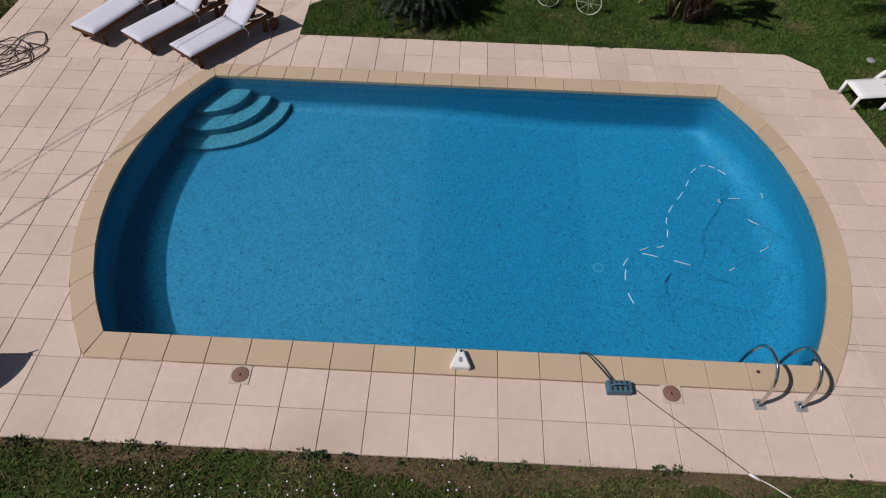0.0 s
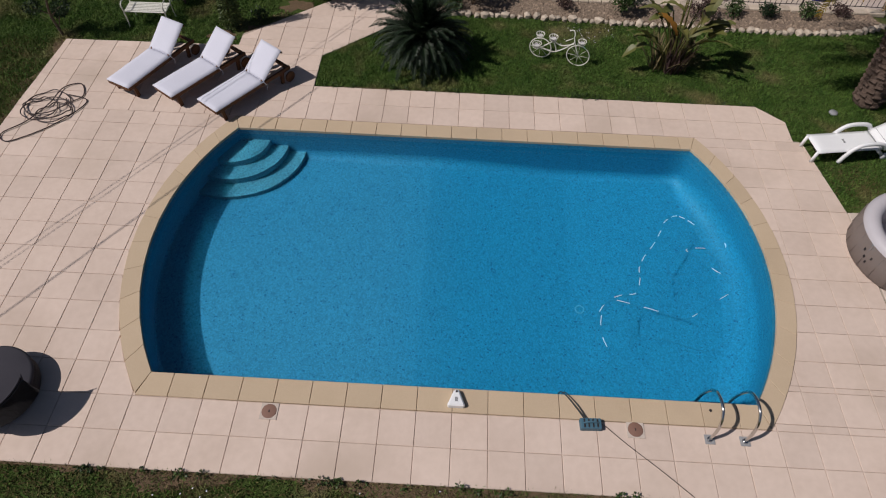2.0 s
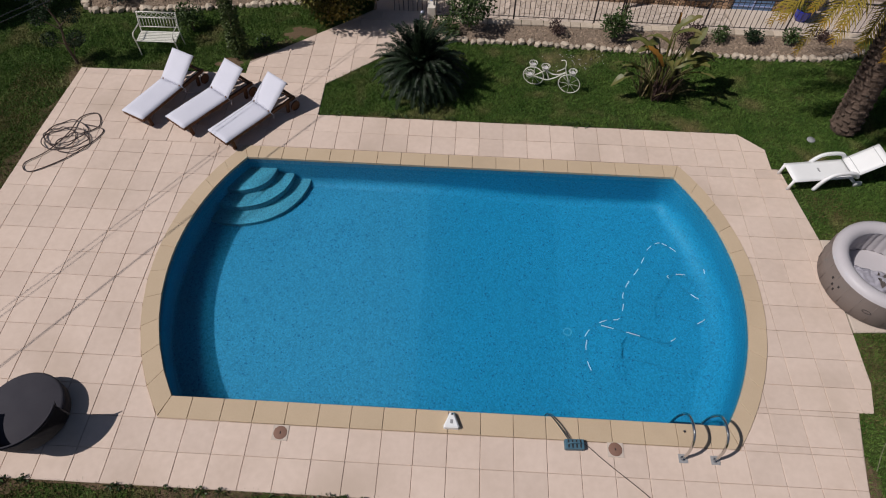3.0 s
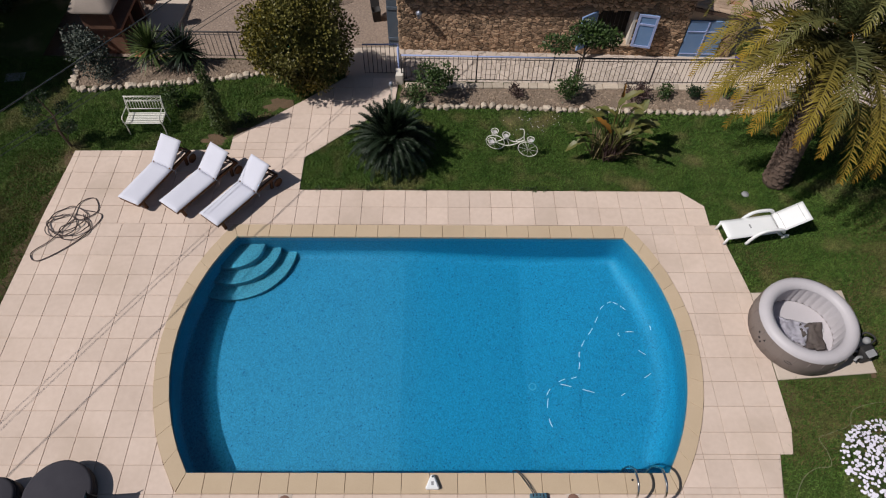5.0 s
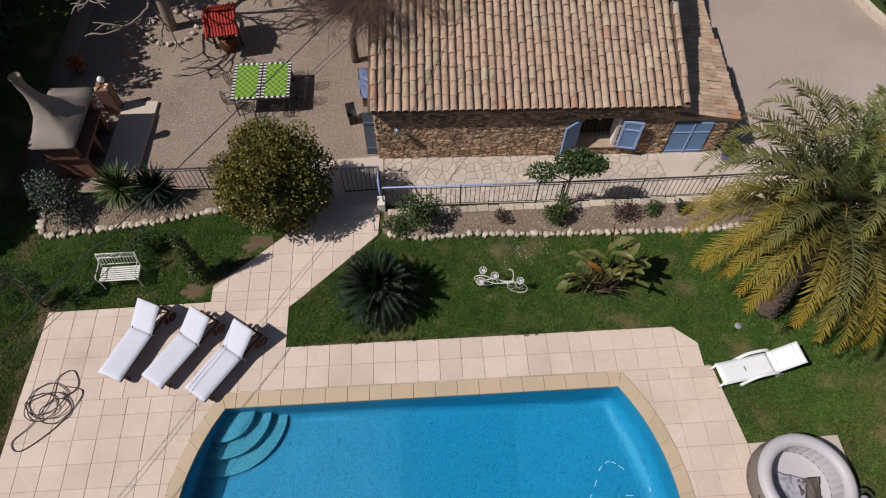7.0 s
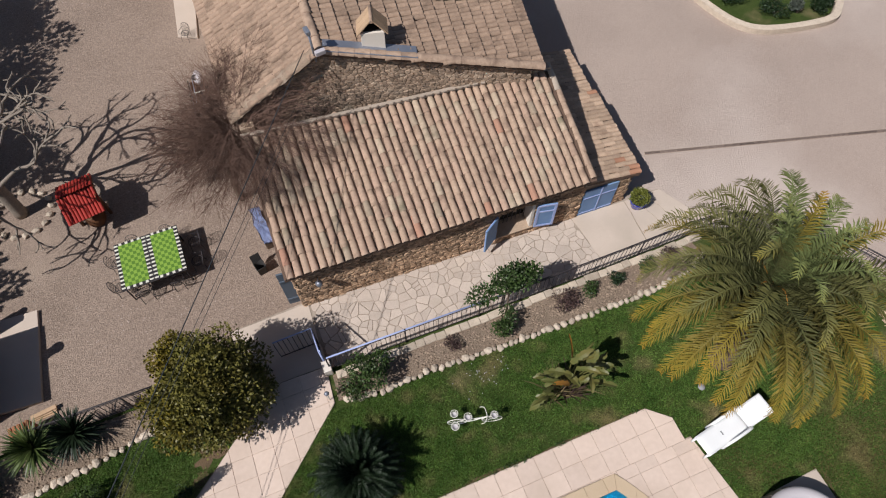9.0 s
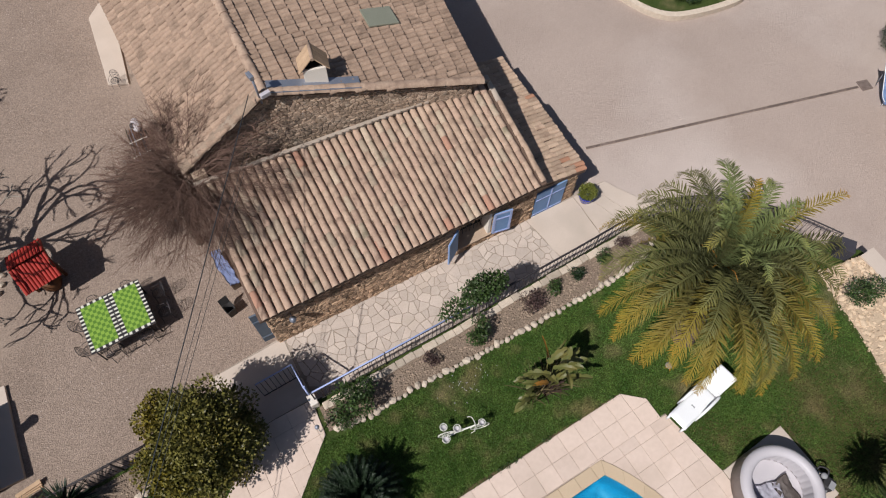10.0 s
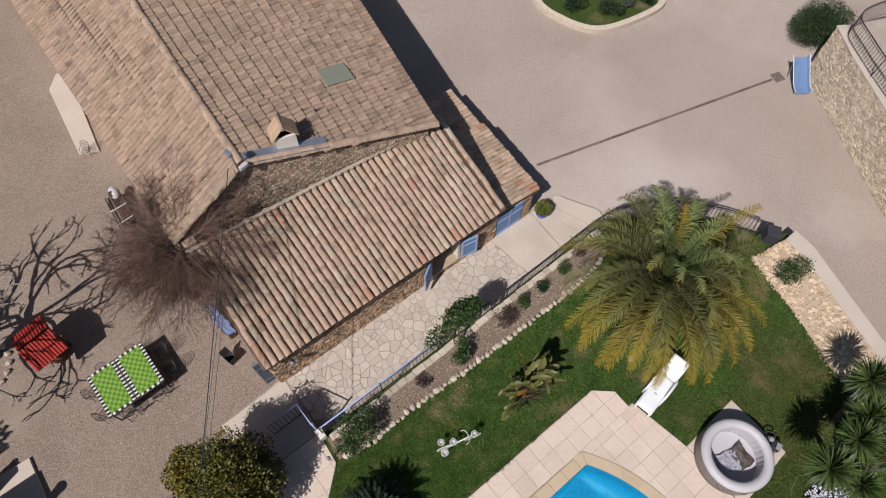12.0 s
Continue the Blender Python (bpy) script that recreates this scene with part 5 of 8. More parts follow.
def plastic_lounger(m):
    e = thing("plastic_lounger", m, "white moulded resin sun lounger on the lawn", "sun lounger")
    Z, W = 0.30, 0.62
    part("seat", pad_shape(bmesh.new(), 1.28, W, 0.04, (0, 0, Z), (0, 0, 0), 0.0), M_WPLAST, e)
    # no hole is cut: its shade is put into a grey plate
    part("slot", boxm((0.035, 0.13, 0.004), (0.62, 0, Z + 0.041), (0, 0, 0), 0.001), M_GREY, e, "grey plate standing for the shaded grip hole in the seat")
    back = part("back", pad_shape(bmesh.new(), 0.72, W, 0.04, (1.27, 0, Z + 0.02), (0, -35, 0), 0.0), M_WPLAST, e)
    # grey strips on the back: shade of grooves put into colour
    for k in range(2):
        a = radians(35)
        d = 0.12 + 0.46 * k
        part("groove", boxm((0.008, W - 0.1, 0.006), (1.27 + d * math.cos(a) - 0.018, 0, Z + 0.058 + d * math.sin(a)), (0, -35, 0)), M_GREY, back)
    for s in (-1, 1):
        y = s * (W / 2 + 0.02)
        part("arm", tube(bmesh.new(), curve_pts([(0.52, y, 0.02), (0.62, y, 0.30), (0.78, y, 0.47), (1.02, y, 0.50), (1.22, y, 0.46), (1.32, y, 0.34)], 5), 0.045, 8), M_WPLAST, e)
        part("leg", tube(bmesh.new(), [(0.02, s * (W / 2 - 0.05), Z + 0.02), (-0.02, s * (W / 2 - 0.05), 0.0)], 0.034, 8), M_WPLAST, e)
        part("leg", tube(bmesh.new(), [(1.20, s * (W / 2 - 0.03), Z), (1.42, s * (W / 2 - 0.03), 0.09)], 0.034, 8), M_WPLAST, e)
        part("wheel", lathe(bmesh.new(), [(0.0, -0.02), (0.085, -0.02), (0.095, 0.0), (0.085, 0.02), (0.0, 0.02)], 18, pose(1.46, s * (W / 2), 0.095, 90, 0, 0)), M_WPLAST, e)
    return e


plastic_lounger(pose(11.02, 6.07, ZL, 0, 0, 9) @ Matrix.Diagonal((0.97, 0.82, 0.9, 1)))

# inflatable spa
spa = thing("inflatable_spa", (11.98, 3.68, 0.004), "round taupe and pale grey inflatable spa, drained and uncovered", "hot tub")
R = 0.97
prof = [(0.60, 0.0), (R - 0.04, 0.0), (R, 0.04), (R + 0.005, 0.35), (R - 0.015, 0.55)]
part("outer_wall", lathe(bmesh.new(), prof, 48, None, False), M_TAUPE, spa, "quilted taupe vinyl wall")
prof = [(R - 0.015, 0.55), (R - 0.03, 0.61), (R - 0.10, 0.665), (R - 0.19, 0.665), (R - 0.26, 0.62), (R - 0.28, 0.56)]
part("rim", lathe(bmesh.new(), prof, 48, None, False), M_PALEV, spa, "pale grey rounded rim")
bm = bmesh.new()
seg = 96
rows = []
for z in (0.57, 0.45, 0.25, 0.06):
    rows.append([bm.verts.new(((R - 0.275 + (0.018 if k % 3 else -0.012)) * math.cos(2 * math.pi * k / seg), (R - 0.275 + (0.018 if k % 3 else -0.012)) * math.sin(2 * math.pi * k / seg), z)) for k in range(seg)])
for a, b in zip(rows, rows[1:]):
    for k in range(seg):
        bm.faces.new((a[k], b[k], b[(k + 1) % seg], a[(k + 1) % seg])).smooth = True
part("inner_wall", bm, M_PALEV, spa, "ribbed pale grey inner wall")
part("floor", lathe(bmesh.new(), [(0.0, 0.06), (R - 0.27, 0.06)], 48, None, False), M_PALEV, spa)
for k in range(24):
    a = 2 * math.pi * k / 24
    part("quilt_seam", tube(bmesh.new(), [((R + 0.005) * math.cos(a), (R + 0.005) * math.sin(a), 0.06), ((R - 0.005) * math.cos(a), (R - 0.005) * math.sin(a), 0.53)], 0.006, 5), M_TAUPE, spa)
for a, z, w in ((191, 0.36, 0.035), (195, 0.26, 0.04), (202, 0.33, 0.03), (199, 0.20, 0.03)):
    m = pose((R + 0.006) * math.cos(radians(a)), (R + 0.006) * math.sin(radians(a)), z, 0, 0, a)
    part("valve_tab", boxm((0.008, w, 0.05), (0, 0, 0), bevel=0.003), M_DARK, spa, "small dark valve tab").matrix_basis = m
m = pose((R + 0.004) * math.cos(radians(236)), (R + 0.004) * math.sin(radians(236)), 0.30, 0, 90, 236)
part("badge", ring_tube(bmesh.new(), (0, 0, 0), 0.055, 0.005, 18, "Z"), M_DARK, spa, "dark oval badge").matrix_basis = m @ Matrix.Diagonal((0.6, 1.3, 1, 1))
part("filter_cap", lathe(bmesh.new(), [(0.0, 0.0), (0.045, 0.0), (0.04, 0.05), (0.0, 0.055)], 16, pose(0.48, 0.0, 0.06)), M_WPLAST, spa)


def crumpled(name, nx, ny, lx, ly, m, material, label, cat, amp=0.05, seed=0.0):
    bm = bmesh.new()
    vs = {}
    for i in range(nx + 1):
        for j in range(ny + 1):
            x, y = (i / nx - 0.5) * lx, (j / ny - 0.5) * ly
            z = amp * (1.0 + noise.noise(Vector((x * 6 + seed, y * 5, seed))) + 0.6 * noise.noise(Vector((x * 14, y * 15 + seed, 2))))
            vs[i, j] = bm.verts.new((x + 0.06 * noise.noise(Vector((x * 4, y * 4, seed + 5))), y + 0.06 * noise.noise(Vector((x * 4, y * 4, seed + 9))), max(z, 0.006)))
    for i in range(nx):
        for j in range(ny):
            bm.faces.new((vs[i, j], vs[i + 1, j], vs[i + 1, j + 1], vs[i, j + 1])).smooth = True
    bmesh.ops.solidify(bm, geom=list(bm.faces), thickness=0.006)
    ob = part(name, bm, material)
    ob.matrix_basis = m
    return tagged(ob, label, cat)


crumpled("spa_liner", 22, 18, 0.62, 0.5, pose(11.83, 3.66, 0.075, 0, 0, -24), M_PURPLE, "crumpled pale lilac cover lying in the drained spa", "cover", 0.06, 1.7)
crumpled("spa_cover", 18, 16, 0.46, 0.62, pose(12.22, 3.52, 0.075, 0, 0, -8), M_TAUPE, "crumpled taupe vinyl cover lying in the drained spa", "cover", 0.06, 4.2)
pump = thing("spa_pump", pose(13.13, 3.14, 0.005, 0, 0, 20), "dark pump unit standing beside the spa", "pump")
part("body", boxm((0.30, 0.26, 0.30), (0, 0, 0), bevel=0.05), M_RUBBER, pump)
part("panel", boxm((0.20, 0.14, 0.02), (-0.02, -0.07, 0.30), (8, 0, 0), 0.01), M_GREY, pump, "pale control panel")
for y in (-0.06, 0.08):
    part("hose", tube(bmesh.new(), curve_pts([(-0.1, y, 0.16), (-0.24, y + 0.03, 0.22), (-0.34, y, 0.18)], 4), 0.03, 8), M_GREY, pump)
part("filter_head", lathe(bmesh.new(), [(0.0, 0.0), (0.07, 0.0), (0.075, 0.08), (0.05, 0.12), (0.0, 0.12)], 16, pose(0.06, 0.18, 0.28)), M_GREY, pump)
part("hose_loop", tube(bmesh.new(), curve_pts([(0.1, 0.1, 0.3), (0.24, 0.16, 0.36), (0.2, 0.34, 0.3), (0.02, 0.3, 0.2)], 5), 0.022, 7), M_RUBBER, pump)

# round daybed with a low wrap-round back
day = thing("daybed", (-1.86, 0.43, 0), "round dark rattan daybed with charcoal cushion and low curved back", "daybed")
RD = 0.58
part("base", lathe(bmesh.new(), [(RD - 0.06, 0.0), (RD - 0.02, 0.02), (RD, 0.08), (RD, 0.22), (RD - 0.02, 0.24), (0.0, 0.24)], 48), M_DARK, day, "woven dark rattan drum")
part("cushion", lathe(bmesh.new(), [(0.0, 0.24), (RD - 0.04, 0.24), (RD, 0.26), (RD, 0.29), (RD - 0.04, 0.31), (0.0, 0.315)], 48), M_CUSH_D, day, "charcoal round cushion")
bm = bmesh.new()
lo, hi = [], []
for k in range(33):
    a = radians(4 - 176 * k / 32)
    lo.append(Vector(((RD + 0.01) * math.cos(a), (RD + 0.01) * math.sin(a), 0.06)))
    hi.append(Vector(((RD + 0.05) * math.cos(a) + 0.08, (RD + 0.05) * math.sin(a) - 0.12, 0.71)))
vl, vh = [bm.verts.new(p) for p in lo], [bm.verts.new(p) for p in hi]
for k in range(32):
    bm.faces.new((vl[k], vl[k + 1], vh[k + 1], vh[k])).smooth = True
bmesh.ops.solidify(bm, geom=list(bm.faces), thickness=0.035)
part("back_shell", bm, M_DARK, day, "curved woven rattan back")
for r, dz in ((0.014, 0.015), (0.010, -0.03)):
    part("rim_cane", tube(bmesh.new(), [p + Vector((0, 0, dz)) for p in hi], r, 6), M_CUSH_D, day, "smooth cane along the rim")
part("rim_end", tube(bmesh.new(), [hi[0] + Vector((0, 0, -0.04)), hi[0] + Vector((0.02, 0.03, 0.07))], 0.014, 6, True, 0.006), M_CUSH_D, day)
stool = thing("footstool", pose(-2.86, 0.35, 0, 0, 0, 0), "low dark rattan footstool beside the daybed", "footstool")
part("base", lathe(bmesh.new(), [(0.30, 0.0), (0.36, 0.04), (0.36, 0.30), (0.0, 0.32)], 28), M_DARK, stool)
part("cushion", lathe(bmesh.new(), [(0.0, 0.32), (0.34, 0.32), (0.35, 0.37), (0.30, 0.40), (0.0, 0.405)], 28), M_CUSH_D, stool)


def skimmer(m):
    e = thing("skimmer_lid", m, "square white skimmer frame with a round terracotta-brown cover", "skimmer")
    part("frame", boxm((0.24, 0.24, 0.012), (0, 0, 0), bevel=0.003), M_FLAG, e)
    part("cover", lathe(bmesh.new(), [(0.0, 0.014), (0.098, 0.014), (0.104, 0.012)], 28), M_CLAYB, e, "round brown cover")
    # dark plate on the cover, coloured as the shade inside a lift hole
    part("lift_hole", boxm((0.016, 0.035, 0.002), (0.0, 0.0, 0.0145)), M_DARK, e)
    return e


sk = skimmer(pose(1.965, 0.375, 0.001))
copy_thing(sk, pose(7.03, 0.405, 0.001))

alarm = thing("pool_alarm", pose(4.55, 0.665, 0.023) @ Matrix.Scale(0.76, 4), "white triangular pool alarm on the coping", "pool alarm")
bm = bmesh.new()
prism(bm, [(-0.135, -0.13), (0.135, -0.13), (0.16, -0.10), (0.055, 0.16), (0.025, 0.19), (-0.025, 0.19), (-0.055, 0.16), (-0.16, -0.10)], 0.0, 0.13, 0.03)
part("body", bm, M_WPLAST, alarm)
part("keypad", boxm((0.055, 0.085, 0.004), (0, -0.01, 0.13)), M_GREY, alarm, "grey keypad")
part("button", lathe(bmesh.new(), [(0.0, 0.0), (0.02, 0.0), (0.018, 0.02), (0.0, 0.022)], 12, pose(0, 0.14, 0.128)), M_DARK, alarm)

unit = thing("cleaner_transformer", pose(6.405, 0.425, 0.002, 0, 0, 2), "grey-blue power box of a pool cleaner on the paving", "power box")
part("body", boxm((0.29, 0.15, 0.10), (0, 0, 0), bevel=0.015), M_TEAL, unit)
part("grip", tube(bmesh.new(), curve_pts([(-0.10, 0, 0.10), (-0.06, 0, 0.14), (0.06, 0, 0.14), (0.10, 0, 0.10)], 4), 0.012, 7), M_TEAL, unit)
for k in range(4):
    part("rib", boxm((0.02, 0.12, 0.006), (-0.09 + 0.06 * k, 0, 0.10)), M_DARK, unit)
cab = thing("power_cable", (0, 0, 0), "thin dark cable across the paving and lawn", "cable")
part("cable", tube(bmesh.new(), curve_pts([(6.54, 0.45, 0.05), (6.62, 0.42, 0.02), (6.9, 0.18, 0.012), (7.3, -0.14, 0.012), (7.66, -0.45, 0.012), (7.72, -0.52, 0.01)], 6), 0.0048, 6), M_HOSE, cab)
part("cable_end", tube(bmesh.new(), curve_pts([(7.72, -0.52, 0.01), (7.9, -0.60, 0.0), (8.3, -0.85, -0.01), (8.8, -1.05, -0.015)], 6), 0.008, 6), M_WPAINT, cab, "pale end of the cable")
part("plug", tube(bmesh.new(), [(7.70, -0.50, 0.015), (7.80, -0.56, 0.01)], 0.016, 7), M_WPLAST, cab)
part("lead", tube(bmesh.new(), curve_pts([(6.33, 0.48, 0.08), (6.2, 0.70, 0.05), (6.08, 0.865, 0.035), (6.03, 0.93, -0.06), (6.02, 0.95, -0.3)], 6), 0.008, 6), M_CABLE, cab, "twin lead going into the water")
part("lead", tube(bmesh.new(), curve_pts([(6.36, 0.49, 0.07), (6.25, 0.70, 0.05), (6.12, 0.865, 0.035), (6.08, 0.93, -0.06), (6.07, 0.95, -0.3)], 6), 0.007, 6), M_CABLE, cab)

rail = thing("pool_ladder", (0, 0, 0), "polished steel pool ladder handrails on square foot plates", "pool ladder")
for x in (8.03, 8.51):
    pts = [(x, 0.325, 0.0), (x, 0.335, 0.30), (x, 0.39, 0.50), (x, 0.50, 0.61), (x, 0.66, 0.61), (x, 0.82, 0.50), (x, 0.92, 0.24), (x, 0.97, -0.1), (x, 0.97, -0.8)]
    r = part("handrail", tube(bmesh.new(), curve_pts(pts, 7), 0.0215, 12), M_STEEL, rail)
    part("foot_plate", boxm((0.135, 0.135, 0.010), (x, 0.325, 0.002), bevel=0.004), M_GREY, r)
    part("socket", lathe(bmesh.new(), [(0.040, 0.012), (0.034, 0.03), (0.024, 0.032)], 16, pose(x, 0.325, 0)), M_STEEL, r)
for k in range(3):
    part("rung", boxm((0.48, 0.075, 0.025), (8.27, 0.97, -0.35 - 0.22 * k), bevel=0.008), M_STEEL, rail)
bolt = tagged(part("anchor_cap", lathe(bmesh.new(), [(0.0, 0.022), (0.022, 0.022), (0.02, 0.03), (0.0, 0.03)], 10, pose(8.12, 0.74, 0)), M_DARK), "small dark cap on the coping", "cap")

# floating cleaner hose with white floats
fh = thing("floating_hose", (0, 0, ZW), "thin floating hose with white floats drifting on the pool", "pool hose")
LOOP = [(8.63, 4.22), (8.45, 4.38), (8.28, 4.43), (8.08, 4.28), (7.97, 4.05), (7.82, 3.78), (7.62, 3.5), (7.50, 3.25), (7.48, 3.02), (7.38, 2.75), (7.15, 2.70), (6.91, 2.57), (6.74, 2.33), (6.66, 2.0), (6.65, 1.7)]
LOOP2 = [(6.86, 1.63), (6.76, 1.9), (6.77, 2.25), (6.93, 2.58), (7.31, 2.53), (7.74, 2.41), (8.05, 2.32), (8.23, 2.37), (8.42, 2.52), (8.62, 2.66), (8.9, 2.85), (9.0, 3.1), (8.74, 3.3), (8.6, 3.5), (8.35, 3.68), (8.6, 3.74), (8.95, 3.71), (9.05, 3.85), (8.9, 4.07)]
LOOP3 = [(6.1, 1.1), (5.95, 1.4), (6.26, 1.54), (6.6, 1.45), (7.0, 1.75), (7.4, 2.15), (7.9, 2.1), (8.5, 1.95), (8.95, 2.3), (9.1, 2.75), (8.8, 2.95), (8.4, 3.1), (8.1, 3.5), (8.5, 3.95), (9.0, 3.8), (8.9, 3.4), (8.3, 3.4), (7.9, 2.9), (7.75, 2.35)]
for lp, z, r, mt, lb in ((LOOP, -0.01, 0.004, M_SUNK, ""), (LOOP2, -0.01, 0.004, M_SUNK, ""), (LOOP3, -0.5, 0.0045, M_SUNK, "thin cable sunk under the water")):
    part("hose", tube(bmesh.new(), curve_pts([(x, y, z) for x, y in lp], 6), r, 6), mt, fh, lb)
for lp, fr in ((LOOP, (0.02, 0.08, 0.14, 0.20, 0.30, 0.37, 0.45, 0.52, 0.60, 0.68, 0.76, 0.86)), (LOOP2, (0.03, 0.10, 0.20, 0.26, 0.40, 0.55, 0.68, 0.80, 0.86, 0.97))):
    pts = curve_pts([(x, y, 0.012) for x, y in lp], 8)
    for f in fr:
        k = min(int(f * (len(pts) - 7)), len(pts) - 7)
        part("float", tube(bmesh.new(), pts[k : k + 5], 0.0062, 8), M_CLOTH, fh, "white float sleeve")

coil = thing("garden_hose", pose(-3.73, 6.28, 0.0), "brown garden hose lying in a loose tangled coil", "garden hose")
hr = random.Random(2)
pts = []
a = 0.0
for k in range(62):
    rr = 0.34 + 0.12 * math.sin(k * 0.23) + hr.uniform(-0.02, 0.02)
    cx, cy = 0.16 * math.sin(k * 0.075), 0.14 * math.cos(k * 0.11)
    pts.append((cx + rr * 1.1 * math.cos(a), cy + rr * 0.85 * math.sin(a), 0.02 + 0.012 * (k % 5)))
    a += 0.42
part("coil", tube(bmesh.new(), curve_pts(pts, 4), 0.0110, 6), M_HOSE, coil)
part("loop", tube(bmesh.new(), curve_pts([(0.3, 0.15, 0.03), (0.58, 0.40, 0.02), (0.40, 0.78, 0.02), (0.10, 0.62, 0.03), (0.05, 0.1, 0.06), (-0.2, -0.4, 0.03), (-0.52, -0.75, 0.02), (-0.30, -0.95, 0.02), (0.25, -0.55, 0.02), (0.62, -0.05, 0.02), (0.70, 0.3, 0.02), (0.3, 0.42, 0.03)], 8), 0.0110, 6), M_HOSE, coil)

# ---- garden ----


def bed(name, poly, label):
    bm = bmesh.new()
    prism(bm, poly, -0.10, 0.012)
    top = [f for f in bm.faces if f.normal.z > 0.5]
    bmesh.ops.triangulate(bm, faces=top)
    ob = tagged(part(name, bm, M_SOIL), label, "flower bed", kind="structure")
    return ob


def edging(pts, spacing, size, rnd, label, parent_name="edging_stones"):
    e = tagged(new(parent_name), label, "edging", kind="structure")
    line = curve_pts([(x, y, 0) for x, y in pts], 24)
    run, last = 0.0, line[0]
    for p in line[1:]:
        run += (p - last).length
        last = p
        if run > spacing:
            run = 0.0
            s = size * rnd.uniform(0.75, 1.3)
            ob = part("edging_stone", rock(bmesh.new(), (0, 0, 0), (s, s * 0.80, s * 0.72), rnd, 1, 0.7), M_ROCK, e)
            ob.location = (p.x + rnd.uniform(-0.02, 0.02), p.y + rnd.uniform(-0.03, 0.03), ZL)
    return e


BED_A = [(3.62, 10.32), (4.6, 10.18), (7.0, 10.18), (9.5, 10.08), (12.0, 10.05), (13.2, 10.15), (14.0, 10.5), (13.9, 10.92), (3.66, 10.98)]
bed("flower_bed_house", BED_A, "bare brown planting bed below the railing")
BED_B = [(-5.02, 10.85), (-3.9, 10.84), (-2.05, 11.06), (-0.6, 11.32), (0.3, 11.5), (0.3, 11.93), (-5.15, 11.95)]
bed("flower_bed_barbecue", BED_B, "brown planting bed beside the barbecue")
rnd = random.Random(17)
edging([(3.62, 10.28), (4.6, 10.14), (5.9, 10.17), (7.7, 10.08), (9.5, 10.03), (11.0, 10.0), (12.2, 10.02), (13.2, 10.1), (14.1, 10.45)], 0.145, 0.19, rnd, "row of pale boulders along the lawn")
edging([(-5.15, 11.9), (-5.12, 11.3), (-5.02, 10.85), (-4.6, 10.72), (-3.9, 10.80), (-2.05, 11.02), (-0.6, 11.28), (0.35, 11.45)], 0.14, 0.19, rnd, "row of pale boulders round the barbecue bed")
kerb = tagged(new("kerb"), "pale stone kerb on the retaining wall", "kerb", kind="structure")
x = 3.75
while x < 13.9:
    w = rnd.uniform(0.22, 0.46)
    ob = part("kerb_stone", boxm((w - 0.012, 0.20, 0.10), (0, 0, -0.04), bevel=0.018), M_ROCK, kerb)
    ob.matrix_basis = pose(x + w / 2, 10.93 + rnd.uniform(-0.02, 0.02), rnd.uniform(-0.01, 0.01), 0, 0, rnd.uniform(-3, 3))
    x += w


def railing(name, pts, z, height, gap, label, top_mat, bar_mat=None, splay=0.0):
    """A railing along plan points: top and bottom rail, one bar each `gap`."""
    bar_mat = bar_mat or M_IRON
    e = thing(name, (0, 0, 0), label, "railing")
    line = curve_pts([(x, y, 0) for x, y in pts], 10) if len(pts) > 2 else [Vector((*p, 0)) for p in pts]
    P = [Vector((p.x, p.y, 0)) for p in line]
    part("top_rail", tube(bmesh.new(), [p + Vector((0, 0, z + height)) for p in P], 0.022, 6), top_mat, e)
    for h in (0.10, height - 0.09):
        part("cross_rail", tube(bmesh.new(), [p + Vector((0, 0, z + h)) for p in P], 0.010, 5), bar_mat, e)
    bar = mesh_of("bar", tube(bmesh.new(), [(0, 0, 0.08), (0, 0, height)], 0.008, 5), bar_mat)
    post = mesh_of("post", tube(bmesh.new(), [(0, 0, 0), (0, 0, height + 0.03)], 0.020, 6), bar_mat)
    run, k, nxt = 0.0, 0, 0.0
    total = sum((b - a).length for a, b in zip(P, P[1:]))
    n = max(1, round(total / gap))
    for i in range(n + 1):
        d = total * i / n
        acc = 0.0
        for a, b in zip(P, P[1:]):
            l = (b - a).length
            if acc + l >= d - 1e-6:
                q = a + (b - a) * ((d - acc) / l)
                break
            acc += l
        is_post = i % 16 == 0 or i == n
        ob = part("post" if is_post else "bar", post if is_post else bar, None, e)
        ob.location = (q.x, q.y, z)
    return e


railing("railing", [(3.66, 11.13), (8.25, 11.06)], 0.0, 0.86, 0.125, "iron railing with a pale blue handrail above the terrace", M_LBLUE)
railing("railing", [(8.30, 11.06), (11.5, 11.04), (14.0, 11.05), (15.0, 10.85), (16.3, 10.1), (17.4, 8.85), (18.1, 7.65)], 0.0, 0.86, 0.125, "dark wrought-iron railing along the retaining wall", M_IRON)
railing("railing", [(-2.95, 12.02), (0.4, 11.99)], 0.0, 0.86, 0.125, "dark wrought-iron railing above the gravel court", M_IRON)
gp = thing("gate_post", (3.60, 11.16, 0), "white plastered gate post with a pale blue upright", "gate post")
part("pier", boxm((0.20, 0.30, 0.34), (0.0, 0.0, -0.05), bevel=0.02), M_PLASTER, gp)
part("upright", tube(bmesh.new(), [(-0.02, 0.16, -0.7), (-0.02, 0.16, 0.95)], 0.028, 8), M_LBLUE, gp)
gate = thing("garden_gate", pose(3.56, 11.34, 0), "pale blue metal gate standing open at the steps", "gate")
part("frame_rail", tube(bmesh.new(), [(0, 0, 0.80), (-0.03, 0.88, 0.34)], 0.020, 6), M_LBLUE, gate)
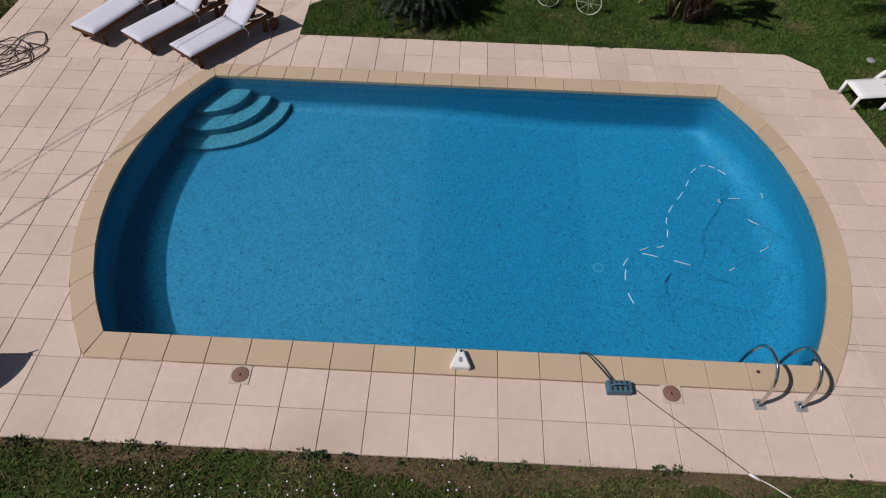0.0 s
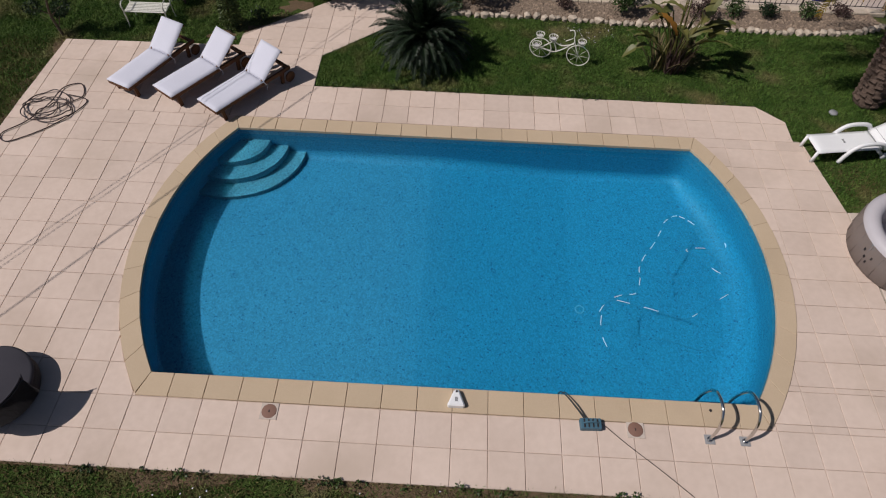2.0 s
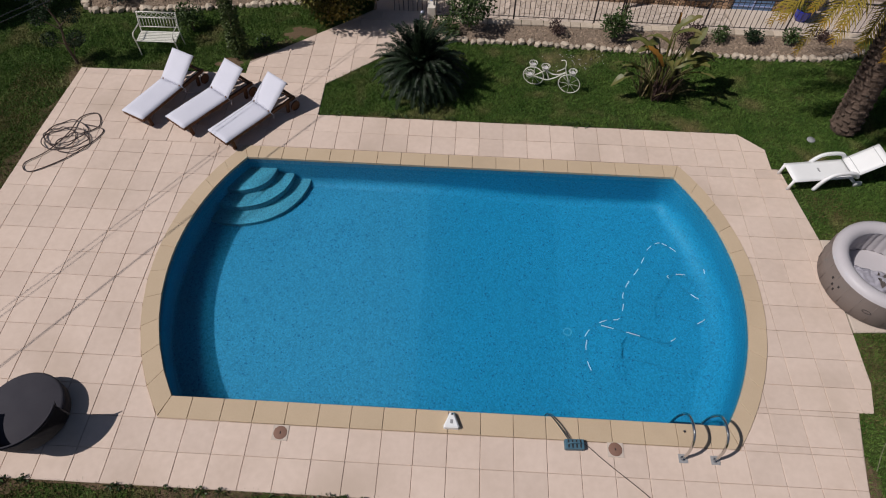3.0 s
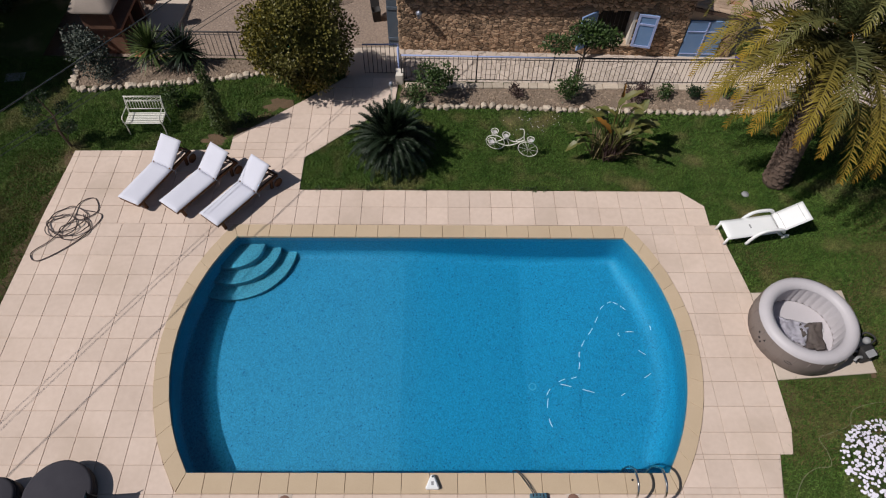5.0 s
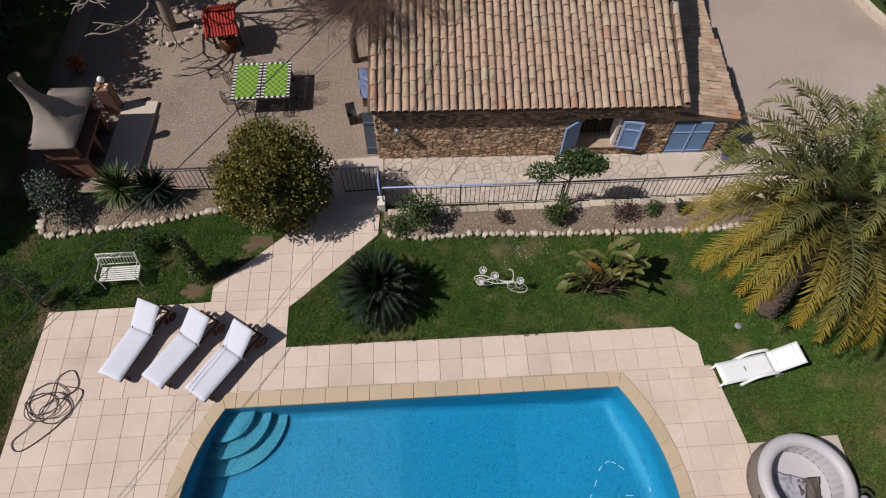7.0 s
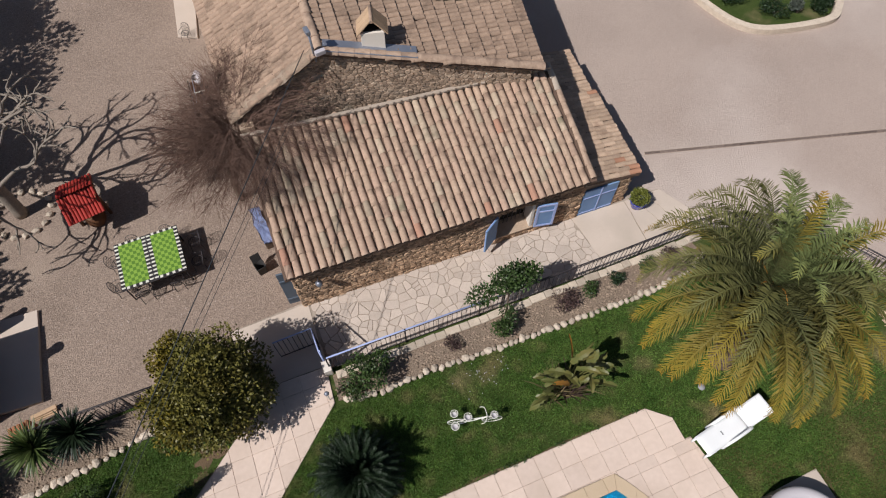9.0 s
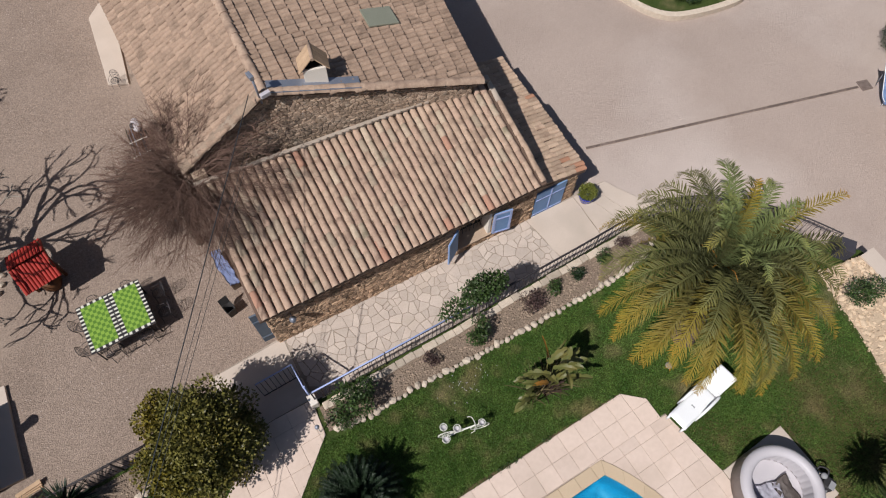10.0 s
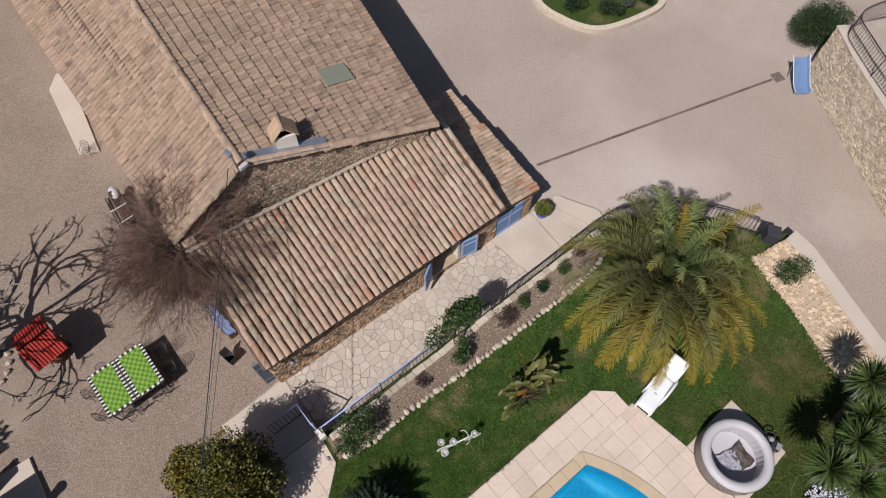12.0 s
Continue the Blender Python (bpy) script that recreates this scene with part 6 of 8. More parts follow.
part("frame_rail", tube(bmesh.new(), [(-0.03, 0.88, 0.34), (-1.02, 0.86, 0.34)], 0.020, 6), M_LBLUE, gate)
part("frame_rail", tube(bmesh.new(), [(-0.03, 0.88, -0.66), (-1.02, 0.86, -0.66)], 0.016, 6), M_IRON, gate)
for k in range(9):
    x = -0.03 - 0.99 * k / 8
    part("bar", tube(bmesh.new(), [(x, 0.87, -0.70), (x, 0.87, 0.34)], 0.009, 5), M_IRON, gate)
for k in range(5):
    y = 0.12 + 0.18 * k
    part("bar", tube(bmesh.new(), [(-0.003 * k, y, -0.35 - 0.09 * k), (-0.003 * k, y, 0.74 - 0.095 * k)], 0.009, 5), M_IRON, gate)
lampg = thing("path_lamp", (3.42, 10.42, ZL), "small grey garden lantern on a thin post beside the path", "lamp")
part("post", tube(bmesh.new(), [(0, 0, 0), (0, 0, 0.50)], 0.014, 6), M_WPAINT, lampg)
part("head", lathe(bmesh.new(), [(0.0, 0.48), (0.04, 0.50), (0.06, 0.56), (0.05, 0.61), (0.0, 0.64)], 14), M_ZINC, lampg, "grey lantern head")

# ---- plants ----


def shrub(name, at, r, h, n, leaf, mat, label, cat="shrub", seed=1, lumps=6, stems=4, group=""):
    rr = random.Random(seed)
    e = thing(name, at, label, cat, group)
    cs = [(rr.uniform(-0.55, 0.55) * r, rr.uniform(-0.55, 0.55) * r, h * rr.uniform(0.45, 0.72), r * rr.uniform(0.45, 0.7), r * rr.uniform(0.45, 0.7), h * rr.uniform(0.25, 0.38)) for _ in range(lumps)]
    part("foliage", leaf_cloud("foliage", cs, n, leaf, mat, rr, 0.4), None, e)["kind"] = "stuff"
    for k in range(stems):
        a = rr.uniform(0, 6.28)
        part("stem", tube(bmesh.new(), curve_pts([(0, 0, 0), (0.2 * r * math.cos(a), 0.2 * r * math.sin(a), h * 0.35), (0.5 * r * math.cos(a), 0.5 * r * math.sin(a), h * 0.75)], 3), 0.016, 5, True, 0.005), M_BARK, e)
    return e


# orange tree
ot = thing("orange_tree", (1.02, 11.12, ZL), "dense rounded citrus tree with olive and yellow leaves", "tree")
rr = random.Random(12)
part("trunk", tube(bmesh.new(), curve_pts([(0, 0, 0), (0.03, 0.02, 0.4), (0.0, 0.05, 0.9)], 4), 0.10, 8, True, 0.07), M_BARK, ot)
for k in range(7):
    a = k * 0.9
    part("limb", tube(bmesh.new(), curve_pts([(0, 0.05, 0.6), (0.35 * math.cos(a), 0.35 * math.sin(a), 1.1), (0.85 * math.cos(a), 0.85 * math.sin(a), 1.7)], 4), 0.045, 6, True, 0.012), M_BARK, ot)
cs = []
for k in range(60):
    d = Vector((rr.gauss(0, 1), rr.gauss(0, 1), rr.gauss(0, 0.9))).normalized()
    q = d * rr.uniform(0.75, 1.06)
    cs.append((0.04 + q.x * 1.10, 0.12 + q.y * 1.10, 1.46 + q.z * 1.2, 0.42, 0.42, 0.38))
part("crown", leaf_cloud("crown", cs, 26000, 0.078, M_LEAF, rr, 0.35), None, ot)["kind"] = "stuff"
part("crown_heart", leaf_cloud("crown_heart", [(0.04, 0.12, 1.46, 1.05, 1.05, 1.15)], 9000, 0.10, M_LEAF, rr, 0.2), None, ot)["kind"] = "stuff"
# west-side clusters get yellower leaves: sunlight put into the leaf colour
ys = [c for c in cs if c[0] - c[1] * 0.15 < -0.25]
part("yellow_sprays", leaf_cloud("yellow_sprays", ys, 5500, 0.078, M_LEAFY, rr, 0.72), None, ot, "sunward leaves, tinted yellow for the sunlight on them")["kind"] = "stuff"


def rosette(name, at, n, length, width, mat, label, cat, seed, droop=0.5, low=-20, high=85, trunk=0.0, trunk_r=0.08, head_z=None):
    rr = random.Random(seed)
    e = thing(name, at, label, cat)
    z = trunk if head_z is None else head_z
    if trunk > 0.05:
        part("trunk", tube(bmesh.new(), curve_pts([(0, 0, 0), (0.02, 0.01, z * 0.5), (0, 0, z)], 4), trunk_r, 8, True, trunk_r * 0.8), M_PALMB, e)
    V, F = [], []
    for k in range(n):
        f = (k + 0.5) / n
        pitch = radians(low + (high - low) * f ** 0.8 + rr.uniform(-8, 8))
        sword(V, F, (0, 0, z), k * 2.39996 + rr.uniform(-0.2, 0.2), pitch, length * rr.uniform(0.8, 1.1), width, droop * rr.uniform(0.5, 1.3) * (1.1 - f), 4)
    part("leaves", poly_mesh("leaves", V, F, mat), None, e)
    return e


def tall_yucca(at, head, length, seed):
    """A leaning bare stem with a round head of stiff blades."""
    rr = random.Random(seed)
    e = thing("tall_yucca", at, "tall yucca with a leaning bare stem and spiky green head", "yucca", "yuccas beside the lawn")
    low = Vector((0, 0, 0))
    part("trunk", tube(bmesh.new(), curve_pts([low, low.lerp(head, 0.45) + Vector((0, 0, 0.12)), head], 5), 0.085, 8, True, 0.06), M_PALMB, e)
    V, F = [], []
    for k in range(280):
        f = (k + 0.5) / 280
        pitch = radians(-55 + 143 * f ** 0.8 + rr.uniform(-8, 8))
        sword(V, F, head, k * 2.39996 + rr.uniform(-0.2, 0.2), pitch, length * rr.uniform(0.8, 1.1), 0.025, 0.45 * rr.uniform(0.5, 1.3) * (1.1 - f), 4)
    part("leaves", poly_mesh("leaves", V, F, M_YUCCA), None, e)
    return e


# cycad
cy = thing("cycad", (3.52, 8.45, ZL), "dark green cycad with a wide rosette of feather fronds", "cycad")
part("trunk", lathe(bmesh.new(), [(0.0, 0.0), (0.24, 0.0), (0.26, 0.25), (0.18, 0.45), (0.0, 0.5)], 14), M_PALMB, cy)
rr = random.Random(9)
for k in range(140):
    V, F = [], []
    f = (k + 0.5) / 140
    frond(V, F, (0, 0, 0.46), k * 2.39996, radians(8 + 78 * f + rr.uniform(-7, 7)), rr.uniform(0.95, 1.25), 0.9 + 0.7 * (1 - f), 0.17, rr, 44, 0.013, 0.35, 0.012, 0.2, tidy=True)
    part("frond", poly_mesh("frond", V, F, M_CYCAD), None, cy)

# date palm
pm = thing("date_palm", (12.72, 7.70, ZL), "date palm with a wide crown of green and yellowing fronds", "palm tree")
bm = bmesh.new()
tube(bm, curve_pts([(0, 0, 0), (-0.02, 0.05, 0.8), (-0.06, 0.16, 1.9), (-0.18, 0.34, 3.1), (-0.28, 0.45, 3.75)], 5), 0.27, 14, True, 0.22)
part("trunk", bm, M_PALMB, pm)
bm = bmesh.new()
rr = random.Random(3)
for k in range(230):
    z = 0.05 + 3.7 * k / 230
    a = k * 2.39996
    rad = 0.27 - 0.05 * z / 3.7
    cx, cy_ = -0.28 * (z / 3.75) ** 1.4, 0.45 * (z / 3.75) ** 1.2
    box(bm, (0.10, 0.14, 0.05), (cx + rad * math.cos(a), cy_ + rad * math.sin(a), z), (0, -38, math.degrees(a)))
part("bark_stubble", bm, M_PALMB, pm, "stubs of cut leaf bases")["kind"] = "stuff"
HEAD = Vector((-0.28, 0.45, 3.85))


def palm_frond(yaw, pitch, ln, droop, mt, label="", leaflet=0.42, curl=0.8):
    V, F, along = [], [], []
    frond(V, F, HEAD + Vector((0.12 * math.cos(yaw), 0.12 * math.sin(yaw), 0)), yaw, pitch, ln, droop, leaflet, rr, 56, 0.0165, 0.5, 0.024, 0.25, 0.10, along, curl, rr.uniform(-1.4, 1.4) if curl > 1 else 0.0, True)
    me = poly_mesh("frond", V, F, mt)
    at = me.attributes.new("along", "FLOAT", "POINT")
    at.data.foreach_set("value", along)
    part("frond", me, None, pm, label)


NF = 62
for k in range(NF):
    f = (k + 0.5) / NF
    yaw = k * 2.39996 + rr.uniform(-0.15, 0.15)
    pitch = radians(4 + 80 * f ** 0.9 + rr.uniform(-7, 7))
    ln = rr.uniform(2.7, 3.15) * (1.0 if f < 0.8 else 0.85)
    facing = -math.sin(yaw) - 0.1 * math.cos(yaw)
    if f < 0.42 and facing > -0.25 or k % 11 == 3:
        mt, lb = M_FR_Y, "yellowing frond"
    elif f > 0.84 or (f > 0.55 and math.cos(yaw - 0.9) > 0.6):
        mt, lb = M_FR_N, "fresh green frond"
    else:
        mt, lb = M_FR_G, ""
    if math.cos(yaw - 0.9) > 0.5:
        ln *= 0.9
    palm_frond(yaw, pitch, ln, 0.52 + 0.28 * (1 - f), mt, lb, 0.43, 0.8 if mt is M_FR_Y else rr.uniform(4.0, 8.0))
# dead skirt close to the trunk
for k in range(11):
    palm_frond(k * 0.571 + rr.uniform(-0.1, 0.1), radians(rr.uniform(-30, -6)), rr.uniform(2.1, 2.7), 0.7, M_FR_Y, "drooping dry frond", 0.36)
for k in range(15):
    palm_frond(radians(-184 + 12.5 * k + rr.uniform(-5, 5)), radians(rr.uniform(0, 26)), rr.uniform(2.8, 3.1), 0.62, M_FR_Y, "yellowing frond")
for k in range(5):
    a = 0.6 + k * 1.3
    bm = tube(bmesh.new(), curve_pts([HEAD, HEAD + Vector((0.35 * math.cos(a), 0.35 * math.sin(a), 0.35)), HEAD + Vector((0.75 * math.cos(a), 0.75 * math.sin(a), 0.1))], 5), 0.018, 5, True, 0.006)
    part("fruit_stalk", bm, M_PALMO, pm, "dry orange fruit stalk")
part("hanging_stalk", tube(bmesh.new(), curve_pts([HEAD + Vector((0.5, -0.9, -0.2)), HEAD + Vector((0.9, -1.3, -0.9)), HEAD + Vector((1.0, -1.5, -1.7)), HEAD + Vector((0.75, -1.6, -2.2))], 6), 0.02, 6, True, 0.008), M_PALMY, pm, "pale bare stalk hanging from the crown")
lid = tagged(part("valve_cover", lathe(bmesh.new(), [(0.0, 0.0), (0.09, 0.0), (0.08, 0.03), (0.0, 0.035)], 18, pose(11.92, 7.3, ZL + 0.02)), M_GREY), "small pale valve cover in the lawn", "valve cover")

# bird-of-paradise clump
bp = thing("bird_of_paradise", pose(8.82, 8.55, ZL) @ Matrix.Scale(1.12, 4), "clump of broad paddle leaves, some brown and tattered", "plant")
rr = random.Random(6)
for k in range(26):
    fan = -1 + 2 * ((k * 0.618) % 1.0)
    h = rr.uniform(0.8, 1.5) * (1 - 0.45 * abs(fan))
    base = Vector((0.22 * fan + rr.uniform(-0.06, 0.06), rr.uniform(-0.10, 0.10), 0))
    tip = base + Vector((0.36 * fan + rr.uniform(-0.1, 0.1), rr.uniform(-0.18, 0.18), h))
    part("stalk", tube(bmesh.new(), curve_pts([base, base.lerp(tip, 0.5) + Vector((-0.08 * fan, 0, 0.10)), tip], 4), 0.022, 6, True, 0.010), M_BANANA, bp)
    dry = k in (4, 12)
    bm = bmesh.new()
    n = 10
    L2, W2 = rr.uniform(0.40, 0.62), rr.uniform(0.06, 0.105)
    d = Vector((1.0 * fan + rr.uniform(-0.4, 0.4), rr.uniform(-0.5, 0.5), rr.uniform(0.2, 1.5))).normalized()
    s = d.cross(Vector((rr.uniform(-0.5, 0.5), rr.uniform(-0.6, 0.6), 1))).normalized()
    rows = []
    p = tip.copy()
    for i in range(n + 1):
        t = i / n
        w = W2 * math.sin(math.pi * min(0.97, 0.10 + 0.86 * t)) ** 0.6 * (rr.uniform(0.45, 1.0) if dry or rr.random() < 0.5 else 1.0)
        lift = 0.35 * w
        rows.append((bm.verts.new(p + s * w + Vector((0, 0, lift))), bm.verts.new(p), bm.verts.new(p - s * w + Vector((0, 0, lift)))))
        d = (d + Vector((0, 0, -rr.uniform(0.06, 0.20)))).normalized()
        p = p + d * (L2 / n)
    for r0, r1 in zip(rows, rows[1:]):
        bm.faces.new((r0[0], r0[1], r1[1], r1[0]))
        bm.faces.new((r0[1], r0[2], r1[2], r1[1]))
    part("leaf", bm, M_PALMO if dry else M_BANANA, bp, "dry orange leaf" if dry else "")
M_STRAW = pmat("dry brown blade", (0.19, 0.145, 0.07), (0.10, 0.085, 0.04), 4, 20, 0.7, 0, vary=0.4, island=True)
V, F = [], []
for k in range(80):
    sword(V, F, (rr.uniform(-0.38, 0.3), rr.uniform(-0.2, 0.12), 0), rr.uniform(0, 6.28), radians(rr.uniform(66, 89)), rr.uniform(0.5, 1.0), 0.018, 0.9, 3)
part("dead_blades", poly_mesh("dead_blades", V, F, M_STRAW), None, bp, "brown dead leaf blades at the base")
V, F = [], []
for k in range(60):
    sword(V, F, (rr.uniform(-0.14, 0.14), rr.uniform(-0.24, -0.04), 0), rr.uniform(0, 6.28), radians(rr.uniform(58, 88)), rr.uniform(0.55, 0.9), 0.016, 0.5, 3)
part("dark_blades", poly_mesh("dark_blades", V, F, M_LEAFP), None, bp, "purple-brown upright blades")

# shrubs of the right bed
shrub("rose_bush", (4.55, 10.55, 0), 0.52, 1.0, 1500, 0.075, M_LEAFG, "loose green rose bush in the planting bed", seed=21)
shrub("trailing_shrub", (3.95, 10.35, 0), 0.34, 0.42, 700, 0.06, M_LEAFG, "low trailing green shrub over the edging stones", seed=22)
shrub("climbing_shrub", (8.05, 10.55, 0), 0.36, 0.75, 900, 0.07, M_LEAFG, "green shrub growing against the railing", seed=23)
tr = thing("young_tree", (8.25, 10.78, 0), "young green tree leaning over the railing", "tree")
rr = random.Random(24)
part("trunk", tube(bmesh.new(), curve_pts([(0, 0, 0), (0.05, 0.1, 0.6), (0.15, 0.28, 1.3)], 4), 0.035, 6, True, 0.018), M_BARK, tr)
for q in ((0.55, 0.35, 1.6), (-0.6, 0.3, 1.45), (0.15, 0.6, 1.7)):
    part("limb", tube(bmesh.new(), curve_pts([(0.1, 0.2, 1.0), (q[0] * 0.6, q[1] * 0.8, q[2] - 0.2), q], 4), 0.018, 5, True, 0.006), M_BARK, tr)
part("crown", leaf_cloud("crown", [(0.35, 0.3, 1.55, 0.48, 0.36, 0.28), (0.05, 0.3, 1.65, 0.4, 0.32, 0.3), (-0.6, 0.25, 1.35, 0.42, 0.26, 0.2), (0.7, 0.35, 1.4, 0.3, 0.25, 0.2)], 2600, 0.085, M_LEAFG, rr, 0.3), None, tr)["kind"] = "stuff"
shrub("purple_shrub", (6.7, 10.55, 0), 0.20, 0.38, 420, 0.05, M_LEAFP, "small purple-leaved shrub in the bed", seed=25)
shrub("purple_shrub", (9.85, 10.62, 0), 0.34, 0.42, 800, 0.055, M_LEAFP, "wide purple-leaved shrub in the bed", seed=26)
for k, x in enumerate((10.62, 11.42, 12.35)):
    shrub("small_rose", (x, 10.6 + 0.03 * k, 0), 0.22, 0.36, 480, 0.055, M_LEAFG if k != 1 else M_LEAFD, "small green rose bush in the bed", seed=30 + k, group="rose bushes in the bed")
shrub("purple_shrub", (13.1, 10.75, 0), 0.25, 0.3, 400, 0.05, M_LEAFP, "low purple shrub near the end of the bed", seed=34)

# left bed and lawn
shrub("silver_bush", (-4.62, 11.55, 0), 0.62, 1.25, 2400, 0.075, M_LEAFS, "grey-green oleander bush beside the barbecue", seed=41, lumps=8)
shrub("silver_bush", (-4.3, 11.2, 0), 0.40, 0.55, 800, 0.06, M_LEAFS, "low grey-green shrub beside the barbecue bed's stones", seed=42)
rosette("yucca", (-3.05, 11.72, 0), 220, 0.74, 0.025, M_YUCCA, "spiky green yucca below the dark railing", "yucca", 43, 0.5, -30, 85, 0.55)
rosette("yucca", (-2.2, 11.75, 0), 220, 0.72, 0.026, M_CYCAD, "dark spiky yucca below the dark railing", "yucca", 44, 0.6, -30, 85, 0.45)
shrub("lawn_shrub", (-2.1, 10.1, ZL), 0.36, 0.7, 900, 0.06, M_LEAFG, "loose green shrub beside the bench", seed=45)
shrub("clipped_shrub", (-0.25, 9.6, ZL), 0.2, 0.3, 300, 0.05, M_LEAFD, "small dark shrub on the lawn", seed=46)
cyp = thing("cypress", (-0.80, 9.30, ZL), "slim conical cypress standing on the lawn", "cypress")
rr = random.Random(47)
part("trunk", tube(bmesh.new(), [(0, 0, 0), (0, 0, 1.6)], 0.03, 6, True, 0.01), M_BARK, cyp)
part("foliage", leaf_cloud("foliage", [(0.02 * (k % 3 - 1), 0.02 * (k % 2), 0.22 + 0.17 * k, 0.24 - 0.014 * k, 0.24 - 0.014 * k, 0.22) for k in range(11)], 5200, 0.05, M_YUCCA, rr, 0.5), None, cyp)["kind"] = "stuff"
top = thing("cloud_topiary", (-4.42, 8.72, ZL), "small dark topiary tree clipped into leaf pads", "topiary")
rr = random.Random(48)
part("trunk", tube(bmesh.new(), curve_pts([(0, 0, 0), (-0.06, 0.02, 0.5), (0.02, 0.05, 1.0), (-0.05, 0.0, 1.5)], 5), 0.035, 6, True, 0.015), M_BARK, top)
for q, r in (((-0.05, 0, 1.62), 0.24), ((-0.38, 0.05, 1.15), 0.20), ((0.32, 0.1, 1.2), 0.19), ((-0.28, -0.1, 0.72), 0.18), ((0.30, -0.05, 0.75), 0.19), ((0.05, 0.2, 0.45), 0.15)):
    part("branch", tube(bmesh.new(), curve_pts([(0, 0.03, q[2] - 0.25), (q[0] * 0.5, q[1] * 0.5, q[2] - 0.12), q], 3), 0.016, 5, True, 0.008), M_BARK, top)
    part("leaf_pad", leaf_cloud("leaf_pad", [(*q, r, r, r * 0.7)], 420, 0.045, M_LEAFD, rr, 0.4), None, top)["kind"] = "stuff"

# bench
bench = thing("garden_bench", pose(-2.62, 9.30, ZL, 0, 0, 1) @ Matrix.Scale(0.88, 4), "white wrought-iron garden bench on the lawn", "bench")
W = 1.02
for k in range(7):
    part("seat_slat", boxm((W, 0.045, 0.014), (0, -0.17 + 0.066 * k, 0.43), bevel=0.003), M_WPAINT, bench)
for s in (-1, 1):
    x = s * W / 2
    part("front_leg", tube(bmesh.new(), curve_pts([(x, -0.20, 0.0), (x, -0.18, 0.25), (x, -0.20, 0.44), (x, -0.22, 0.62), (x, -0.14, 0.68)], 4), 0.016, 6), M_WPAINT, bench)
    part("back_leg", tube(bmesh.new(), curve_pts([(x, 0.32, 0.0), (x, 0.26, 0.30), (x, 0.28, 0.60), (x, 0.38, 0.94)], 4), 0.016, 6), M_WPAINT, bench)
    part("arm", tube(bmesh.new(), curve_pts([(x, -0.14, 0.68), (x, 0.05, 0.66), (x, 0.29, 0.66)], 4), 0.014, 6), M_WPAINT, bench)
    part("brace", tube(bmesh.new(), [(x, -0.19, 0.42), (x, 0.27, 0.42)], 0.012, 6), M_WPAINT, bench)
for z, y in ((0.56, 0.275), (0.80, 0.33), (0.93, 0.376)):
    part("back_rail", tube(bmesh.new(), [(-W / 2, y, z), (W / 2, y, z)], 0.013, 6), M_WPAINT, bench)
for k in range(13):
    x = -W / 2 + W * (k + 0.5) / 13
    part("spindle", tube(bmesh.new(), [(x, 0.275, 0.56), (x, 0.33, 0.80)], 0.008, 5), M_WPAINT, bench)
for k in range(8):
    x = -W / 2 + W * (k + 0.5) / 8
    part("scroll", ring_tube(bmesh.new(), (x, 0.353, 0.866), 0.05, 0.007, 14, "Y"), M_WPAINT, bench)

# planter bicycle
bk = thing("planter_bicycle", pose(6.04, 8.73, ZL, 0, 0, -17) @ Matrix.Scale(0.80, 4), "white painted iron planter bicycle with baskets on the lawn", "planter")
for x, r in ((0.0, 0.29), (1.02, 0.30)):
    w = part("wheel", ring_tube(bmesh.new(), (x, 0, r + 0.01), r, 0.014, 30, "Y"), M_WPAINT, bk)
    for k in range(8):
        a = math.pi * k / 4
        part("spoke", tube(bmesh.new(), [(x, 0, r + 0.01), (x + r * math.cos(a), 0, r + 0.01 + r * math.sin(a))], 0.005, 4), M_WPAINT, w)
for pts in ([(0, 0, 0.30), (0.42, 0, 0.28), (0.30, 0, 0.62)], [(0.42, 0, 0.28), (0.62, 0, 0.42), (0.86, 0, 0.66)], [(0.30, 0, 0.60), (0.55, 0, 0.50), (0.86, 0, 0.62)], [(0, 0, 0.30), (0.30, 0, 0.56)], [(1.02, 0, 0.31), (0.92, 0, 0.55), (0.86, 0, 0.72)], [(0.86, 0, 0.72), (0.84, 0, 0.82)]):
    part("frame_tube", tube(bmesh.new(), curve_pts(pts, 4), 0.017, 6), M_WPAINT, bk)
part("handlebar", tube(bmesh.new(), curve_pts([(0.66, 0.24, 0.82), (0.78, 0.20, 0.88), (0.84, 0.0, 0.84), (0.78, -0.20, 0.88), (0.66, -0.24, 0.82)], 6), 0.012, 6), M_WPAINT, bk)
for c, r in (((1.06, 0.0, 0.66), 0.105), ((-0.08, 0.17, 0.50), 0.11), ((-0.08, -0.17, 0.42), 0.12), ((0.30, 0.02, 0.60), 0.115)):
    b = part("basket", ring_tube(bmesh.new(), (c[0], c[1], c[2] + 0.10), r, 0.010, 20, "Z"), M_WPAINT, bk, "round white wire basket")
    part("rim", ring_tube(bmesh.new(), (c[0], c[1], c[2]), r * 0.75, 0.008, 20, "Z"), M_WPAINT, b)
    part("liner", lathe(bmesh.new(), [(0.0, c[2] + 0.012), (0.62 * r, c[2] + 0.012), (0.70 * r, c[2] + 0.045), (0.66 * r, c[2] + 0.045), (0.58 * r, c[2] + 0.022), (0.0, c[2] + 0.022)], 16, pose(c[0], c[1], 0)), M_PALEV, b, "pale grey liner of the basket")
    for k in range(12):
        a = 2 * math.pi * k / 12
        part("wire", tube(bmesh.new(), [(c[0] + r * math.cos(a), c[1] + r * math.sin(a), c[2] + 0.10), (c[0] + 0.75 * r * math.cos(a), c[1] + 0.75 * r * math.sin(a), c[2])], 0.007, 4), M_WPAINT, b)

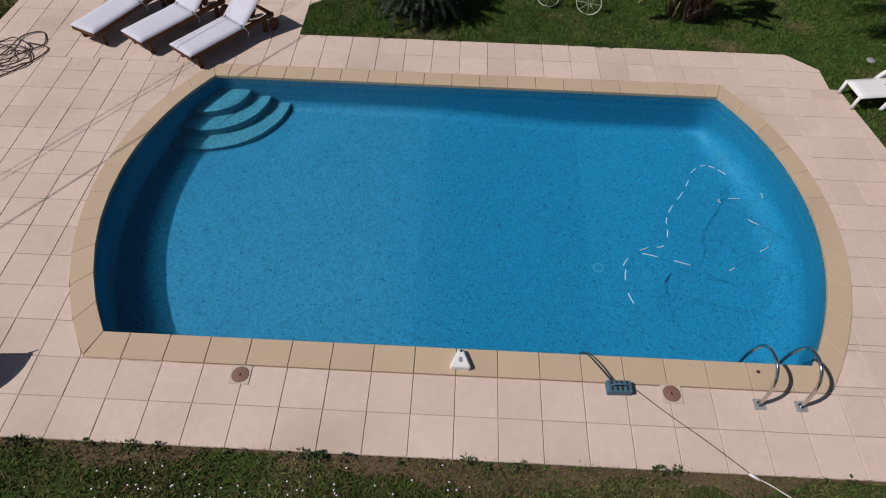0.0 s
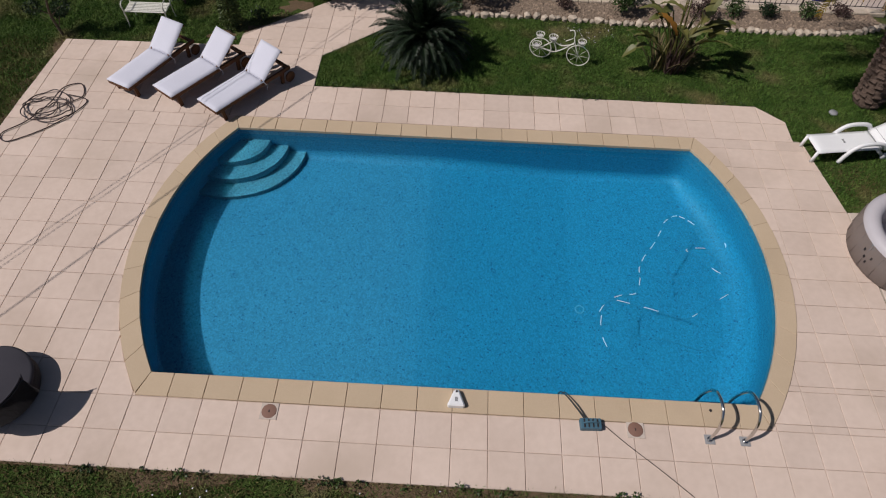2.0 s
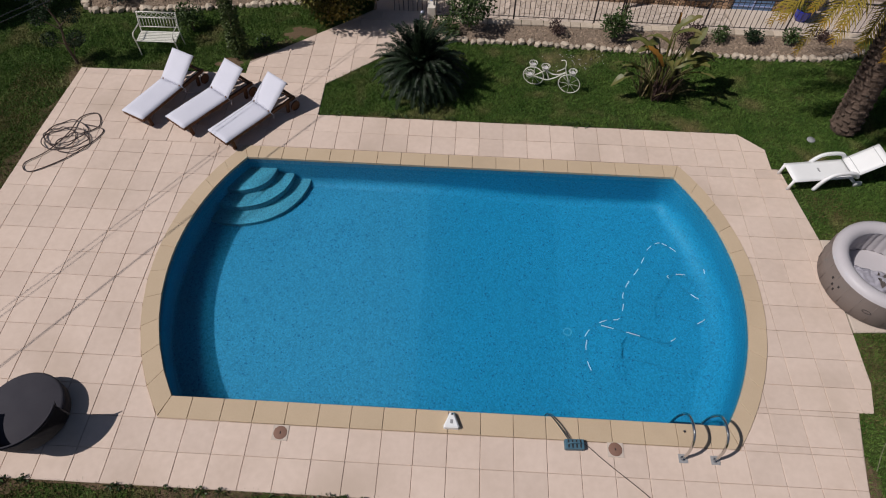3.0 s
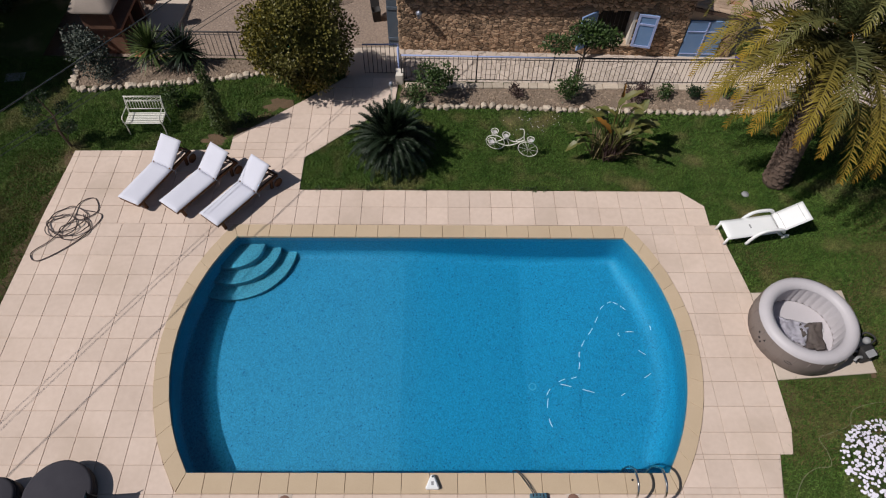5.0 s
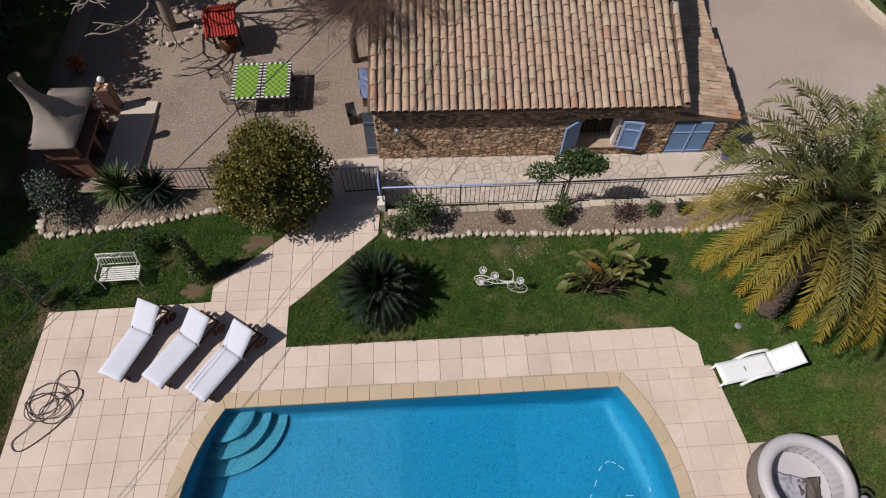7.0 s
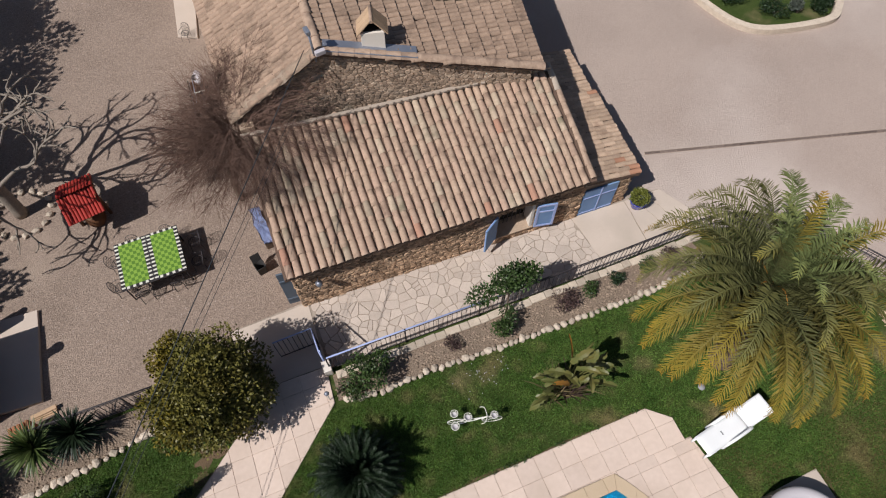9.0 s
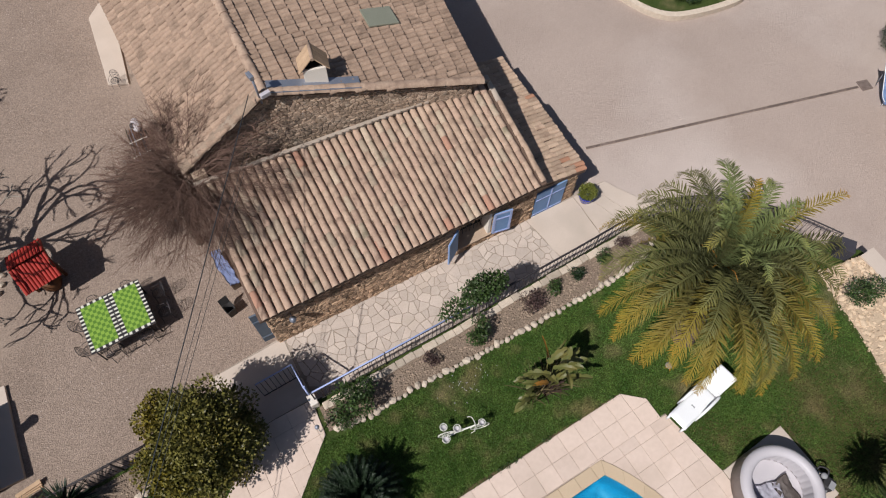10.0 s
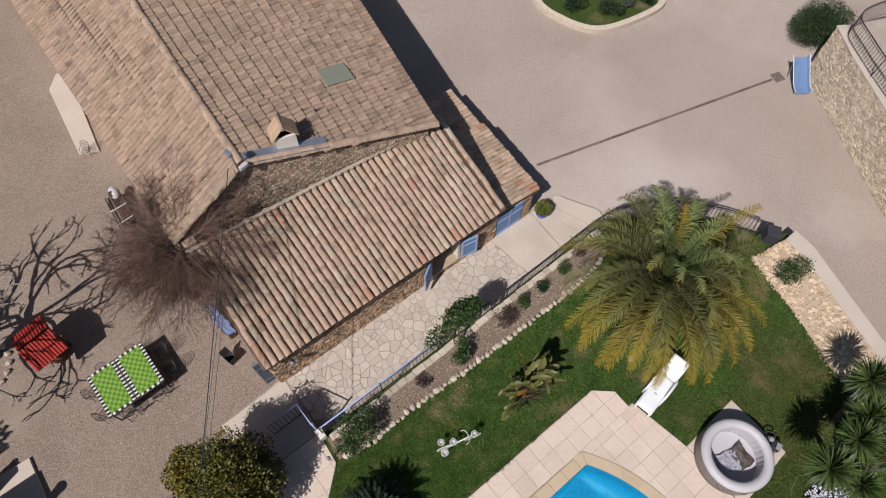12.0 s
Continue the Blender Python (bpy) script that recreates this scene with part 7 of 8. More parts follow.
# beyond the spa: daisies, yuccas, rockery, drive wall
fl = thing("daisy_clump", (12.95, 1.0, ZL), "dome of white daisies with green leaves", "flowers")
rr = random.Random(51)
V, F = [], []
for k in range(950):
    a, q = rr.uniform(0, 6.28), math.sqrt(rr.random())
    x, y = 1.0 * q * math.cos(a), 0.82 * q * math.sin(a)
    z = 0.10 + 0.24 * math.sqrt(max(0.0, 1 - q * q)) + rr.uniform(-0.03, 0.03)
    tilt = Vector((x * 0.5 + rr.gauss(0, 0.2), y * 0.5 + rr.gauss(0, 0.2), 1)).normalized()
    s = tilt.orthogonal().normalized()
    u = tilt.cross(s)
    r = rr.uniform(0.020, 0.032)
    b = len(V)
    V += [Vector((x, y, z)) + r * (math.cos(t) * s + math.sin(t) * u) + tilt * (0.0 if j % 2 else 0.008) for j, t in enumerate(2 * math.pi * j / 10 for j in range(10))]
    F.append(tuple(range(b, b + 10)))
part("blossoms", poly_mesh("blossoms", V, F, M_FLOWER), None, fl, "white daisy heads")["kind"] = "stuff"
part("foliage", leaf_cloud("foliage", [(0, 0, 0.08, 0.98, 0.80, 0.22)], 3200, 0.07, M_LEAFG, rr, 0.3), None, fl)["kind"] = "stuff"
tagged(part("lawn_hose", tube(bmesh.new(), curve_pts([(10.9, 0.3, 0), (11.2, 0.75, 0), (11.5, 0.95, 0), (11.8, 1.0, 0), (11.82, 1.25, 0), (11.75, 1.5, 0), (12.0, 1.6, 0), (12.4, 1.75, 0), (12.6, 2.05, 0), (13.2, 2.2, 0), (13.9, 2.15, 0)], 7), 0.009, 6), pmat("dull green hose", (0.20, 0.20, 0.11), (0.15, 0.155, 0.085), 4, 40, 0.6, 0)), "thin dull green hose lying on the lawn", "hose").location = (0, 0, ZL + 0.02)
for k, (hx, hy, hz, bx, by, ln) in enumerate(((12.62, 2.40, 2.45, 14.0, 1.75, 0.66), (13.99, 2.25, 2.0, 14.4, 1.9, 0.64), (15.3, 3.0, 2.3, 15.1, 2.5, 0.70), (14.85, 2.35, 1.75, 14.7, 2.1, 0.62), (15.75, 2.1, 1.5, 15.5, 1.9, 0.62), (13.55, 1.35, 1.2, 13.9, 1.2, 0.6), (14.6, 1.3, 1.5, 14.5, 1.2, 0.6))):
    tall_yucca((bx, by, ZL), Vector((hx - bx, hy - by, hz)), ln, 52 + k)

# rockery rising to the drive wall
ZS = 0.32
STRIP_IN = [(17.75, -4.0), (17.45, 1.5), (17.5, 3.1), (17.95, 4.6), (18.45, 6.2), (18.5, 6.95)]
FOOT = [(15.9, -4.0), (15.9, 1.0), (16.3, 3.5), (16.85, 5.0), (17.1, 6.1), (17.35, 7.2)]
bm = bmesh.new()
a = [bm.verts.new((x, y, ZL + 0.01)) for x, y in FOOT]
b = [bm.verts.new((x, y, ZS - 0.05)) for x, y in STRIP_IN]
for k in range(5):
    bm.faces.new((a[k], b[k], b[k + 1], a[k + 1]))
tagged(part("rock_bank", bm, M_RUBB), "earth bank under the rockery", "bank", kind="structure")
rk = tagged(new("rockery"), "bank of pale rough rockery stones", "rockery", kind="structure")
rr = random.Random(61)
fa, fb = curve_pts([(x, y, ZL) for x, y in FOOT], 30), curve_pts([(x, y, ZS - 0.05) for x, y in STRIP_IN], 30)
for k in range(290):
    i = rr.randrange(len(fa))
    p = fa[i].lerp(fb[min(i, len(fb) - 1)], rr.uniform(0.05, 1.0))
    if p.y < 1.0:
        continue
    s = rr.triangular(0.10, 0.34, 0.14)
    ob = part("rock", rock(bmesh.new(), (0, 0, 0), (s, s * 0.8, s * 0.5), rr), M_RUBB, rk)
    ob.location = p + Vector((0, 0, -0.04))
bm = bmesh.new()
for k in range(5):
    prism(bm, [STRIP_IN[k], (STRIP_IN[k][0] + 0.5, STRIP_IN[k][1]), (STRIP_IN[k + 1][0] + 0.5, STRIP_IN[k + 1][1]), STRIP_IN[k + 1]], -1.2, ZS)
V, F = [], []
for k in range(1700):
    i = rr.randrange(len(fa))
    p = fa[i].lerp(fb[min(i, len(fb) - 1)], rr.uniform(-0.05, 1.0))
    if p.y < 1.0:
        continue
    s, b = rr.uniform(0.02, 0.065), len(V)
    V += [p + Vector((s * math.cos(t + k), s * math.sin(t + k) * 0.8, 0.0)) for t in (0, 1.6, 3.1, 4.7)] + [p + Vector((rr.uniform(-0.3, 0.3) * s, rr.uniform(-0.3, 0.3) * s, s * rr.uniform(0.6, 1.2)))]
    F += [(b, b + 1, b + 4), (b + 1, b + 2, b + 4), (b + 2, b + 3, b + 4), (b + 3, b, b + 4)]
part("rubble", poly_mesh("rubble", V, F, M_RUBB), None, rk, "small broken stones")["kind"] = "stuff"
tagged(part("drive_wall", bm, M_CONC), "pale concrete wall along the drive", "wall", kind="structure")
shrub("rockery_bush", (17.62, 6.2, 0.1), 0.56, 0.75, 1500, 0.06, M_LEAFG, "green bush on the rockery", seed=62)
tagged(part("dark_pillar", boxm((0.42, 0.42, 1.35), (18.35, 7.35, -0.9), (0, 0, 35), 0.02), M_CUSH_D), "dark square gate pillar at the end of the railing", "pillar")
tagged(part("lawn_plate", boxm((0.5, 0.32, 0.02), (-6.72, 11.2, ZL), (0, 0, 8), 0.004), M_GREY), "pale inspection plate in the dark lawn", "cover plate")

M_CLOD = pmat("earth clod", (0.31, 0.235, 0.172), (0.18, 0.133, 0.096), 8, 40, 0.95, 0.6, 60, vary=0.35, island=True)
# ---- turf blades ----
rng_ = np.random.default_rng(7)


def blades(name, n, x0, x1, y0, y1, fade, keep, h0=0.025, h1=0.06, mat=None):
    P = np.column_stack([rng_.uniform(x0, x1, n), rng_.uniform(y0, y1, n)])
    P = P[keep(P[:, 0], P[:, 1])]
    X, Y = P[:, 0], P[:, 1]
    wave = np.sin(1.7 * X + 0.6 * Y) + np.sin(2.3 * Y - 0.9 * X + 1.3) + np.sin(3.9 * X - 2.7 * Y) * 0.6 + np.sin(5.1 * Y + 3.3 * X + 2.0) * 0.5
    edge = np.minimum(np.minimum(X - x0, x1 - X), np.minimum(Y - y0, y1 - Y))
    dens = np.clip(0.72 + 0.22 * wave, 0.1, 1.0) * (np.clip(edge / fade, 0.0, 1.0) if fade else 1.0)
    P = P[rng_.uniform(0, 1, len(P)) < dens]
    n = len(P)
    a = rng_.uniform(0, 2 * np.pi, n)
    h = rng_.uniform(h0, h1, n)
    w = rng_.uniform(0.005, 0.012, n)
    lean = rng_.normal(0, 0.035, (n, 2))
    V = np.zeros((n, 3, 3))
    V[:, 0, :2] = P + np.column_stack([np.cos(a), np.sin(a)]) * w[:, None]
    V[:, 1, :2] = P - np.column_stack([np.cos(a), np.sin(a)]) * w[:, None]
    V[:, 2, :2] = P + lean
    V[:, :, 2] = ZL
    V[:, 2, 2] = ZL + h
    me = bpy.data.meshes.new(name)
    me.vertices.add(n * 3)
    me.vertices.foreach_set("co", V.ravel())
    me.loops.add(n * 3)
    me.loops.foreach_set("vertex_index", np.arange(n * 3))
    me.polygons.add(n)
    me.polygons.foreach_set("loop_start", np.arange(n) * 3)
    me.update(calc_edges=True)
    me.materials.append(mat or M_BLADE)
    ob = new(name, me)
    return tagged(ob, "short grass blades of the lawn", "grass", kind="stuff")


def in_poly(x, y, poly):
    c = np.zeros(len(x), bool)
    n = len(poly)
    for i in range(n):
        (x0, y0), (x1, y1) = poly[i], poly[(i + 1) % n]
        c ^= ((y0 > y) != (y1 > y)) & (x < (x1 - x0) * (y - y0) / ((y1 - y0) or 1e-9) + x0)
    return c


def lawn_here(x, y):
    free = ~in_poly(x, y, JOINT_BED) & ~in_poly(x, y, pool_line(CW)) & in_poly(x, y, LAWN)
    free &= ~((y > 10.1) & (x > 3.5)) & ~in_poly(x, y, BED_B)
    free &= ~((x > 11.3) & (x < 13.3) & (y > 2.66) & (y < 4.65)) & ~(x > 16.0 + 0.18 * (y - 1.0))
    free &= ~((np.hypot(x - 0.45, (y - 10.25) * 1.4) < 0.42) | (np.hypot(x + 0.25, (y - 9.12) * 1.6) < 0.4) | (np.hypot(x + 0.95, (y - 8.95) * 1.6) < 0.35))
    return free


blades("turf", 520000, 1.0, 17.0, 5.0, 10.2, 0, lawn_here)
blades("turf", 200000, 10.4, 17.0, -0.5, 5.0, 0, lawn_here)
blades("turf", 190000, -8.0, 2.2, 8.4, 12.0, 0, lawn_here)
blades("turf", 110000, -8.0, -4.2, 0.0, 8.6, 0, lawn_here)
blades("turf", 150000, -7.5, 14.0, -3.6, 0.3, 1.0, lawn_here)
M_BLADED = pmat("dry grass blade", (0.085, 0.074, 0.028), (0.15, 0.115, 0.052), 3, 14, 0.8, 0, vary=0.5, island=True, c=(0.06, 0.075, 0.018), spec=0.1)
blades("turf", 190000, -7.5, 14.0, -3.6, 0.3, 1.0, lawn_here, 0.025, 0.065, M_BLADED)
blades("turf", 26000, -5.6, -4.2, -0.5, 8.6, 0, lawn_here, 0.025, 0.06, M_BLADED)


def near_dry(x, y):
    spots = ((15.6, 4.15, 0.9), (15.2, 3.5, 0.8), (14.8, 5.2, 0.8), (13.05, 2.3, 0.6), (12.1, 2.35, 0.5), (13.8, 3.4, 0.5), (15.4, 6.2, 0.7), (11.7, 5.4, 0.35), (13.5, 4.4, 0.35), (12.3, 5.0, 0.3), (11.9, 2.0, 0.7), (11.4, 1.6, 0.5), (12.9, 1.9, 0.6))
    w = sum(np.exp(-((x - a) ** 2 + (y - b) ** 2) / (c * c)) for a, b, c in spots)
    return lawn_here(x, y) & (rng_.uniform(0, 1, len(x)) < np.clip(1.3 * w, 0, 1))


blades("turf", 130000, 10.9, 17.0, 0.8, 7.4, 0, near_dry, 0.025, 0.075, M_BLADED)
blades("turf", 120000, -12.0, 16.0, -9.0, -2.0, 3.0, lawn_here)


wd = thing("weeds", (0, 0, 0), "small weeds and tufts along the paving edge", "weeds", kind="stuff")
rr = random.Random(71)
cs = []
for k in range(60):
    t = rr.random()
    x, y = rr.choice(((rr.uniform(-3.5, 10), -0.52 + rr.uniform(-0.04, 0.03)), (rr.uniform(-3.5, 4), -0.54), (rr.uniform(1.5, 10.2), 7.39)))
    s = rr.uniform(0.03, 0.085)
    cs.append((x, y, s * 0.4, s, s * 0.7, s * 0.7))
part("tufts", leaf_cloud("tufts", cs, 1300, 0.045, M_LEAFG, rr, 0.1), None, wd)
V, F = [], []
for k in range(190):
    cx, cy_ = rr.choice(((7.2, 9.6), (-2.6, -1.0), (1.0, -1.1), (4.4, -1.0), (-2.2, -0.9), (2.4, -0.9)))
    x, y = cx + rr.gauss(0, 0.45), cy_ + rr.gauss(0, 0.2)
    if y > -0.56 and y < 7.6 and x > -4:
        continue
    b = len(V)
    V += [Vector((x + 0.010 * math.cos(t), y + 0.010 * math.sin(t), ZL + 0.062)) for t in (2 * math.pi * j / 6 for j in range(6))]
    F.append(tuple(range(b, b + 6)))
part("lawn_daisies", poly_mesh("lawn_daisies", V, F, M_FLOWER), None, wd, "tiny white daisies in the grass")

# clods and small stones in the beds
rr = random.Random(88)
for poly, n in ((BED_A, 1500), (BED_B, 800)):
    V, F = [], []
    xs, ys = [p[0] for p in poly], [p[1] for p in poly]
    pts = [(rr.uniform(min(xs), max(xs)), rr.uniform(min(ys), max(ys))) for _ in range(n * 2)]
    ok = in_poly(np.array([p[0] for p in pts]), np.array([p[1] for p in pts]), poly)
    for (x, y), o in zip(pts, ok):
        if not o:
            continue
        s, b, t0 = rr.triangular(0.012, 0.06, 0.018), len(V), rr.uniform(0, 6.28)
        V += [Vector((x + s * math.cos(t + t0), y + s * math.sin(t + t0) * 0.8, 0.012)) for t in (0, 1.6, 3.1, 4.7)] + [Vector((x + s * 0.2, y, 0.012 + s * 0.7))]
        F += [(b, b + 1, b + 4), (b + 1, b + 2, b + 4), (b + 2, b + 3, b + 4), (b + 3, b, b + 4)]
    tagged(part("clods", poly_mesh("clods", V, F, M_CLOD), None), "clods of earth and small stones in the bed", "earth", kind="stuff")

# ---- gravel court beside the house ----
table = thing("garden_table", pose(0.02, 16.10, ZG, 0, 0, 0.5), "long outdoor table under two green checked cloths", "table")
TW, TD, TH_ = 1.74, 1.52, 0.74
part("tabletop", boxm((TW, TD, 0.03), (0, 0, TH_ - 0.03), bevel=0.006), M_IRON, table)
for x in (-TW / 2 + 0.08, TW / 2 - 0.08):
    for y in (-TD / 2 + 0.08, TD / 2 - 0.08):
        part("leg", tube(bmesh.new(), [(x, y, 0), (x, y, TH_ - 0.03)], 0.022, 6), M_IRON, table)


def check_cloth(m):
    """A cloth with a lime check field and a border of white and black squares."""
    e = thing("table_cloth", m, "lime green checked cloth with a black and white squared border", "tablecloth", "cloths on the garden table")
    w, d = 0.855, 1.50
    part("ground_cloth", boxm((w, d, 0.006), (0, 0, 0)), M_DARK, e, "black border ground")
    part("field", boxm((w - 0.22, d - 0.16, 0.004), (0, 0, 0.006)), M_LIMED, e, "green field")
    n, k = 7, 13
    for i in range(n):
        for j in range(k):
            if (i + j) % 2 == 0:
                part("check", boxm(((w - 0.23) / n, (d - 0.18) / k, 0.0015), (-(w - 0.23) / 2 + (w - 0.23) * (i + 0.5) / n, -(d - 0.18) / 2 + (d - 0.18) * (j + 0.5) / k, 0.010)), M_LIME, e)
    for j in range(12):
        y = -d / 2 + d * (j + 0.5) / 12
        for s in (-1, 1):
            part("white_square", boxm((0.10, 0.052, 0.002), (s * (w / 2 - 0.056), y, 0.006)), M_WHITE, e)
    for i in range(4):
        x = -0.25 + 0.165 * i
        for s in (-1, 1):
            part("white_square", boxm((0.075, 0.075, 0.002), (x, s * (d / 2 - 0.04), 0.0062)), M_WHITE, e)
    return e


c1 = check_cloth(pose(-0.42, 16.10, ZG + TH_ + 0.002, 0, 0, 0.5))
copy_thing(c1, pose(0.46, 16.11, ZG + TH_ + 0.002, 0, 0, 0.5))


def iron_chair(m):
    """Openwork iron chair; faces +y (towards the table)."""
    e = thing("garden_chair", m, "dark openwork iron garden chair", "chair", "chairs round the garden table")
    seat = part("seat", ring_tube(bmesh.new(), (0, 0, 0.45), 0.22, 0.013, 20, "Z"), M_IRON, e)
    for k in range(6):
        o = -0.17 + 0.068 * k
        l = math.sqrt(max(0.0, 0.22**2 - o * o))
        part("lattice", tube(bmesh.new(), [(o, -l, 0.45), (o, l, 0.45)], 0.007, 4), M_IRON, seat)
        part("lattice", tube(bmesh.new(), [(-l, o, 0.45), (l, o, 0.45)], 0.007, 4), M_IRON, seat)
    for x in (-0.19, 0.19):
        for y, lean in ((-0.17, -0.06), (0.18, 0.04)):
            part("leg", tube(bmesh.new(), [(x, y + lean, 0), (x * 0.95, y, 0.45)], 0.012, 5), M_IRON, e)
        part("arm", tube(bmesh.new(), curve_pts([(x * 1.15, 0.16, 0.45), (x * 1.25, 0.16, 0.62), (x * 1.25, -0.05, 0.66), (x * 1.0, -0.24, 0.66)], 4), 0.010, 5), M_IRON, e)
    back = part("back", tube(bmesh.new(), curve_pts([(-0.20, -0.19, 0.45), (-0.21, -0.27, 0.75), (-0.1, -0.31, 0.90), (0.1, -0.31, 0.90), (0.21, -0.27, 0.75), (0.20, -0.19, 0.45)], 5), 0.013, 6), M_IRON, e)
    for k in range(5):
        x = -0.14 + 0.07 * k
        part("lattice", tube(bmesh.new(), [(x, -0.20, 0.46), (x, -0.30, 0.88)], 0.007, 4), M_IRON, back)
    for z in (0.55, 0.66, 0.77):
        y = -0.19 - 0.10 * (z - 0.45) / 0.4
        part("lattice", tube(bmesh.new(), [(-0.20, y, z), (0.20, y, z)], 0.007, 4), M_IRON, back)
    return e


CS = Matrix.Scale(0.86, 4)
ch = iron_chair(pose(-0.40, 15.38, ZG, 0, 0, 4) @ CS)
for x, y, a in ((0.50, 15.36, -6), (-0.98, 15.74, -82), (-0.96, 16.52, -96), (-0.42, 16.84, 182), (0.50, 16.82, 176), (1.12, 15.78, 88), (1.16, 16.42, 94)):
    copy_thing(ch, pose(x, y, ZG, 0, 0, a) @ CS)

binn = thing("waste_bin", pose(2.70, 14.95, ZG, 0, 0, 12) @ Matrix.Scale(0.9, 4), "black plastic bin with an open lid on the gravel", "bin")
bm = lathe(bmesh.new(), [(0.0, 0.0), (0.17, 0.0), (0.205, 0.42), (0.225, 0.43), (0.215, 0.45), (0.19, 0.43), (0.165, 0.03), (0.0, 0.03)], 4, pose(0, 0, 0, 0, 0, 45))
part("body", bm, M_RUBBER, binn)
part("lid", boxm((0.30, 0.02, 0.27), (0, 0.175, 0.40), (-28, 0, 0), 0.006), M_RUBBER, binn, "lid folded back")

# decorative well
well = thing("wishing_well", pose(-1.40, 18.50, ZG, 0, 0, 9) @ Matrix.Diagonal((0.82, 1.10, 0.92, 1.0)), "small wooden wishing well with a red tiled roof", "wishing well")
part("basin", lathe(bmesh.new(), [(0.30, 0.0), (0.34, 0.1), (0.34, 0.55), (0.26, 0.55), (0.26, 0.1), (0.0, 0.1)], 20), M_WOOD, well, "round wooden tub")
for s in (-1, 1):
    part("post", boxm((0.10, 0.10, 1.35), (s * 0.50, 0, 0), bevel=0.01), M_WOOD, well)
part("beam", boxm((1.1, 0.08, 0.08), (0, 0, 1.26)), M_WOOD, well)
wt_mesh = barrel(0.52, 0.060, 0.052)
wt_mesh.materials[0] = M_CRIMSON
for s in (-1, 1):
    part("roof_board", boxm((1.24, 0.72, 0.03), (0, s * 0.31, 1.24), (-s * 28, 0, 0)), M_WOOD, well)
    for i in range(11):
        for j in range(2):
            ob = part("roof_tile", wt_mesh, None, well, "bright red barrel tile")
            f = j * 0.46
            base = Vector((-0.56 + 0.112 * i, s * (0.66 - f * 0.62), 1.12 + f * 0.37))
            ob.matrix_basis = Matrix.Translation(base) @ pose(0, 0, 0, 0, 0, 0 if s < 0 else 180) @ pose(0, 0, 0, 28, 0, 0) @ Matrix.Diagonal((1, 0.8, 1, 1))
part("gable_board", boxm((0.03, 0.9, 0.30), (0.56, 0, 1.12)), M_WOOD, well)
part("bucket", lathe(bmesh.new(), [(0.0, 0.0), (0.09, 0.0), (0.11, 0.18), (0.10, 0.18), (0.08, 0.02)], 14, pose(0, 0, 0.75)), M_ZINC, well)

# barbecue with flared hood
bbq = thing("barbecue", pose(-4.98, 14.12, 0, 0, 0, -1), "built-in red brick barbecue with a flared concrete hood", "barbecue")
part("plinth_back", boxm((0.14, 1.46, 0.84), (-0.40, 0, ZG), bevel=0.008), M_BRICKR, bbq)
for y in (-0.80, 0.0, 0.80):
    part("plinth_pier", boxm((0.95, 0.14, 0.84), (0, y, ZG), bevel=0.008), M_BRICKR, bbq, "red brick pier under the hearth")
part("hearth", boxm((1.05, 1.85, 0.09), (0.02, 0, -0.06), bevel=0.012), M_BRICKR, bbq, "red brick hearth slab")
for y in (-0.88, 0.88):
    part("side_pier", boxm((0.85, 0.16, 0.62), (0, y, 0.03), bevel=0.01), M_BRICKR, bbq, "red brick side pier")
part("back_panel", boxm((0.10, 1.7, 0.62), (-0.42, 0, 0.03)), M_BRICKR, bbq)
bm = bmesh.new()
rings = []
N_ = 28
for f, hx, hy, z, round_ in ((0.0, 0.58, 1.08, 0.62, 0.0), (0.05, 0.58, 1.08, 0.70, 0.0), (0.25, 0.40, 0.68, 0.86, 0.08), (0.45, 0.255, 0.37, 1.12, 0.3), (0.7, 0.165, 0.19, 1.48, 0.75), (0.85, 0.14, 0.145, 1.72, 0.95), (1.0, 0.13, 0.13, 1.95, 1.0), (1.1, 0.13, 0.13, 2.18, 1.0), (1.12, 0.15, 0.15, 2.20, 1.0), (1.14, 0.15, 0.15, 2.27, 1.0)):
    row = []
    for k in range(N_):
        a = 2 * math.pi * (k + 0.5) / N_
        c, s = math.cos(a), math.sin(a)
        q = max(abs(c), abs(s))
        sq = Vector((c / q * hx, s / q * hy))
        ro = Vector((c * hx, s * hy))
        p = sq.lerp(ro, round_)
        row.append(bm.verts.new((p.x - 0.36 * min(1.0, f) ** 0.8, p.y - 0.10 * min(1.0, f), z)))
    rings.append(row)
for a, b in zip(rings, rings[1:]):
    for k in range(N_):
        bm.faces.new((a[k], a[(k + 1) % N_], b[(k + 1) % N_], b[k])).smooth = True
part("hood", bm, pmat("grey cast hood", (0.30, 0.25, 0.215), (0.24, 0.20, 0.17), 2, 40, 0.9, 0.3, 50, c=(0.20, 0.165, 0.14)), bbq, "flared concrete hood and round flue")
tagged(part("concrete_pad", boxm((1.04, 2.66, 0.14), (0, 0, 0), bevel=0.012), M_CONC), "low pale concrete pad shaded by the barbecue", "slab").matrix_basis = pose(-3.87, 14.76, ZG - 0.04, 0, 0, -2.8)
plank = thing("timber_stack", pose(-3.42, 13.02, ZG, 0, 0, 4), "few pale boards stacked beside the barbecue", "timber")
for k in range(3):
    part("board", boxm((0.62, 0.11, 0.045), (0.02 * k, 0.03 * k, 0.05 * k), (0, 0, 2.5 * k - 2), 0.004), M_HOODT, plank)
pil = thing("brick_pillar", pose(-4.55, 15.85, ZG, 0, 0, 5), "rough brick and stone pillar beside the barbecue", "pillar")
part("shaft", boxm((0.40, 0.40, 1.0), (0, 0, 0), bevel=0.02), M_CLAYB, pil)
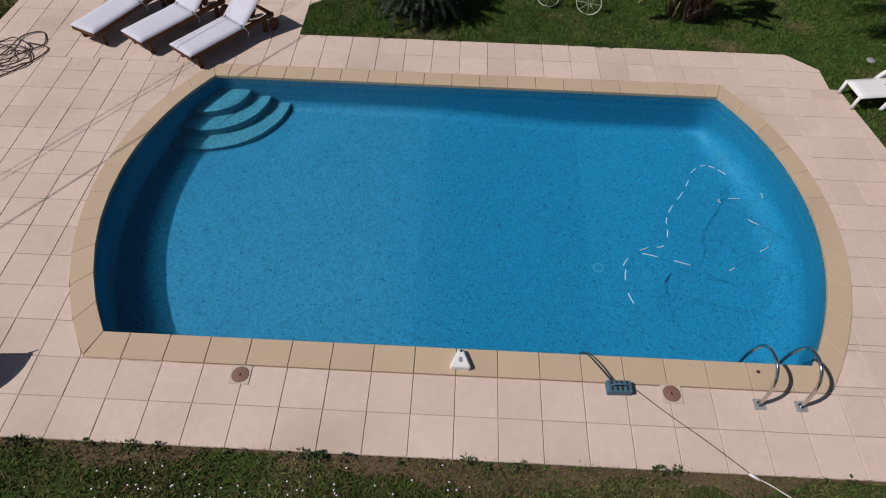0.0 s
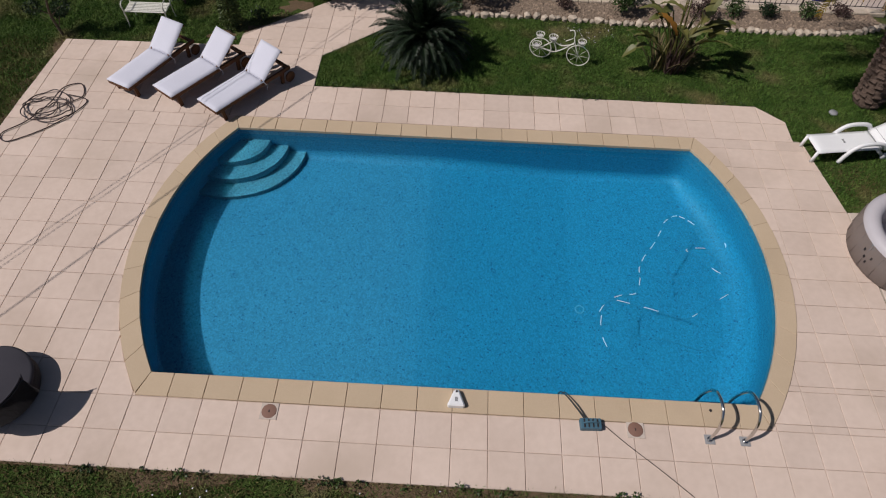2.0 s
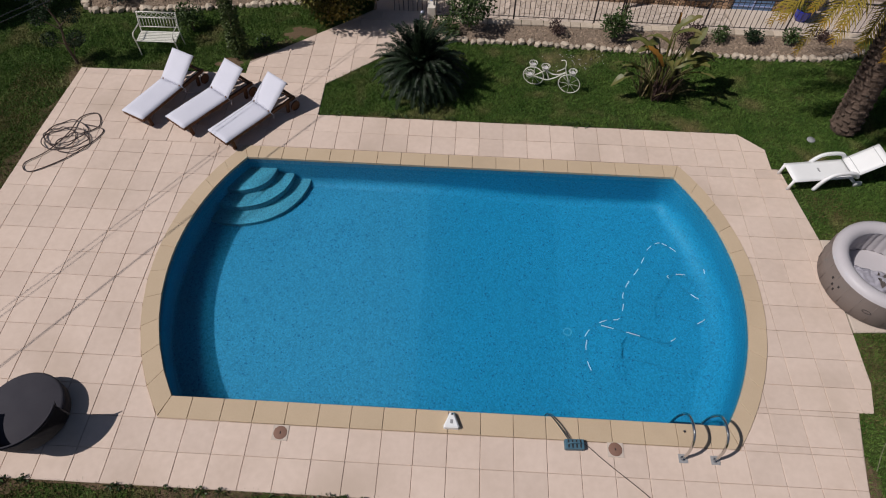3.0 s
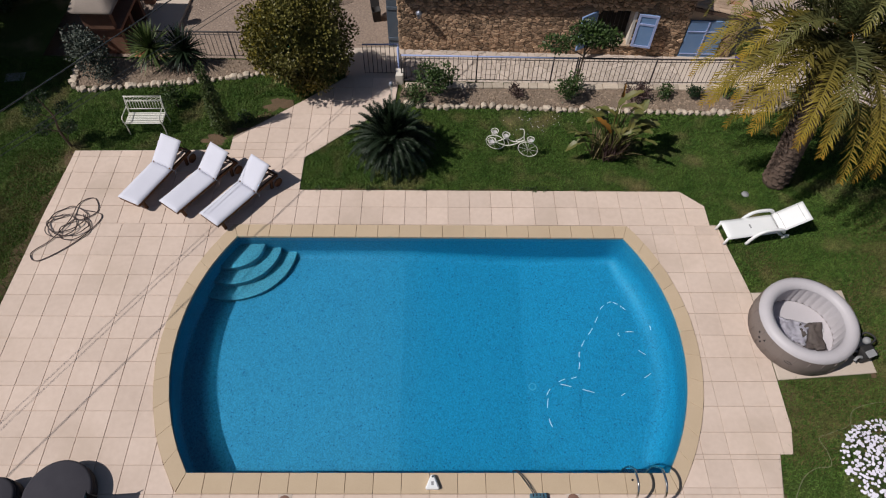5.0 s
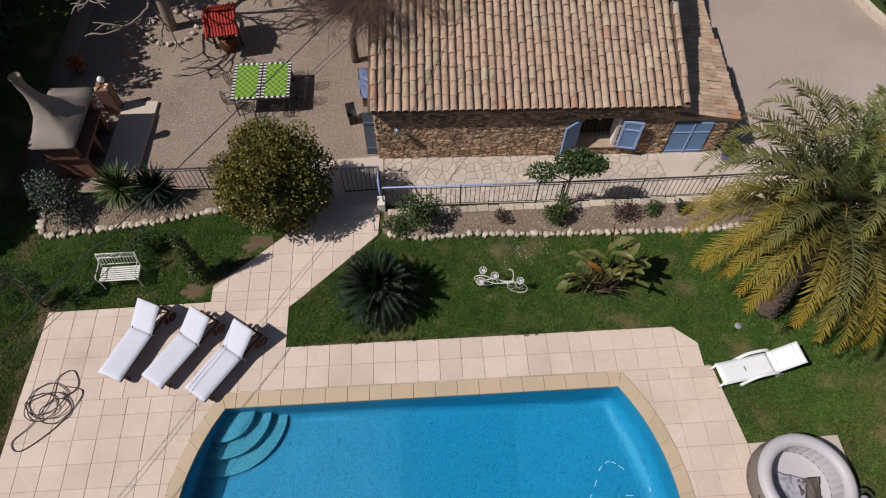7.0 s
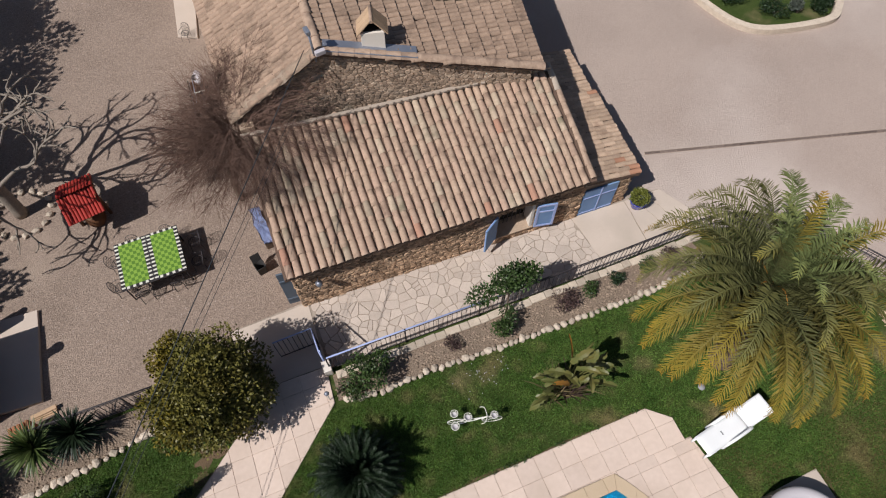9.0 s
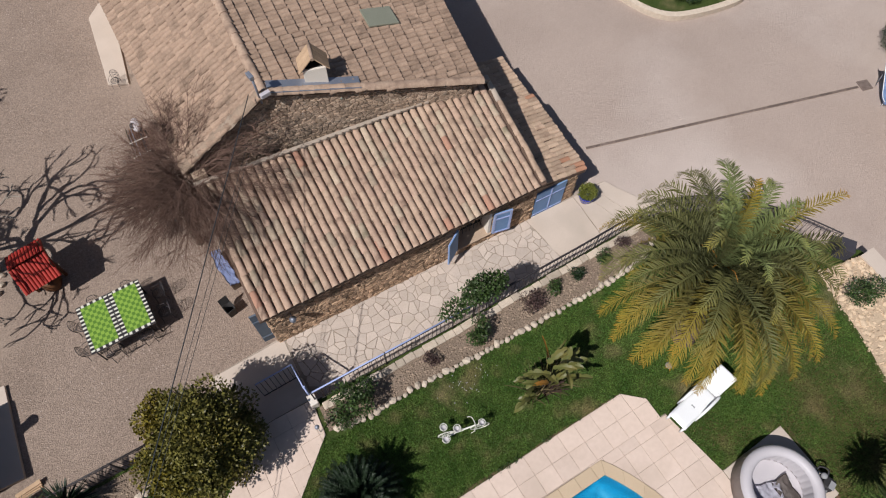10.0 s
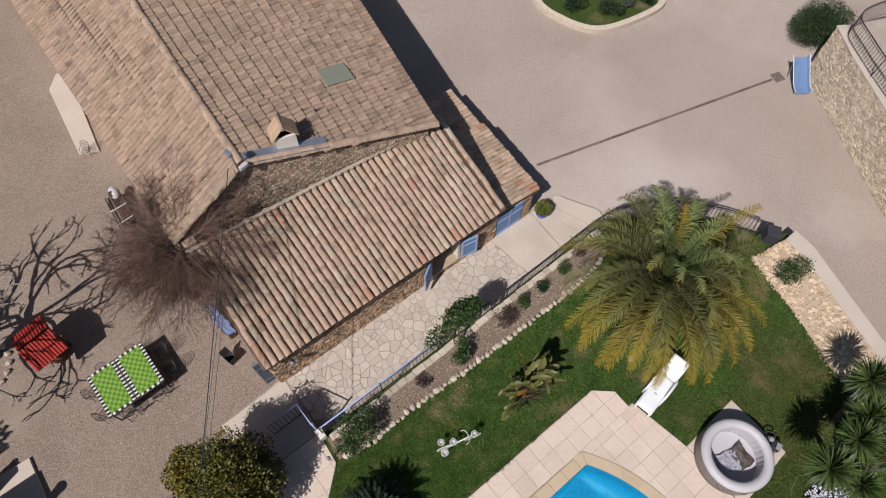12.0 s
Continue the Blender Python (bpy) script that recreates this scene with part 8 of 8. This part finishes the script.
for k in range(9):
    part("loose_stone", rock(bmesh.new(), (0.14 * math.cos(k), 0.14 * math.sin(k * 1.7), 0.99), (0.16, 0.12, 0.10), random.Random(k)), (M_RUBB, M_BRICKR, M_TERRA)[k % 3], pil)
part("finial", lathe(bmesh.new(), [(0.0, 0.0), (0.09, 0.02), (0.10, 0.10), (0.05, 0.18), (0.0, 0.19)], 12, pose(0.0, 0.12, 1.05)), M_WPLAST, pil, "white rounded finial")
crate = thing("wooden_crate", pose(-3.75, 12.6, ZG, 0, 0, 8), "slatted orange-brown wooden crate", "crate")
for k in range(5):
    part("slat", boxm((0.07, 0.4, 0.6), (-0.2 + 0.1 * k, 0, 0), bevel=0.006), M_TERRA, crate)

# left side of the cottage: grey-blue gate leaf and blue tarpaulin
M_GREYB = pmat("weathered grey-blue paint", (0.09, 0.115, 0.15), (0.12, 0.15, 0.19), 4, 60, 0.7, 0.15, 60)
gl = thing("door_leaf", pose(3.14, 13.70, ZG, 0, 0, -4), "grey-blue plank door leaf standing at the house corner", "door")
part("panel", boxm((0.42, 0.045, 1.75), (0.21, 0, 0), bevel=0.006), M_GREYB, gl)
for z in (0.25, 1.3):
    part("batten", boxm((0.40, 0.02, 0.09), (0.21, -0.033, z)), M_GREYB, gl)
tarp = crumpled("tarpaulin", 24, 12, 1.35, 0.32, pose(3.06, 16.2, ZG + 0.32, 0, 0, 96), M_LBLUE, "crumpled pale blue tarpaulin over a low stack beside the house", "tarpaulin", 0.06, 7.7)
tagged(part("log_stack", boxm((0.24, 1.25, 0.34), (3.06, 16.2, ZG), (0, 0, 6), 0.03), M_BARK), "low stack of cut logs under the tarpaulin", "logs")

# blue pot with bush
M_BUSHY = pmat("yellow-green box leaf", (0.16, 0.17, 0.03), (0.09, 0.105, 0.02), 4, 20, 0.5, 0, vary=0.35, island=True)
pot = thing("flower_pot", (13.55, 12.80, ZT), "glazed cobalt pot with a round yellow-green bush", "pot plant")
part("pot", lathe(bmesh.new(), [(0.0, 0.0), (0.15, 0.0), (0.20, 0.12), (0.255, 0.32), (0.27, 0.34), (0.25, 0.35), (0.235, 0.30), (0.0, 0.29)], 32), M_POT, pot, "cobalt glazed pot")
part("bush", leaf_cloud("bush", [(0, 0, 0.49, 0.27, 0.27, 0.23)], 2600, 0.045, M_BUSHY, random.Random(81), 0.45), None, pot)["kind"] = "stuff"


def grow(rr, bm, p, d, length, r, depth, spread, segs=3, thin=0.62, up=0.0):
    """Bare branching wood."""
    pts = [p]
    for k in range(segs):
        d = (d + Vector((rr.gauss(0, 0.22), rr.gauss(0, 0.22), rr.gauss(0, 0.16) + up))).normalized()
        p = p + d * (length / segs)
        pts.append(p)
    tube(bm, pts, r, 5 if r > 0.02 else 3, False, r * 0.65)
    if depth:
        for k in range(rr.choice((2, 2, 3))):
            a = Vector((rr.gauss(0, 1), rr.gauss(0, 1), rr.gauss(0, 0.5)))
            grow(rr, bm, pts[-1 - (k % 2) if depth > 1 else -1], (d + a * spread).normalized(), length * rr.uniform(0.6, 0.85), r * thin, depth - 1, spread, segs, thin, up)


# twiggy bare climber at the house corner
bt = thing("bare_tree", (2.75, 17.6, ZG), "bare brown tree with dense fine twigs over the roof", "tree")
rr = random.Random(91)
part("trunk", tube(bmesh.new(), curve_pts([(0, 0, 0), (0.05, -0.1, 1.2), (0.60, -0.40, 2.65)], 4), 0.13, 8, True, 0.08), M_BARK, bt)
HUB = Vector((0.6, -0.4, 2.6))
for k in range(210):
    a = k * 2.39996 + rr.uniform(-0.1, 0.1)
    if math.cos(a) > 0.2 and rr.random() < 0.6:
        continue
    bm = bmesh.new()
    s = math.sqrt(rr.uniform(0.06, 1.0))
    tgt = Vector((0.85 + 2.15 * s * math.cos(a), -0.6 + 2.1 * s * math.sin(a), 3.95 - 0.6 * s * s + 1.0 * s * max(0.0, math.cos(a - 0.6)) + rr.gauss(0, 0.28)))
    root = HUB + Vector((rr.gauss(0, 0.16), rr.gauss(0, 0.16), rr.gauss(0, 0.2)))
    arm = curve_pts([root, root.lerp(tgt, 0.45) + Vector((rr.gauss(0, 0.06), rr.gauss(0, 0.06), 0.30)), tgt], 4)
    tube(bm, arm, 0.013, 4, False, 0.005)
    way = Vector((math.cos(a), math.sin(a), -0.10))
    for i in range(21):
        p = Vector(arm[min(len(arm) - 1, int(len(arm) * rr.uniform(0.3, 1.0)))])
        d = (way * rr.uniform(0.4, 1.0) + Vector((rr.gauss(0, 0.42), rr.gauss(0, 0.42), rr.gauss(0.05, 0.28)))).normalized()
        ln = rr.uniform(0.4, 1.0)
        q = p + d * ln * 0.5 + Vector((rr.gauss(0, 0.03), rr.gauss(0, 0.03), 0.02))
        e = q + d * ln * 0.5 + Vector((rr.gauss(0, 0.05), rr.gauss(0, 0.05), -0.08 * ln))
        tube(bm, [p, q, e], 0.0055, 3, False, 0.0025)
        for b in (p.lerp(q, 0.7), q):
            d2 = (d + Vector((rr.gauss(0, 0.45), rr.gauss(0, 0.45), rr.gauss(-0.05, 0.3)))).normalized()
            m = b + d2 * ln * 0.25
            tube(bm, [b, m, m + (d2 + Vector((rr.gauss(0, 0.2), rr.gauss(0, 0.2), -0.2))) * ln * 0.25], 0.0045, 3, False, 0.002)
    part("branch", bm, M_TWIG, bt, "branch with fine bare twigs")
# pollarded plane tree, pale
pt = thing("pollarded_tree", (-3.45, 19.5, ZG), "pale bare pollarded tree with crooked limbs", "tree")
rr = random.Random(95)
M_PALEB = pmat("pale grey bark", (0.30, 0.255, 0.21), (0.19, 0.155, 0.125), 6, 30, 0.95, 0.7, 40, dist=0.02)
part("trunk", tube(bmesh.new(), curve_pts([(0, 0, 0), (0.06, 0.0, 1.2), (0.0, 0.1, 2.35)], 4), 0.20, 9, True, 0.17), M_PALEB, pt)
for k in range(8):
    bm = bmesh.new()
    a = k * 0.785
    grow(rr, bm, Vector((0, 0.1, 2.25)), Vector((math.cos(a), math.sin(a), 0.6)).normalized(), 1.4, 0.080, 4, 0.5, 5, 0.74, 0.0)
    part("limb", bm, M_PALEB, pt, "crooked pale limb")
ring = tagged(new("stone_ring"), "ring of white stones round the tree foot", "edging", kind="structure")
for k in range(16):
    a = 2 * math.pi * k / 16
    ob = part("ring_stone", rock(bmesh.new(), (0, 0, 0), (0.26, 0.2, 0.18), rr), M_ROCK, ring)
    ob.location = (-3.4 + 0.8 * math.cos(a), 19.45 + 0.8 * math.sin(a), ZG)

# dark evergreen belt along the western edge
# the last two are added out of view to shade the lawn's west edge
for k, (x, y, r, h) in enumerate(((-8.2, 14.2, 1.7, 3.4), (-8.6, 17.2, 1.9, 4.6), (-7.5, 20.8, 1.8, 5.6), (-7.7, 24.0, 2.0, 6.0), (-7.3, 27.5, 1.9, 5.6), (-10.6, 15.6, 2.0, 5.2), (-11.0, 19.5, 2.2, 5.6), (-9.3, 11.7, 1.5, 4.2), (-8.7, 10.6, 1.3, 4.0))):
    rr = random.Random(200 + k)
    e = thing("evergreen_tree", (x, y, ZL if x < -6.3 else ZG), "dark dense evergreen tree at the garden edge", "tree")
    part("trunk", tube(bmesh.new(), [(0, 0, 0), (0, 0, h * 0.6)], 0.14, 7, True, 0.07), M_BARK, e)
    for j in range(4):
        a = j * 1.57 + k
        part("limb", tube(bmesh.new(), [(0, 0, h * 0.35), (r * 0.6 * math.cos(a), r * 0.6 * math.sin(a), h * 0.6)], 0.05, 5, True, 0.02), M_BARK, e)
    cs = [(rr.uniform(-0.6, 0.6) * r, rr.uniform(-0.6, 0.6) * r, h * rr.uniform(0.25, 0.85), r * rr.uniform(0.35, 0.55), r * rr.uniform(0.35, 0.55), h * rr.uniform(0.12, 0.2)) for _ in range(26)]
    part("crown", leaf_cloud("crown", cs, 12000, 0.20, M_LEAFD, rr, 0.2), None, e)["kind"] = "stuff"
gp2 = thing("geranium_pot", (-6.0, 17.6, ZG), "terracotta pot of red geraniums in the shade", "pot plant")
part("pot", lathe(bmesh.new(), [(0.0, 0.0), (0.12, 0.0), (0.18, 0.26), (0.16, 0.26), (0.0, 0.22)], 18), M_TERRA, gp2)
part("blossom", leaf_cloud("blossom", [(0, 0, 0.42, 0.26, 0.26, 0.16)], 500, 0.06, M_RTILE_R, random.Random(7), 0.4), None, gp2, "red blossoms")["kind"] = "stuff"

# ---- behind the house and the drive ----
tagged(part("side_slab", prism(bmesh.new(), [(2.27, 25.07), (2.9, 24.75), (3.6, 29.3), (3.14, 29.17), (2.63, 28.6)], ZG - 0.05, ZG + 0.08, 0.01), M_CONC), "pale concrete slab along the house", "slab", kind="structure")
tr2 = thing("garden_cart", pose(2.42, 21.83, ZG, 0, 0, -4), "long low cart loaded with dark poles and a pale bag", "cart")
rr = random.Random(305)
part("bed", boxm((0.44, 1.40, 0.04), (0, 0, 0.26), bevel=0.006), M_WOOD, tr2, "dark plank bed")
for k in range(11):
    x = -0.24 + 0.048 * k
    part("pole", tube(bmesh.new(), [(x + rr.uniform(-0.03, 0.03), -0.80 + rr.uniform(-0.08, 0.1), 0.38 + rr.uniform(-0.05, 0.06)), (x + rr.uniform(-0.03, 0.03), 0.55 + rr.uniform(0.0, 0.35), 0.40 + rr.uniform(-0.05, 0.06))], 0.016, 6), rr.choice((M_IRON, M_TWIG, M_IRON, M_ZINC, M_CYCAD)), tr2)
for y in (-0.62, -0.02):
    part("strap", boxm((0.58, 0.035, 0.012), (0, y, 0.47), (0, rr.uniform(-3, 3), 5), 0.003), M_WPAINT, tr2, "pale strap")
bm = lathe(bmesh.new(), [(0.0, 0.0), (0.12, 0.01), (0.17, 0.09), (0.15, 0.18), (0.08, 0.23), (0.0, 0.24)], 14, pose(0.10, 0.62, 0.42, 20, 0, 0) @ Matrix.Diagonal((0.9, 1.5, 1, 1)))
part("bag", bm, M_PALEV, tr2, "pale grey bag")
# the bag is closed: a dark disc imitates shade in its mouth
part("bag_mouth", lathe(bmesh.new(), [(0.0, 0.0), (0.09, 0.0), (0.10, 0.02), (0.0, 0.03)], 12, pose(0.02, 0.52, 0.60, 30, 0, 0)), M_IRON, tr2, "dark disc standing for the bag's shaded opening")
for x in (-0.26, 0.26):
    for y in (-0.45, 0.45):
        part("wheel", lathe(bmesh.new(), [(0.0, -0.03), (0.12, -0.03), (0.14, 0.0), (0.12, 0.03), (0.0, 0.03)], 16, pose(x, y, 0.14, 0, 90, 0)), M_RUBBER, tr2)
ch2 = copy_thing(ch, pose(2.55, 24.88, ZG, 0, 0, 150) @ Matrix.Scale(0.74, 4))
ch2["label"] = "dark openwork iron chair standing behind the house"

drain = tagged(new("drain_channel"), "dark slotted drain channel across the drive", "drain", kind="structure")
a, b = Vector((14.9, 14.47, ZG)), Vector((24.8, 11.72, ZG))
d = (b - a).normalized()
ang_d = math.degrees(math.atan2(d.y, d.x))
n = 20
grate = boxm(((b - a).length / n - 0.012, 0.085, 0.02), (0, 0, -0.005), bevel=0.003)
M_GRATE = pmat("rusty grating", (0.21, 0.16, 0.135), (0.07, 0.05, 0.042), 9, 40, 0.9, 0.4, 60, vary=0.3)
grate = mesh_of("grating", grate, M_GRATE)
for k in range(n):
    ob = part("grating", grate, None, drain)
    ob.matrix_basis = pose(*(a + (b - a) * ((k + 0.5) / n)), 0, 0, ang_d)
part("frame", boxm(((b - a).length, 0.115, 0.012), tuple((a + b) / 2), (0, 0, ang_d)), M_COURT, drain)
part("sump_grate", boxm((0.42, 0.42, 0.03), (25.05, 11.66, ZG), (0, 0, ang_d), 0.006), M_GRATE, drain, "square dark sump grate")

# round planting island
isl = tagged(new("planting_island"), "planting island with a pale stone kerb", "island", kind="structure")
ISL = [(24.75, 17.3), (23.97, 16.95), (22.1, 17.25), (21.0, 17.8), (20.4, 19.0), (20.3, 20.5), (21.5, 23.0), (24.0, 23.5), (26.0, 20.5), (25.6, 18.4)]
line = curve_pts([(x, y, 0) for x, y in ISL], 8, True)
c = Vector((22.9, 19.9, 0))
bm = bmesh.new()
rows = [[bm.verts.new((c + (p - c) * k).to_tuple()[:2] + (z,)) for p in line] for k, z in ((1.0, ZG - 0.05), (1.0, ZG + 0.22), (0.92, ZG + 0.24), (0.91, ZG + 0.15))]
for r0, r1 in zip(rows, rows[1:]):
    for k in range(len(line)):
        bm.faces.new((r0[k], r0[(k + 1) % len(line)], r1[(k + 1) % len(line)], r1[k]))
bmesh.ops.recalc_face_normals(bm, faces=bm.faces)
part("kerb", bm, M_ROCK, isl, "pale mortared stone kerb")
bm = bmesh.new()
bm.faces.new([bm.verts.new((c + (p - c) * 0.9).to_tuple()[:2] + (ZG + 0.18,)) for p in line])
part("turf_bed", bm, M_GRASS, isl)
for k, (x, y, r, h, mt) in enumerate(((22.3, 18.0, 0.55, 0.6, M_LEAFD), (23.1, 17.75, 0.35, 0.45, M_LEAFS), (23.75, 17.6, 0.32, 0.45, M_LEAFD), (24.25, 17.75, 0.36, 0.5, M_LEAFD), (21.2, 19.2, 0.5, 0.6, M_LEAFD))):
    shrub("island_shrub", (x, y, ZG + 0.2), r, h, 900, 0.07, mt, "clipped rounded shrub on the planting island" if mt is M_LEAFD else "grey lavender cushion on the planting island", seed=300 + k, lumps=5)

# stone wall east of the drive, slide, bush
WF = [(21.6, 2.0), (22.9, 5.45), (24.06, 7.55), (25.4, 9.98), (26.2, 11.2)]
WTOP = 1.4
bm = bmesh.new()
for k in range(4):
    (ax, ay), (bx, by) = WF[k], WF[k + 1]
    prism(bm, [(ax, ay), (ax + 6, ay - 3), (bx + 6, by - 3), (bx, by)] if area([(ax, ay), (ax + 6, ay - 3), (bx + 6, by - 3), (bx, by)]) > 0 else [(ax, ay), (bx, by), (bx + 6, by - 3), (ax + 6, ay - 3)], ZG - 0.2, WTOP - 0.05)
bank = tagged(part("upper_terrace", bm, M_GROUT), "raised ground behind the drive wall", "terrace", kind="structure")
wall = thing("drive_stone_wall", (0, 0, 0), "battered rubble stone wall beside the drive", "wall", kind="structure")
for k in range(4):
    (ax, ay), (bx, by) = WF[k], WF[k + 1]
    l = math.hypot(bx - ax, by - ay)
    o = rubble("rubble_facing", l, WTOP - ZG, wall, pose(ax - 0.02, ay, ZG, 0, 0, math.degrees(math.atan2(by - ay, bx - ax))) @ Matrix.Scale(-1, 4, (0, 1, 0)), random.Random(400 + k), 0.15)
    o.data.materials[0] = M_ROCKS
    o2 = part("coping_slab", boxm((l, 0.34, 0.07), (l / 2, -0.12, 0), bevel=0.01), M_CONC, wall)
    o2.matrix_basis = pose(ax, ay, WTOP - 0.05, 0, 0, math.degrees(math.atan2(by - ay, bx - ax)))
railing("railing", [(22.4, 3.4), (24.25, 7.5), (25.4, 9.8), (26.1, 10.75), (27.4, 10.6), (29.5, 9.9)], WTOP, 0.9, 0.13, "dark curved railing on the drive wall", M_IRON)
slide = thing("slide", pose(24.94, 10.52, ZG, 0, 0, 56) @ Matrix.Scale(0.76, 4), "blue plastic slide chute with white side rails", "slide")
bm = bmesh.new()
prof = [(-0.42, 0.16), (-0.36, 0.02), (0.0, -0.02), (0.36, 0.02), (0.42, 0.16)]
rows = []
for x, z in ((0.0, 0.22), (0.35, 0.26), (0.8, 0.55), (1.6, 1.10)):
    rows.append([bm.verts.new((x, y, z + h)) for y, h in prof])
for r0, r1 in zip(rows, rows[1:]):
    for k in range(4):
        bm.faces.new((r0[k], r0[k + 1], r1[k + 1], r1[k]))
bmesh.ops.solidify(bm, geom=list(bm.faces), thickness=0.02)
part("chute", bm, pmat("sky blue plastic", (0.24, 0.37, 0.61), (0.28, 0.41, 0.64), 3, 60, 0.4, 0.03, 60), slide, "pale blue chute")
for s in (-1, 1):
    part("side_rail", tube(bmesh.new(), curve_pts([(0, s * 0.42, 0.40), (0.35, s * 0.42, 0.44), (0.8, s * 0.42, 0.73), (1.6, s * 0.42, 1.28)], 4), 0.016, 7), M_WPLAST, slide)
    part("leg", tube(bmesh.new(), [(0.1, s * 0.3, 0.0), (0.1, s * 0.3, 0.24)], 0.025, 6), M_WPLAST, slide)
    part("leg", tube(bmesh.new(), [(1.35, s * 0.2, 0.0), (1.45, s * 0.28, 1.0)], 0.018, 6), M_GREY, slide)
rr = random.Random(97)
eb = thing("round_bush", pose(27.7, 12.1, ZG) @ Matrix.Scale(0.88, 4), "dense dark green clipped bush beside the wall", "bush")
part("stem", tube(bmesh.new(), [(0, 0, 0), (0, 0, 0.9)], 0.06, 6), M_BARK, eb)
part("foliage", leaf_cloud("foliage", [(0, 0, 1.0, 1.15, 1.15, 0.95), (0.3, -0.3, 1.1, 0.9, 0.9, 0.8), (-0.3, 0.2, 0.9, 1.0, 0.9, 0.8)], 15000, 0.065, pmat("dense bush leaf", (0.036, 0.060, 0.017), (0.02, 0.036, 0.011), 2, 20, 0.5, 0, vary=0.45, island=True), rr, 0.3), None, eb)["kind"] = "stuff"

# overhead lines
A0 = HM @ Vector((1.99, 3.79, 4.41))
for A, B, sag, r in (
    (A0, Vector((-21.0, -21.6, 5.06)), 1.32, 0.011),
    (Vector((5.12, 17.05, 2.95)), Vector((-22.1, -21.6, 5.6)), 1.8, 0.006),
    (Vector((5.24, 17.05, 2.93)), Vector((-21.97, -21.68, 5.6)), 1.85, 0.006),
):
    e = thing("overhead_cable", (0, 0, 0), "thin dark overhead cable crossing the garden", "cable", "overhead lines")
    pts = []
    for j in range(37):
        f = j / 36
        p = A.lerp(B, f)
        p.z -= sag * f * (1 - f)
        pts.append(p)
    part("wire", tube(bmesh.new(), pts, r, 5), M_CABLE, e)
pole = thing("utility_pole", (-21.0, -21.72, ZL), "grey utility pole carrying the overhead lines", "pole")
part("shaft", tube(bmesh.new(), [(0, 0, 0), (0, 0, 6.6)], 0.13, 10, True, 0.09), M_BARK, pole)
part("cross_arm", boxm((1.9, 0.08, 0.1), (-0.5, 0.06, 5.56 - ZL)), M_ZINC, pole)

# loose pebbles on the court
rr = random.Random(500)
V, F = [], []
for k in range(5500):
    x, y = rr.uniform(-6.0, 3.3), rr.uniform(12.2, 31.0)
    if x > 2.9 and y > 13.2 or x > 1.4 and y < 13.5:
        continue
    s, b = rr.triangular(0.006, 0.036, 0.010), len(V)
    p = Vector((x, y, ZG + 0.006))
    t0 = rr.uniform(0, 6.28)
    V += [p + Vector((s * math.cos(t + t0), s * math.sin(t + t0) * 0.8, 0.0)) for t in (0, 1.6, 3.1, 4.7)] + [p + Vector((0, 0, s * 0.6))]
    F += [(b, b + 1, b + 4), (b + 1, b + 2, b + 4), (b + 2, b + 3, b + 4), (b + 3, b, b + 4)]
tagged(part("pebbles", poly_mesh("pebbles", V, F, M_GRAVEL), None), "loose pale pebbles on the gravel court", "pebbles", kind="stuff")
V, F = [], []
for k in range(7000):
    x, y = rr.uniform(13.6, 30.0), rr.uniform(9.0, 27.0)
    if y < 31.5 - 1.28 * x or y > 46 - x * 0.9 or in_poly(np.array([x]), np.array([y]), LAWN).any() or in_poly(np.array([x]), np.array([y]), TERR).any():
        continue
    s, b = rr.triangular(0.008, 0.035, 0.010), len(V)
    p = Vector((x, y, ZG))
    t0 = rr.uniform(0, 6.28)
    V += [p + Vector((s * math.cos(t + t0), s * math.sin(t + t0) * 0.8, 0.0)) for t in (0, 1.6, 3.1, 4.7)] + [p + Vector((0, 0, s * 0.6))]
    F += [(b, b + 1, b + 4), (b + 1, b + 2, b + 4), (b + 2, b + 3, b + 4), (b + 3, b, b + 4)]
tagged(part("pebbles", poly_mesh("pebbles", V, F, M_GRAVEL), None), "loose pale pebbles on the gravel drive", "pebbles", kind="stuff")
